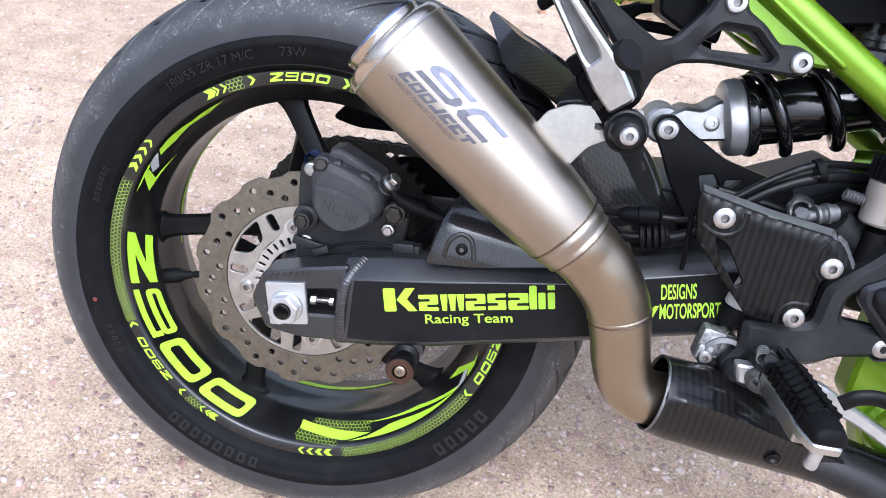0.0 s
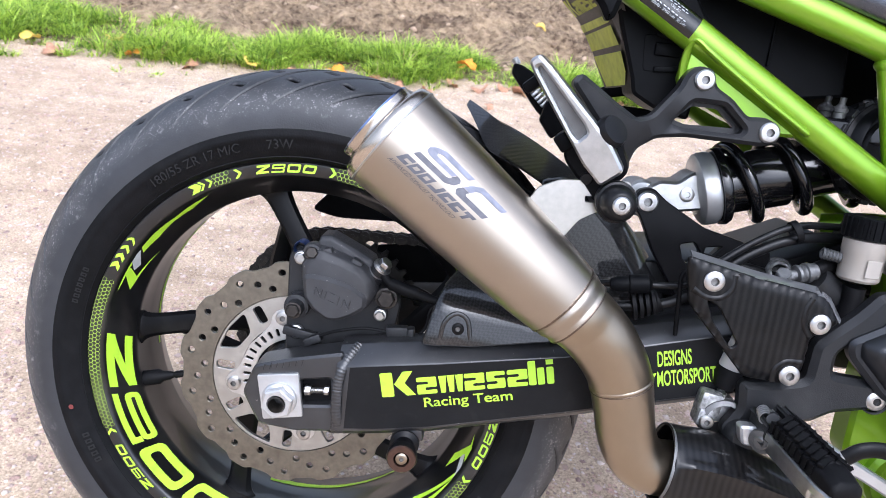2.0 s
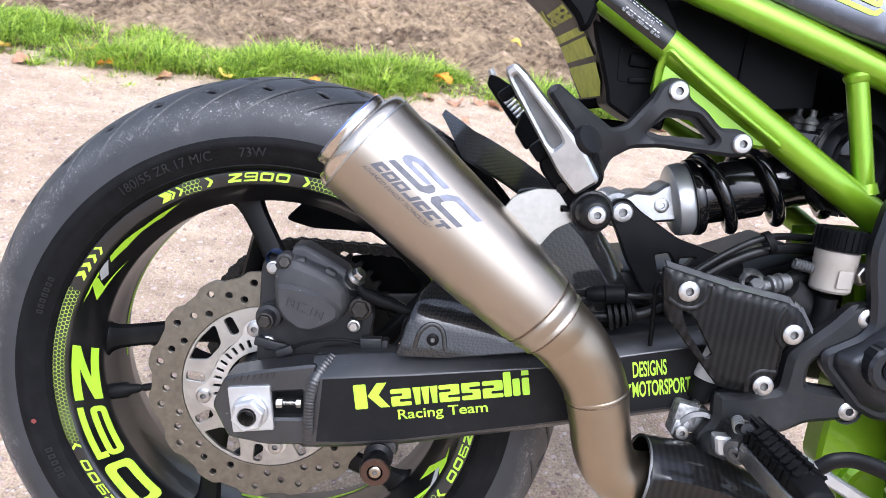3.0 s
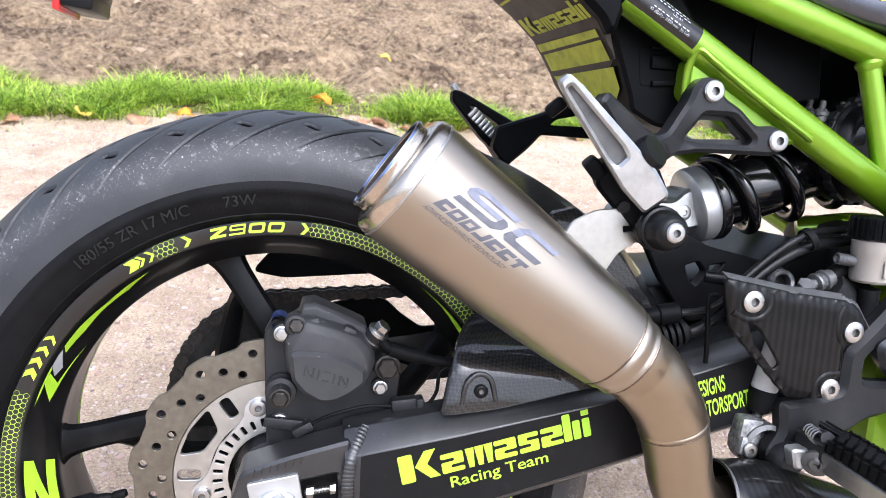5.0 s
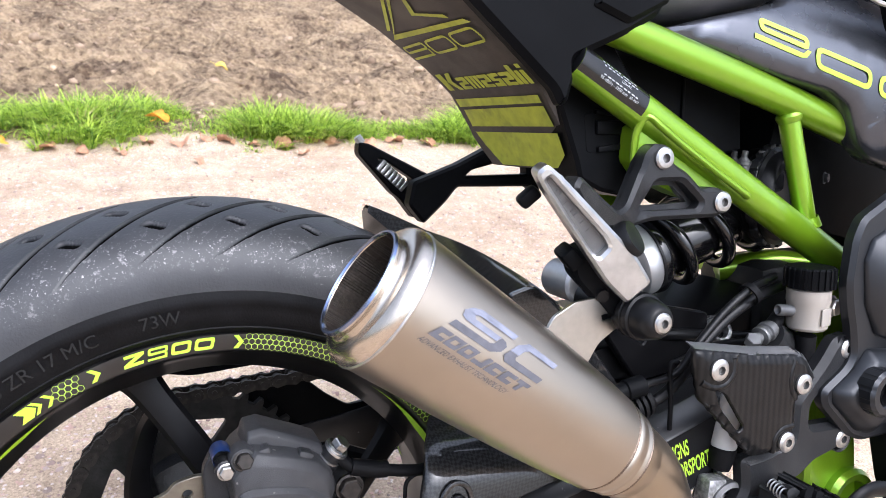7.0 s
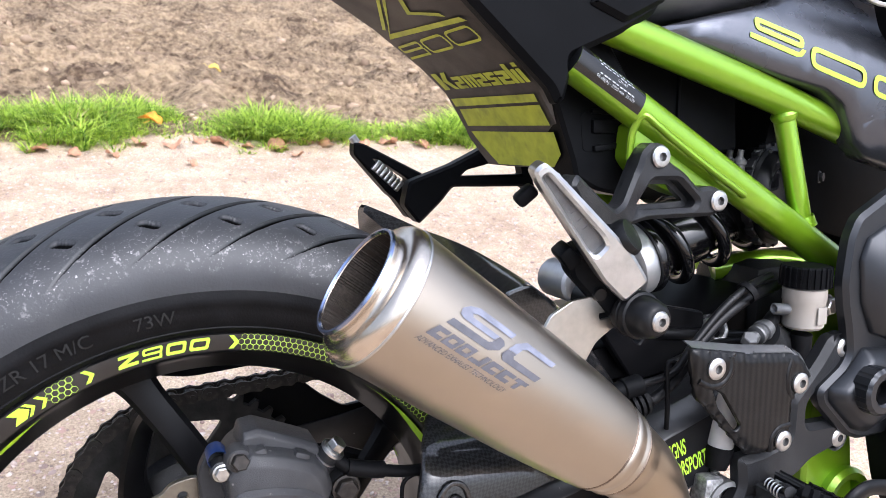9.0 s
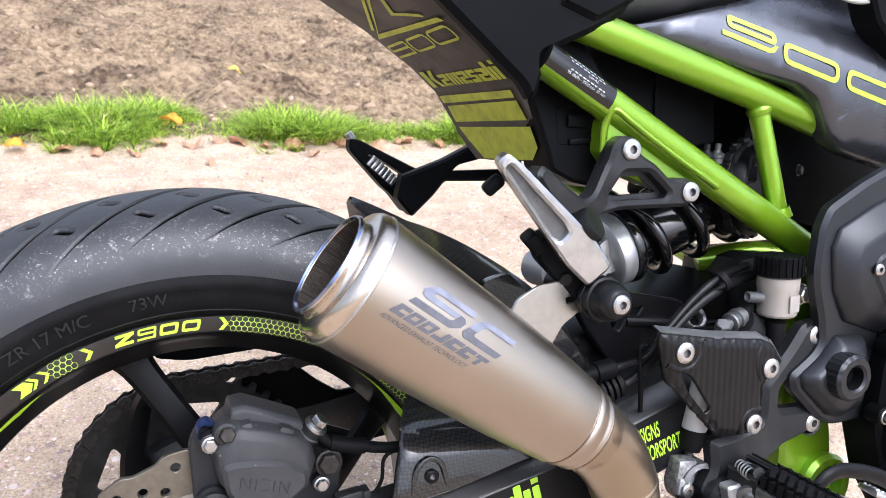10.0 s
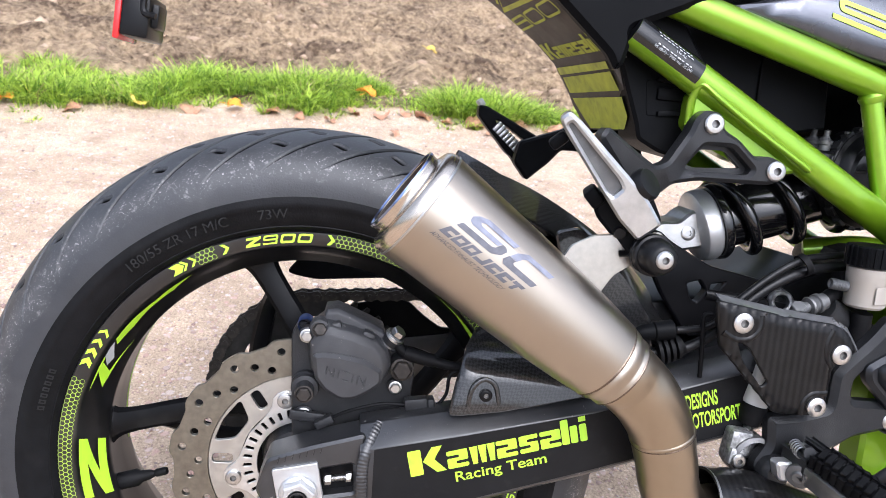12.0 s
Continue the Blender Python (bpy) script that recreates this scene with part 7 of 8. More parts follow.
def build_hoses():
    for name, pts, r, mat in (("coolant_hose", [(0.26, -0.12, 0.120), (0.310, -0.145, 0.138), (0.352, -0.150, 0.147), (0.378, -0.150, 0.162), (0.402, -0.148, 0.186), (0.432, -0.146, 0.209), (0.470, -0.142, 0.225), (0.53, -0.12, 0.228)], 0.0052, M_SATIN),
                              ("brake_line", [(0.29, -0.13, 0.155), (0.330, -0.152, 0.164), (0.372, -0.153, 0.170), (0.395, -0.153, 0.193), (0.428, -0.150, 0.219), (0.462, -0.146, 0.236), (0.52, -0.12, 0.238)], 0.0034, M_SATIN),
                              ("cable", [(0.37, -0.152, 0.120), (0.367, -0.155, 0.145), (0.364, -0.156, 0.178), (0.372, -0.155, 0.182)], 0.0022, M_RUBBER)):
        bm = bmesh.new()
        tube(bm, pts, r, 14)
        part(name, bm, mat, bike, "black rubber " + name.replace("_", " "))
    bm = bmesh.new()
    o, d = Vector((0.305, -0.155, 0.162)), Vector((1, -0.05, 0.15)).normalized()
    lathe(bm, [(0, -0.004), (0.005, -0.004), (0.0075, 0.002), (0.0075, 0.012), (0.009, 0.013), (0.009, 0.030), (0.006, 0.032), (0.003, 0.034)], o, d, 16)
    part("connector", bm, M_PLASTIC, bike, "black cable connector")
    bm = bmesh.new()
    for k in range(4):
        lathe(bm, [(0.007, 0.006 * k), (0.0145 - 0.001 * k, 0.001 + 0.006 * k), (0.0145 - 0.001 * k, 0.0042 + 0.006 * k), (0.007, 0.0055 + 0.006 * k)], (0.325, -0.148, 0.1425), (0.9, -0.1, 0.25), 24)
    part("grommet", bm, M_RUBBER, bike, "ribbed rubber grommet")
    for x, z in ((0.462, 0.231), (0.348, 0.148)):
        bm = bmesh.new()
        lathe(bm, [(0.0085, -0.003), (0.0105, -0.003), (0.0105, 0.003), (0.0085, 0.003)], (x, -0.146, z), (0.8, 0, 0.45), 16, True)
        part("cable_tie", bm, M_RUBBER, bike, "black cable tie")
    # ring nut on the casing behind, and the crimped brake union
    bm = bmesh.new()
    o, d = Vector((0.4767, -0.0992, 0.1833)), Vector((-0.25, -1, 0.30)).normalized()
    lathe(bm, [(0.0075, -0.012), (0.0075, 0.001), (0.0100, 0.002), (0.0120, 0.000), (0.0128, -0.004), (0.0128, -0.012), (0.0155, -0.013), (0.0155, -0.017), (0.010, -0.018)], o, d, 32)
    part("ring_nut", bm, M_GRIME, bike, "dull zinc ring nut with a dark bore")
    bm = bmesh.new()
    tube(bm, [o - d * 0.012, o - d * 0.06], 0.016, 20)
    part("nut_boss", bm, M_CAST, bike, "black cast boss")
    a, b = Vector((0.4560, -0.1575, 0.1900)), Vector((0.4900, -0.1500, 0.1990))
    d = (b - a).normalized()
    bm = bmesh.new()
    lathe(bm, [(0, -0.002), (0.0055, -0.002), (0.0062, 0.0), (0.0062, 0.006), (0.0050, 0.007), (0.0050, 0.010), (0.0085, 0.011), (0.0092, 0.013), (0.0085, 0.015), (0.0078, 0.016), (0.0078, 0.019), (0.0094, 0.020), (0.0094, 0.024), (0.0080, 0.025), (0.0080, 0.030), (0.0060, 0.032), (0, 0.032)], a, d, 24)
    union = part("brake_union", bm, M_GREYCAST, bike, "grimy crimped brake hose union")
    bm = bmesh.new()
    plate(bm, circle(0, 0, 0.0070, 6), 0.0070, -0.001, (), 0.0008, lambda p, h: tuple(frame_at(a - d * 0.002, (-0.2, -0.6, 0.8)) @ Vector((p[0], p[1], h))))
    part("union_bolt", bm, M_GREYCAST, union)
    bm = bmesh.new()
    tube(bm, [a + d * 0.028, b + Vector((0.006, 0.004, 0.004)), (0.520, -0.130, 0.200), (0.56, -0.11, 0.18)], 0.0068, 14)
    part("hose_end", bm, M_RUBBER, union)
    bm = bmesh.new()
    tube(bm, [(0.487, -0.146, 0.190), (0.510, -0.142, 0.177), (0.545, -0.135, 0.160)], 0.0150, 20)
    lathe(bm, [(0.0150, 0.0), (0.0172, 0.001), (0.0172, 0.006), (0.0150, 0.007)], (0.512, -0.1415, 0.176), (1, 0.1, -0.5), 24)
    part("switch_housing", bm, M_CAST, bike, "dark round switch housing")
    for pts in ([(0.40, -0.085, 0.185), (0.45, -0.09, 0.180), (0.50, -0.09, 0.172), (0.56, -0.09, 0.168)], [(0.415, -0.110, 0.160), (0.46, -0.112, 0.172), (0.51, -0.108, 0.168), (0.56, -0.1, 0.15)]):
        bm = bmesh.new()
        tube(bm, pts, 0.0060, 12)
        part("wiring_loom", bm, M_SATIN, bike, "taped black wiring loom")


def build_frame():
    for name, pts, r in (("lower_frame_tube", [(0.2745, -0.1300, 0.4295), (0.343, -0.1300, 0.3915), (0.44, -0.1295, 0.3365), (0.585, -0.1285, 0.2535), (0.66, -0.126, 0.211)], 0.0152),
                         ("upper_frame_tube", [(0.300, -0.122, 0.4640), (0.40, -0.123, 0.4365), (0.50, -0.1235, 0.4085), (0.60, -0.1235, 0.378), (0.64, -0.122, 0.364)], 0.0150),
                         ("frame_strut", [(0.5145, -0.1235, 0.405), (0.553, -0.1280, 0.272)], 0.0098)):
        bm = bmesh.new()
        tube(bm, pts, r, 24)
        t = part(name, bm, M_LIME, bike, "lime green painted steel tube")
        if name == "frame_strut":
            bm = bmesh.new()
            d = Vector((0.0385, -0.008, -0.133)).normalized()
            lathe(bm, [(0.0098, 0.021), (0.0116, 0.018), (0.0122, 0.015), (0.0098, 0.011)], (0.5145, -0.1235, 0.405), d, 24)
            part("weld_bead", bm, M_LIME, t)
            bm = bmesh.new()
            lathe(bm, [(0.0098, 0.114), (0.0106, 0.120), (0.0114, 0.124)], (0.5145, -0.1235, 0.405), d, 24)
            part("weld_bead", bm, M_LIME, t)
        if name == "lower_frame_tube":
            bm = bmesh.new()
            d = (Vector(pts[1]) - Vector(pts[0])).normalized()
            mt = frame_at(pts[0], d)
            inv = mt.inverted().to_3x3()
            q = inv @ Vector((-0.15, -1.0, 0.35))
            a0 = math.atan2(q.y, q.x)
            sg = 1 if (mt.to_3x3() @ Vector((-math.sin(a0), math.cos(a0), 0))).z > 0 else -1

            def on_tube(x, y, proud=0.0157):
                a1 = a0 + sg * y / 0.0157
                return mt @ Vector((proud * math.cos(a1), proud * math.sin(a1), x))
            sheet(bm, [(0.0, -0.0125), (0.0715, -0.0125), (0.0715, 0.030), (0.0, 0.030)])
            lay(bm, lambda x, y: on_tube(x, y, 0.01545), 0.004)
            st = part("type_label", bm, M_FOIL, t, "glossy black approval label with tiny white print")
            bm = bmesh.new()
            lathe(bm, [(0, -0.0016), (0.0135, -0.0014), (0.0150, -0.0004), (0.0150, 0.0002)], pts[0], d, 32)
            part("end_plug", bm, M_PLASTIC, t, "black plastic end plug")
            bm = words("95 dB(A) - 3950 min  35 kW", 0.0026, 0.020, -0.0072)
            join(bm, words("L3e-A2", 0.0026, 0.040, 0.0))
            for row, y in enumerate((-0.0036, 0.0036, 0.0064)):
                for k in range(9):
                    x = 0.022 + 0.0044 * k - 0.002 * row
                    sheet(bm, [(x, y), (x + 0.0024 + 0.0007 * (k % 2), y), (x + 0.0024 + 0.0007 * (k % 2), y + 0.0011), (x, y + 0.0011)])
            part("label_print", lay(bm, on_tube, 0.004), M_GREYDECAL, st, "tiny white print")
    # gusset between the tube and the hanger bolts
    bm = bmesh.new()
    plate(bm, rounded([(0.338, 0.380), (0.352, 0.384), (0.405, 0.350), (0.458, 0.320), (0.446, 0.314), (0.415, 0.314), (0.385, 0.322), (0.350, 0.336), (0.336, 0.352)], 0.004), -0.1335, -0.112, (), 0.003)
    gs = part("gusset", bm, M_LIME, bike, "lime green welded frame gusset")
    bm = bmesh.new()
    tube(bm, [(0.337, -0.1300, 0.352), (0.336, -0.1340, 0.374), (0.340, -0.1420, 0.3870), (0.352, -0.1450, 0.3795), (0.3704, -0.1450, 0.3677), (0.4087, -0.1450, 0.3445), (0.448, -0.1448, 0.3220), (0.452, -0.1430, 0.3190)], 0.0034, 10, True, 0.9)
    part("flange", bm, M_LIME, gs)
    # lower frame plate with the pivot ring
    bm = bmesh.new()
    plate(bm, rounded([(0.540, 0.235), (0.60, 0.235), (0.605, 0.15), (0.625, 0.06), (0.64, -0.05), (0.60, -0.06), (0.575, 0.0), (0.556, 0.022), (0.556, 0.10), (0.562, 0.17)], 0.008), -0.145, -0.115, (), 0.004)
    low = part("pivot_plate", bm, M_LIME, bike, "lime green lower frame plate")
    bm = bmesh.new()
    lathe(bm, [(0.022, -0.155), (0.030, -0.157), (0.034, -0.152), (0.034, -0.14)], (0.612, 0, 0.002), YAX, 36)
    lathe(bm, [(0.022, -0.155), (0.021, -0.12)], (0.612, 0, 0.002), YAX, 36)
    part("pivot_ring", bm, M_LIME, low)
    bm = bmesh.new()
    lathe(bm, [(0.0, -0.14), (0.014, -0.142), (0.018, -0.136), (0.021, -0.13)], (0.612, 0, 0.002), YAX, 24)
    part("pivot_cap", bm, M_ALU, low)
    # cross members further in
    bm = bmesh.new()
    tube(bm, [(0.545, -0.02, 0.226), (0.60, -0.05, 0.236), (0.66, -0.09, 0.225)], 0.013, 16)
    part("cross_tube", bm, M_LIME, bike, "lime green inner cross tube")
    bm = bmesh.new()
    tube(bm, [(0.360, 0.1225, 0.377), (0.44, 0.1225, 0.332), (0.66, 0.12, 0.208)], 0.015, 16)
    part("far_lower_tube", bm, M_LIME, bike, "lime green frame tube of the far side")
    bm = bmesh.new()
    tube(bm, [(0.315, 0.112, 0.459), (0.50, 0.1125, 0.4085), (0.70, 0.11, 0.34)], 0.015, 16)
    part("far_upper_tube", bm, M_LIME, bike, "lime green frame tube of the far side")


TAIL = [(-0.10, 0.615), (0.0, 0.572), (0.08, 0.532), (0.13, 0.505), (0.185, 0.473), (0.235, 0.438), (0.262, 0.414), (0.284, 0.380), (0.300, 0.343)]


def tail_at(s):
    """Place and slope along the undertail's middle line, s from 0 to 1."""
    n = len(TAIL) - 1
    k = min(n - 1, int(s * n))
    f = s * n - k
    a, b = Vector(TAIL[k]), Vector(TAIL[k + 1])
    return a + (b - a) * f, (b - a).normalized()


def build_tail():
    bm = bmesh.new()
    rows = []
    for i in range(33):
        s = i / 32
        p, d = tail_at(s)
        nrm = Vector((-d.y, d.x)) * -1
        w = 0.088 if s < 0.9 else 0.088 - 0.25 * (s - 0.9)
        row = []
        for u, dip in ((-1, 0.013), (-0.93, 0.001), (-0.5, 0), (0, -0.001), (0.5, 0), (0.93, 0.001), (1, 0.010)):
            q = p - nrm * dip
            row.append(bm.verts.new((q.x, w * u - 0.010 - (0.008 if u < -0.6 else 0) - (0.026 * max(0.0, min(1.0, (0.80 - s) / 0.1)) if u < -0.95 else 0), q.y)))
        rows.append(row)
    for a, b in zip(rows, rows[1:]):
        for k in range(6):
            bm.faces.new((a[k], a[k + 1], b[k + 1], b[k]))
    back = [bm.verts.new((v.co.x + 0.012, v.co.y, v.co.z + 0.006)) for v in rows[-1]]
    for k in range(6):
        bm.faces.new((rows[-1][k], rows[-1][k + 1], back[k + 1], back[k]))
    bmesh.ops.recalc_face_normals(bm, faces=bm.faces[:])
    tail = part("undertail", bm, M_DUSTY, bike, "dusty dark undertail panel with worn lime stickers")

    length = sum((Vector(b) - Vector(a)).length for a, b in zip(TAIL, TAIL[1:]))
    cum = [0.0]
    for a, b in zip(TAIL, TAIL[1:]):
        cum.append(cum[-1] + (Vector(b) - Vector(a)).length)

    def on_tail(x, y):
        """x across the panel (towards the right side of the bike), y up along it from its foot."""
        l = max(0.001, min(length - 0.0005, length - y))
        for k in range(len(TAIL) - 1):
            if l <= cum[k + 1]:
                break
        f = (l - cum[k]) / (cum[k + 1] - cum[k])
        a, b = Vector(TAIL[k]), Vector(TAIL[k + 1])
        p, d = a + (b - a) * f, (b - a).normalized()
        return (p.x + d.y * 0.0016, -x, p.y - d.x * 0.0016)
    for pts in ([(-0.022, 0.002), (0.078, 0.002), (0.0955, 0.0146), (0.0955, 0.0345), (-0.055, 0.0375), (-0.045, 0.024)],
                [(-0.0565, 0.0440), (0.0940, 0.0410), (0.0940, 0.0610), (-0.0545, 0.0635)], [(-0.0600, 0.0670), (0.0940, 0.0640), (0.0940, 0.0715), (-0.0610, 0.0760)]):
        bm = bmesh.new()
        sheet(bm, pts)
        part("lime_bar", lay(bm, on_tail, 0.008), M_OLD_LIME, tail, "worn lime bar sticker")
    bm = word_mark(0.158, 0.0225)
    for v in bm.verts:
        v.co.x, v.co.y = v.co.x - 0.058, v.co.y + 0.0875 - 0.03 * v.co.x
    part("word_mark", lay(bm, on_tail, 0.008), M_OLD_LIME, tail, "worn lime word-mark in plain shapes")
    bm = bmesh.new()
    for k in range(3):
        x = -0.060 + 0.052 * k
        ring_shape(bm, x, x + 0.048, 0.133 if k else 0.142, 0.1525, 0.0030, 0.0, 0.0085)
    sheet(bm, [(-0.060, 0.133), (-0.012, 0.133), (-0.012, 0.1425), (-0.015, 0.1425), (-0.015, 0.136), (-0.060, 0.136)])
    sheet(bm, [(-0.048, 0.176), (-0.043, 0.174), (0.030, 0.213), (0.024, 0.214)])
    sheet(bm, [(-0.056, 0.163), (0.098, 0.1555), (0.092, 0.1610), (-0.044, 0.1685), (0.044, 0.213), (0.037, 0.214)])
    sheet(bm, [(0.025, 0.1805), (0.075, 0.1655), (0.072, 0.1705), (0.034, 0.1815), (0.056, 0.206), (0.049, 0.206)])
    part("line_mark", lay(bm, on_tail, 0.008), M_OLD_LIME, tail, "worn lime outline mark")
    # side cover of the tail
    bm = bmesh.new()
    plate(bm, rounded([(-0.08, 0.660), (0.10, 0.540), (0.183, 0.466), (0.217, 0.437), (0.252, 0.407), (0.260, 0.394), (0.267, 0.398), (0.272, 0.417), (0.271, 0.430), (0.316, 0.449), (0.330, 0.456), (0.350, 0.467), (0.360, 0.482), (0.350, 0.505), (0.25, 0.58), (0.05, 0.67)], 0.004), -0.1410, -0.129, (), 0.005)
    cov = part("tail_cover", bm, M_PLASTIC, bike, "matt black plastic tail cover")
    bm = bmesh.new()
    plate(bm, rounded([(0.285, 0.470), (0.318, 0.4585), (0.326, 0.462), (0.357, 0.477), (0.36, 0.50), (0.30, 0.50)], 0.003), -0.1460, -0.135, (), 0.004)
    part("grip_panel", bm, M_PLASTIC, cov)
    bm = bmesh.new()
    plate(bm, rounded([(0.262, 0.440), (0.274, 0.409), (0.283, 0.385), (0.297, 0.349), (0.300, 0.336), (0.322, 0.325), (0.356, 0.318), (0.365, 0.40), (0.33, 0.45), (0.29, 0.46)], 0.004), -0.1085, -0.06, (), 0.003)
    inn = part("inner_fender", bm, M_PLASTIC, bike, "black plastic inner fender")
    bm = bmesh.new()
    plate(bm, rounded([(0.300, 0.392), (0.346, 0.396), (0.349, 0.360), (0.304, 0.356)], 0.006), -0.109, -0.100, (), 0.002)
    block(bm, (0.026, 0.006, 0.012), pose(0.326, -0.110, 0.379, 0, 0, 0), 0.002)
    block(bm, (0.030, 0.006, 0.005), pose(0.330, -0.110, 0.362, 0, -6, 0), 0.001)
    block(bm, (0.024, 0.005, 0.004), pose(0.324, -0.110, 0.391, 0, 4, 0), 0.001)
    part("buckle", bm, M_PLASTIC, inn, "black plastic buckle")
    # plate holder with its reflector, hanging behind the wheel
    bm = bmesh.new()
    tube(bm, [(-0.10, 0.0, 0.62), (-0.135, -0.01, 0.50), (-0.152, -0.02, 0.445)], 0.010, 10, True, 0.5)
    block(bm, (0.006, 0.16, 0.11), pose(-0.173, 0.02, 0.492, 0, 22, 0), 0.002)
    ph = part("plate_holder", bm, M_PLASTIC, bike, "black plastic plate holder")
    bm = bmesh.new()
    block(bm, (0.004, 0.17, 0.11), pose(-0.181, 0.02, 0.488, 0, 22, 0), 0.0015)
    part("plate_back", bm, M_GREYCAST, ph, "dirty grey rear of the plate")
    bm = bmesh.new()
    block(bm, (0.026, 0.06, 0.040), pose(-0.170, -0.005, 0.4165, 0, 6, 0), 0.003)
    block(bm, (0.014, 0.03, 0.022), pose(-0.158, -0.01, 0.418, 0, 6, 0), 0.002)
    tube(bm, [(-0.156, -0.036, 0.452), (-0.160, -0.037, 0.438), (-0.161, -0.038, 0.420), (-0.150, -0.04, 0.416)], 0.003, 8)
    part("reflector_mount", bm, M_SATIN, ph, "black reflector mount with a wire")
    bm = bmesh.new()
    block(bm, (0.006, 0.062, 0.042), pose(-0.1855, -0.005, 0.4150, 0, 6, 0), 0.002)
    part("reflector", bm, M_REFLECT, ph, "red reflector edge")


def panel_y(x):
    return -0.136 - 0.182 * (x - 0.47)


def panel_round(x, z):
    """How far the side panel falls back from its boldest line, above and below it."""
    d = z - (0.452 - 0.22 * (x - 0.45))
    return 7.0 * d * d if d > 0 else 3.0 * d * d


def build_panels():
    bm = bmesh.new()
    plate(bm, rounded([(0.360, 0.458), (0.420, 0.473), (0.501, 0.491), (0.540, 0.520), (0.60, 0.56), (0.72, 0.56), (0.74, 0.44), (0.720, 0.318), (0.660, 0.334), (0.606, 0.350), (0.590, 0.362), (0.580, 0.378), (0.568, 0.398), (0.547, 0.412), (0.500, 0.4225), (0.430, 0.443)], 0.006), 0.0, 0.02, (), 0.0045)
    fine(bm, 0.02)
    for v in bm.verts:
        v.co.y = panel_y(v.co.x) + v.co.y + panel_round(v.co.x, v.co.z)
    pan = part("side_panel", bm, M_GREY, bike, "satin dark grey side panel with lime outlined number", 50)
    up = Vector((0.100, -0.033)).normalized()
    sd = Vector((-up.y, up.x))

    def on_panel(x0, z0):
        def to(x, y):
            px, pz = x0 + up.x * x + sd.x * y, z0 + up.y * x + sd.y * y
            return (px, panel_y(px) + panel_round(px, pz) - 0.0007, pz)
        return to
    bm = bmesh.new()
    t = 0.0044
    ring_shape(bm, 0.002, 0.050, 0.0085, 0.0200, t, -0.25, 0.006)
    sheet(bm, [(-0.003, 0.0), (0.042, 0.0), (0.0475, 0.002), (0.050, 0.0085), (0.046, 0.0085), (0.0435, 0.0045), (0.041, t), (-0.004, t)])
    for v in bm.verts:
        v.co.x = 0.002 + v.co.x * 1.10
    part("number", lay(bm, on_panel(0.4610, 0.4560), 0.006), M_DECAL, pan, "lime outlined number nine")
    for x0, z0 in ((0.5225, 0.4325), (0.5915, 0.4090)):
        bm = bmesh.new()
        ring_shape(bm, 0.0, 0.064, 0.0, 0.0190, t, -0.3, 0.0090)
        part("number", lay(bm, on_panel(x0, z0), 0.006), M_DECAL, pan, "lime outlined number nought")
    # front cowl behind the panel's seam
    bm = bmesh.new()
    plate(bm, rounded([(0.590, 0.500), (0.604, 0.470), (0.640, 0.436), (0.690, 0.400), (0.76, 0.38), (0.78, 0.55), (0.62, 0.57)], 0.004), -0.178, -0.15, (), 0.003)
    part("tank_cowl", bm, M_PLASTIC, bike, "black plastic tank cowl")
    bm = bmesh.new()
    tube(bm, [(0.545, -0.160, 0.505), (0.572, -0.166, 0.489), (0.600, -0.172, 0.488), (0.640, -0.176, 0.505)], 0.0022, 8)
    part("bright_trim", bm, M_ALU, bike, "thin bright trim edge")
    # seat
    bm = bmesh.new()
    secs = []
    for x, z, w, h in ((0.335, 0.470, 0.105, 0.06), (0.37, 0.462, 0.120, 0.07), (0.42, 0.468, 0.128, 0.07), (0.50, 0.487, 0.128, 0.07), (0.60, 0.515, 0.12, 0.07)):
        secs.append([(x, w * math.copysign(abs(math.cos(a)) ** 0.6, math.cos(a)), z + h * 0.5 + h * 0.5 * math.copysign(abs(math.sin(a)) ** 0.6, math.sin(a))) for a in [2 * math.pi * k / 24 for k in range(24)]])
    loft(bm, secs)
    part("seat", bm, M_SEAT, bike, "black leatherette seat", 60)
    # dark boxes behind the tubes: battery box, air box, shock tower
    bm = bmesh.new()
    plate(bm, rounded([(0.325, 0.470), (0.50, 0.440), (0.507, 0.358), (0.43, 0.345), (0.34, 0.372)], 0.004), -0.083, 0.10, (), 0.003)
    bx = part("battery_box", bm, M_PLASTIC, bike, "black plastic battery box")
    bm = bmesh.new()
    block(bm, (0.003, 0.004, 0.055), pose(0.428, -0.084, 0.405, 0, 0, 0), 0.001)
    part("rib", bm, M_PLASTIC, bx)
    bm = bmesh.new()
    block(bm, (0.26, 0.18, 0.20), pose(0.68, 0.01, 0.36, 0, 14, 0), 0.01)
    part("air_box", bm, M_PLASTIC, bike, "shadowed black air box")
    # unseen far side cover and tank, added to keep light out behind the frame
    bm = bmesh.new()
    plate(bm, rounded([(0.345, 0.455), (0.50, 0.491), (0.60, 0.56), (0.86, 0.60), (0.86, 0.30), (0.72, 0.27), (0.606, 0.30), (0.53, 0.36), (0.43, 0.41)], 0.006), 0.128, 0.142, (), 0.004)
    part("far_panel_blocker", bm, M_GREY, bike, "unseen dark grey far side panel, added to block light")
    bm = bmesh.new()
    loft(bm, [[(x, w * math.copysign(abs(math.cos(q)) ** 0.7, math.cos(q)), z + h * math.sin(q)) for q in [2 * math.pi * k / 20 for k in range(20)]] for x, z, w, h in ((0.60, 0.575, 0.10, 0.045), (0.66, 0.60, 0.13, 0.08), (0.78, 0.63, 0.15, 0.11), (0.90, 0.64, 0.14, 0.10))])
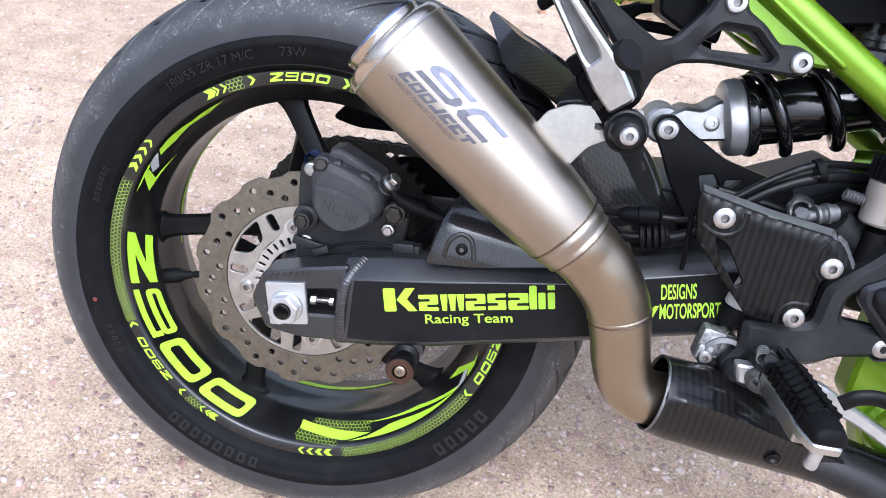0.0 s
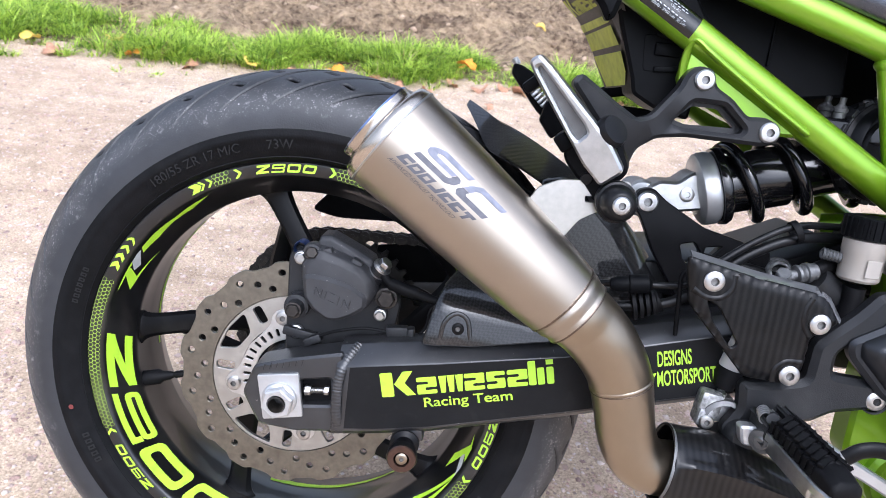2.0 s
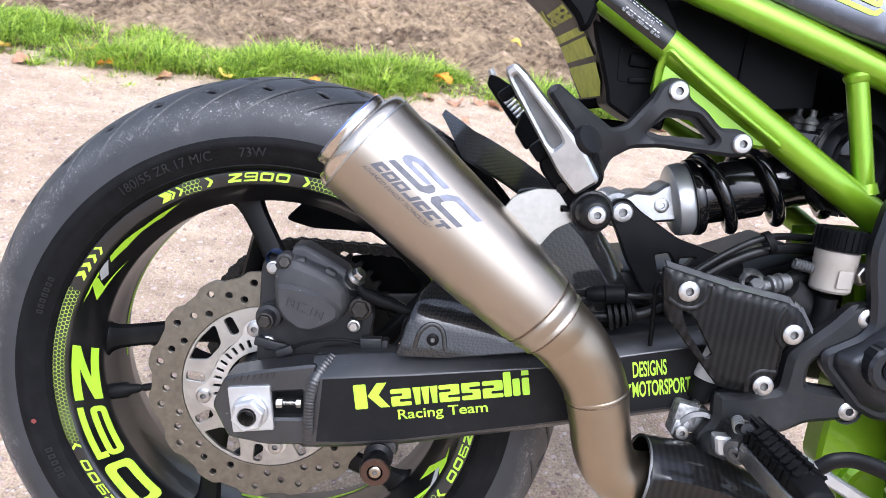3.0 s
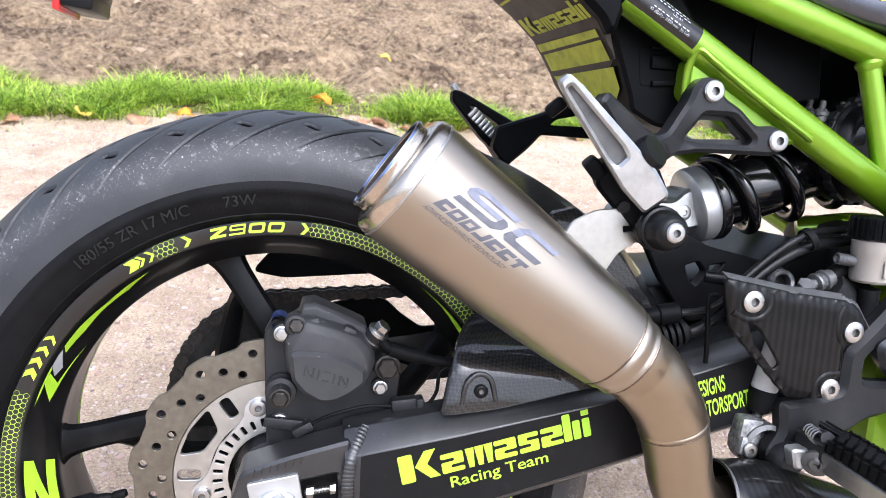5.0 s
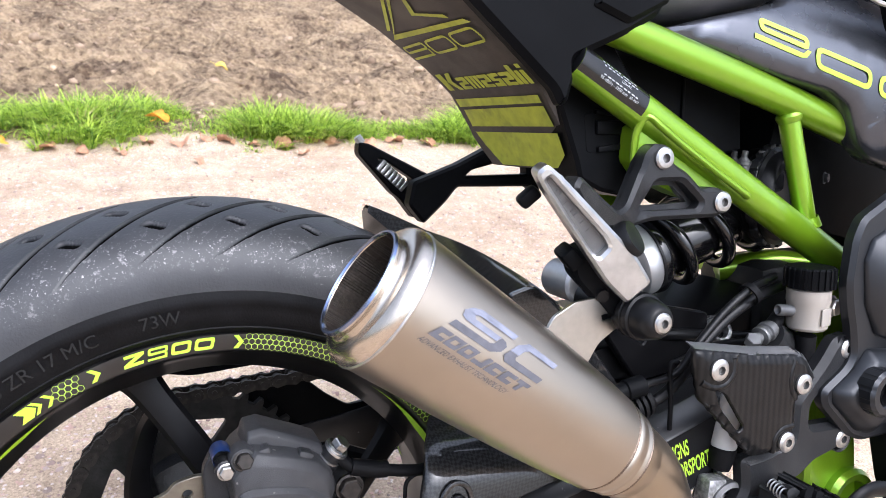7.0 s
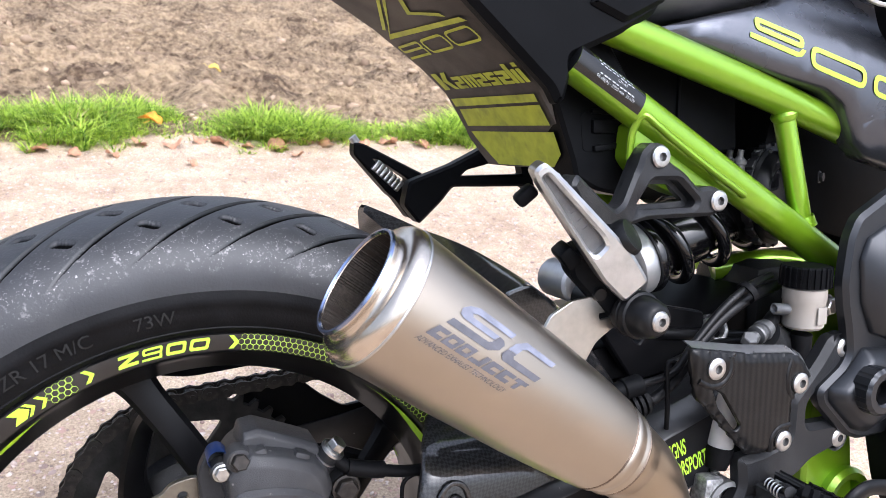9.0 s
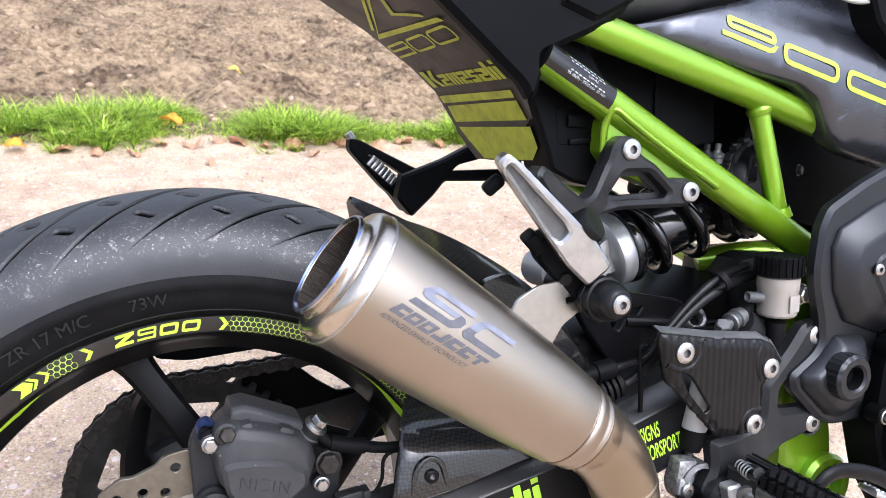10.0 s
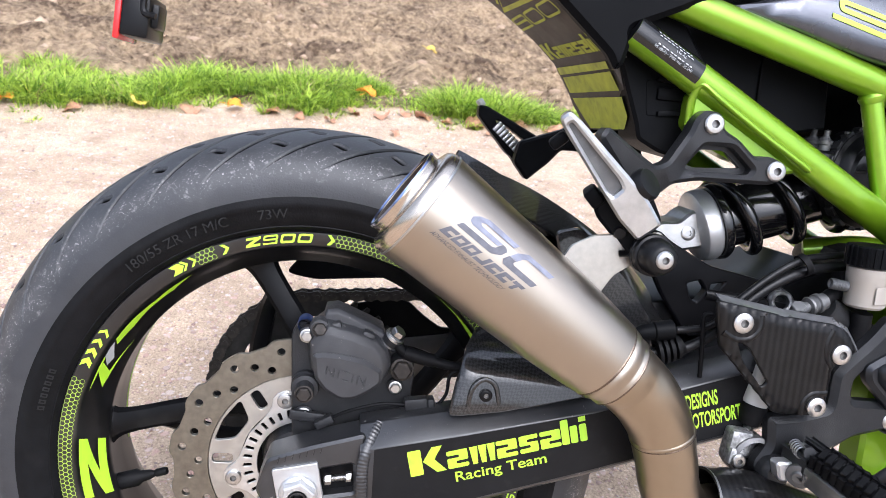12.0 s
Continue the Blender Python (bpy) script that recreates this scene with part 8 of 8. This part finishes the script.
    part("tank_blocker", bm, M_GREY, bike, "unseen dark grey fuel tank, added to block light", 60)
    bm = bmesh.new()
    block(bm, (0.30, 0.10, 0.16), pose(0.70, -0.03, 0.16, 0, 0, 0), 0.02)
    part("engine_block", bm, M_CAST, bike, "shadowed black engine casting")
    bm = bmesh.new()
    block(bm, (0.12, 0.10, 0.10), pose(0.54, 0.0, 0.13, 0, 0, 0), 0.01)
    part("gearbox_casing", bm, M_CAST, bike, "shadowed black gearbox casing")
    bm = bmesh.new()
    o, d = Vector((0.5570, -0.100, 0.3125)), Vector((0.30, -1, 0.05)).normalized()
    lathe(bm, [(0, -0.010), (0.026, -0.009), (0.030, -0.002), (0.033, -0.006), (0.037, -0.006), (0.039, 0.000), (0.042, -0.003), (0.045, -0.010), (0.049, -0.012), (0.049, -0.022), (0.045, -0.024), (0.049, -0.027), (0.049, -0.036), (0.044, -0.038), (0.044, -0.08)], o, d, 48)
    body = part("throttle_body", bm, M_BLACK, bike, "gloss black round throttle housing with a notched clamp")
    fr = frame_at(o, d)
    bm = bmesh.new()
    notched = []
    for k in range(18):
        notched += [polar(0.0500, 20 * k - 5), polar(0.0530, 20 * k - 4), polar(0.0530, 20 * k + 6), polar(0.0500, 20 * k + 7)]
    plate(bm, notched, -0.013, -0.021, [circle(0, 0, 0.0470, 40)[::-1]], 0.0006, lambda p, h: tuple(fr @ Vector((p[0], p[1], h))))
    part("clamp", bm, M_CAST, body)
    for x, mat in ((0.4900, M_CAST), (0.5040, M_GREYCAST), (0.5258, M_GREYCAST), (0.5420, M_CAST)):
        bm = bmesh.new()
        lathe(bm, [(0.0062, -0.03), (0.0062, 0.000), (0.0072, 0.001), (0.0072, 0.004), (0.0045, 0.006), (0.0030, 0.008), (0.0030, 0.014), (0, 0.015)], (x, -0.088, 0.3440), (0, -0.15, 1), 16)
        part("bleed_fitting", bm, mat, bike, "small grey hose fitting")
    bm = bmesh.new()
    plate(bm, rounded([(0.480, 0.338), (0.552, 0.338), (0.552, 0.318), (0.480, 0.312)], 0.004), -0.098, -0.04, (), 0.003)
    part("fitting_rail", bm, M_GLOSS, bike, "black rail under the hose fittings")
    bolt((0.603, -0.100, 0.330), (0.4, -1, 0), 0.005, bike, "hex_bolt", M_CAST, 0.7, True, "small black bolt")


def build_engine_cover():
    bm = bmesh.new()
    edge = rounded([(0.533, 0.242), (0.537, 0.282), (0.546, 0.300), (0.587, 0.321), (0.631, 0.339), (0.76, 0.36), (0.78, 0.10), (0.64, 0.085), (0.612, 0.088), (0.571, 0.088), (0.551, 0.096), (0.514, 0.131), (0.511, 0.145), (0.540, 0.163), (0.548, 0.174), (0.544, 0.197), (0.537, 0.220)], 0.007)
    plate(bm, edge, -0.1900, -0.1780, (), 0.004)
    cov = part("engine_cover", bm, M_DARKGREY, bike, "satin grey angular engine cover")
    bm = bmesh.new()
    low = [(0.548, 0.262), (0.556, 0.281), (0.598, 0.300), (0.64, 0.314), (0.78, 0.335), (0.78, 0.17), (0.64, 0.17), (0.604, 0.180), (0.570, 0.192), (0.554, 0.222)]
    top = [(0.566, 0.252), (0.573, 0.266), (0.604, 0.280), (0.64, 0.292), (0.78, 0.310), (0.78, 0.19), (0.64, 0.190), (0.608, 0.197), (0.580, 0.207), (0.569, 0.228)]
    loft(bm, [[(x, y, z) for x, z in ring] for y, ring in ((-0.186, low), (-0.193, low), (-0.2045, top), (-0.2055, [(0.97 * x + 0.02, 0.97 * z + 0.0075) for x, z in top]))])
    soften(bm, 0.0025)
    part("raised_face", bm, M_DARKGREY, cov, "", 50)
    bm = bmesh.new()
    plate(bm, rounded([(0.586, 0.241), (0.593, 0.254), (0.630, 0.268), (0.78, 0.285), (0.78, 0.215), (0.64, 0.205), (0.606, 0.209), (0.592, 0.229)], 0.004), -0.2080, -0.200, (), 0.0025)
    part("inset_face", bm, M_DARKGREY, cov)
    bm = bmesh.new()
    lobe = [(0.520, 0.146), (0.546, 0.162), (0.562, 0.180), (0.60, 0.176), (0.606, 0.15), (0.602, 0.105), (0.572, 0.096), (0.555, 0.102), (0.522, 0.133)]
    inner = [(0.560 + 0.72 * (x - 0.560), 0.142 + 0.72 * (z - 0.142)) for x, z in lobe]
    loft(bm, [[(x, y, z) for x, z in ring] for y, ring in ((-0.186, lobe), (-0.192, lobe), (-0.204, inner))])
    soften(bm, 0.004)
    part("lobe", bm, M_DARKGREY, cov, "", 50)
    bm = bmesh.new()
    teeth = []
    for k in range(12):
        teeth += [polar(0.0222, 30 * k - 11), polar(0.0222, 30 * k + 7), polar(0.0217, 30 * k + 9), polar(0.0217, 30 * k + 17)]
    plate(bm, [(0.560 + x, 0.1445 + z) for x, z in teeth], -0.2170, -0.2000, [circle(0.561, 0.1445, 0.0108, 28)[::-1]], 0.0028)
    part("pivot_collar", bm, M_DARKGREY, cov, "grey notched collar round a deep socket")
    bm = bmesh.new()
    lathe(bm, [(0.0107, -0.2155), (0.0104, -0.2050), (0, -0.2046)], (0.561, 0, 0.1445), YAX, 28)
    # near-black floor puts a deep hole's shade into the colour; the dish is shallow
    part("socket", bm, M_RUBBER, cov)
    bolt((0.5905, -0.2075, 0.2425), (0, -1, 0), 0.0058, cov, "cover_screw", M_ZINC, 0.5)
    bm = bmesh.new()
    plate(bm, rounded([(0.612, 0.150), (0.626, 0.192), (0.66, 0.215), (0.78, 0.22), (0.78, -0.03), (0.67, -0.04), (0.622, 0.03), (0.605, 0.085)], 0.01), -0.212, -0.17, (), 0.006)
    eng = part("clutch_cover", bm, M_PLASTIC, bike, "black engine side casing with zinc screws")
    bm = bmesh.new()
    lathe(bm, [(0.09, -0.205), (0.088, -0.222), (0.078, -0.228), (0.03, -0.230), (0, -0.230)], (0.70, 0, 0.09), YAX, 48)
    part("dome", bm, M_PLASTIC, eng)
    for x, z in ((0.606, 0.101), (0.614, 0.168), (0.640, 0.038)):
        bm = bmesh.new()
        lathe(bm, [(0.009, -0.20), (0.009, -0.2145), (0.0075, -0.216), (0, -0.216)], (x, 0, z), YAX, 20)
        part("boss", bm, M_PLASTIC, eng)
        bolt((x, -0.216, z), (0, -1, 0), 0.0062, eng, "case_screw", M_ZINC, 0.8, True)
    bm = bmesh.new()
    tube(bm, [(0.610, -0.214, 0.160), (0.614, -0.216, 0.195), (0.628, -0.214, 0.220), (0.66, -0.210, 0.245)], 0.0035, 8)
    part("wire", bm, M_RUBBER, eng, "black wire along the casing")


def build_heat_shield():
    """Carbon shell round the pipe, open at the rear with a bright folded lip."""
    path = [(0.366, -0.190, 0.0085, 0.0362), (0.385, -0.190, 0.007, 0.0370), (0.410, -0.189, 0.004, 0.0372), (0.438, -0.187, -0.002, 0.0360), (0.480, -0.184, -0.013, 0.0310), (0.540, -0.180, -0.028, 0.0250), (0.620, -0.175, -0.044, 0.0225), (0.70, -0.17, -0.052, 0.022)]
    bm = bmesh.new()
    rings = []
    for k, q in enumerate(smooth_path(path, 6)):
        ring, fade = [], min(1.0, k / 5)
        for i in range(72):
            a = 2 * math.pi * i / 72
            turn = (a - radians(26) + math.pi) % (2 * math.pi) - math.pi
            low = (a - radians(300) + math.pi) % (2 * math.pi) - math.pi
            r = q[3] * (1 + fade * (0.15 * math.exp(-(abs(turn) / 0.13) ** 1.4) - 0.05 * math.exp(-((turn - 0.62) / 0.35) ** 2) - 0.06 * math.exp(-((turn + 0.55) / 0.40) ** 2) + 0.05 * math.exp(-(low / 0.25) ** 2)))
            ring.append(bm.verts.new((q[0] + 0.12 * r * math.sin(a), q[1] - r * math.cos(a), q[2] + r * math.sin(a))))
        rings.append(ring)
    for a, b in zip(rings, rings[1:]):
        for i in range(72):
            bm.faces.new((a[i], a[(i + 1) % 72], b[(i + 1) % 72], b[i]))
    bmesh.ops.recalc_face_normals(bm, faces=bm.faces[:])
    sh = part("heat_shield", bm, M_CARBON_SHELL, bike, "glossy carbon exhaust heat shield", 60)
    sol = sh.modifiers.new("thickness", "SOLIDIFY")
    sol.thickness = 0.002
    bm = bmesh.new()
    o, d = Vector(path[0][:3]), Vector((0.019, 0.0, -0.0028)).normalized()
    lathe(bm, [(0.0350, 0.002), (0.0355, -0.0004), (0.0362, -0.0009), (0.0367, 0.0002), (0.0366, 0.0016)], o, d, 48)
    part("lip", bm, M_GREYCAST, sh, "dull metal edge of the shield")
    bolt((0.4794, -0.2130, -0.0215), (0, -1, -0.35), 0.0075, sh, "shield_bolt", M_BLACK, 0.4)
    bm = bmesh.new()
    tube(bm, [(0.52, -0.186, -0.026), (0.57, -0.192, -0.036), (0.64, -0.194, -0.052), (0.72, -0.194, -0.062)], 0.021, 20)
    part("collector_wrap", bm, M_CAST, sh, "black coated exhaust collector")
    bm = bmesh.new()
    tube(bm, [(0.3530 + 0.0046 * math.cos(2 * math.pi * k / 24), -0.192, -0.0240 + 0.0046 * math.sin(2 * math.pi * k / 24)) for k in range(25)], 0.0006, 6, True, 1, 0)
    part("spring_hook", bm, M_ZINC, sh, "thin bright wire loop")


build_passenger_peg()
build_far_peg()
build_shock()
build_hugger()
build_heel_guard()
build_footpeg()
build_master_cylinder()
build_hoses()
build_frame()
build_tail()
build_panels()
build_engine_cover()
build_heat_shield()
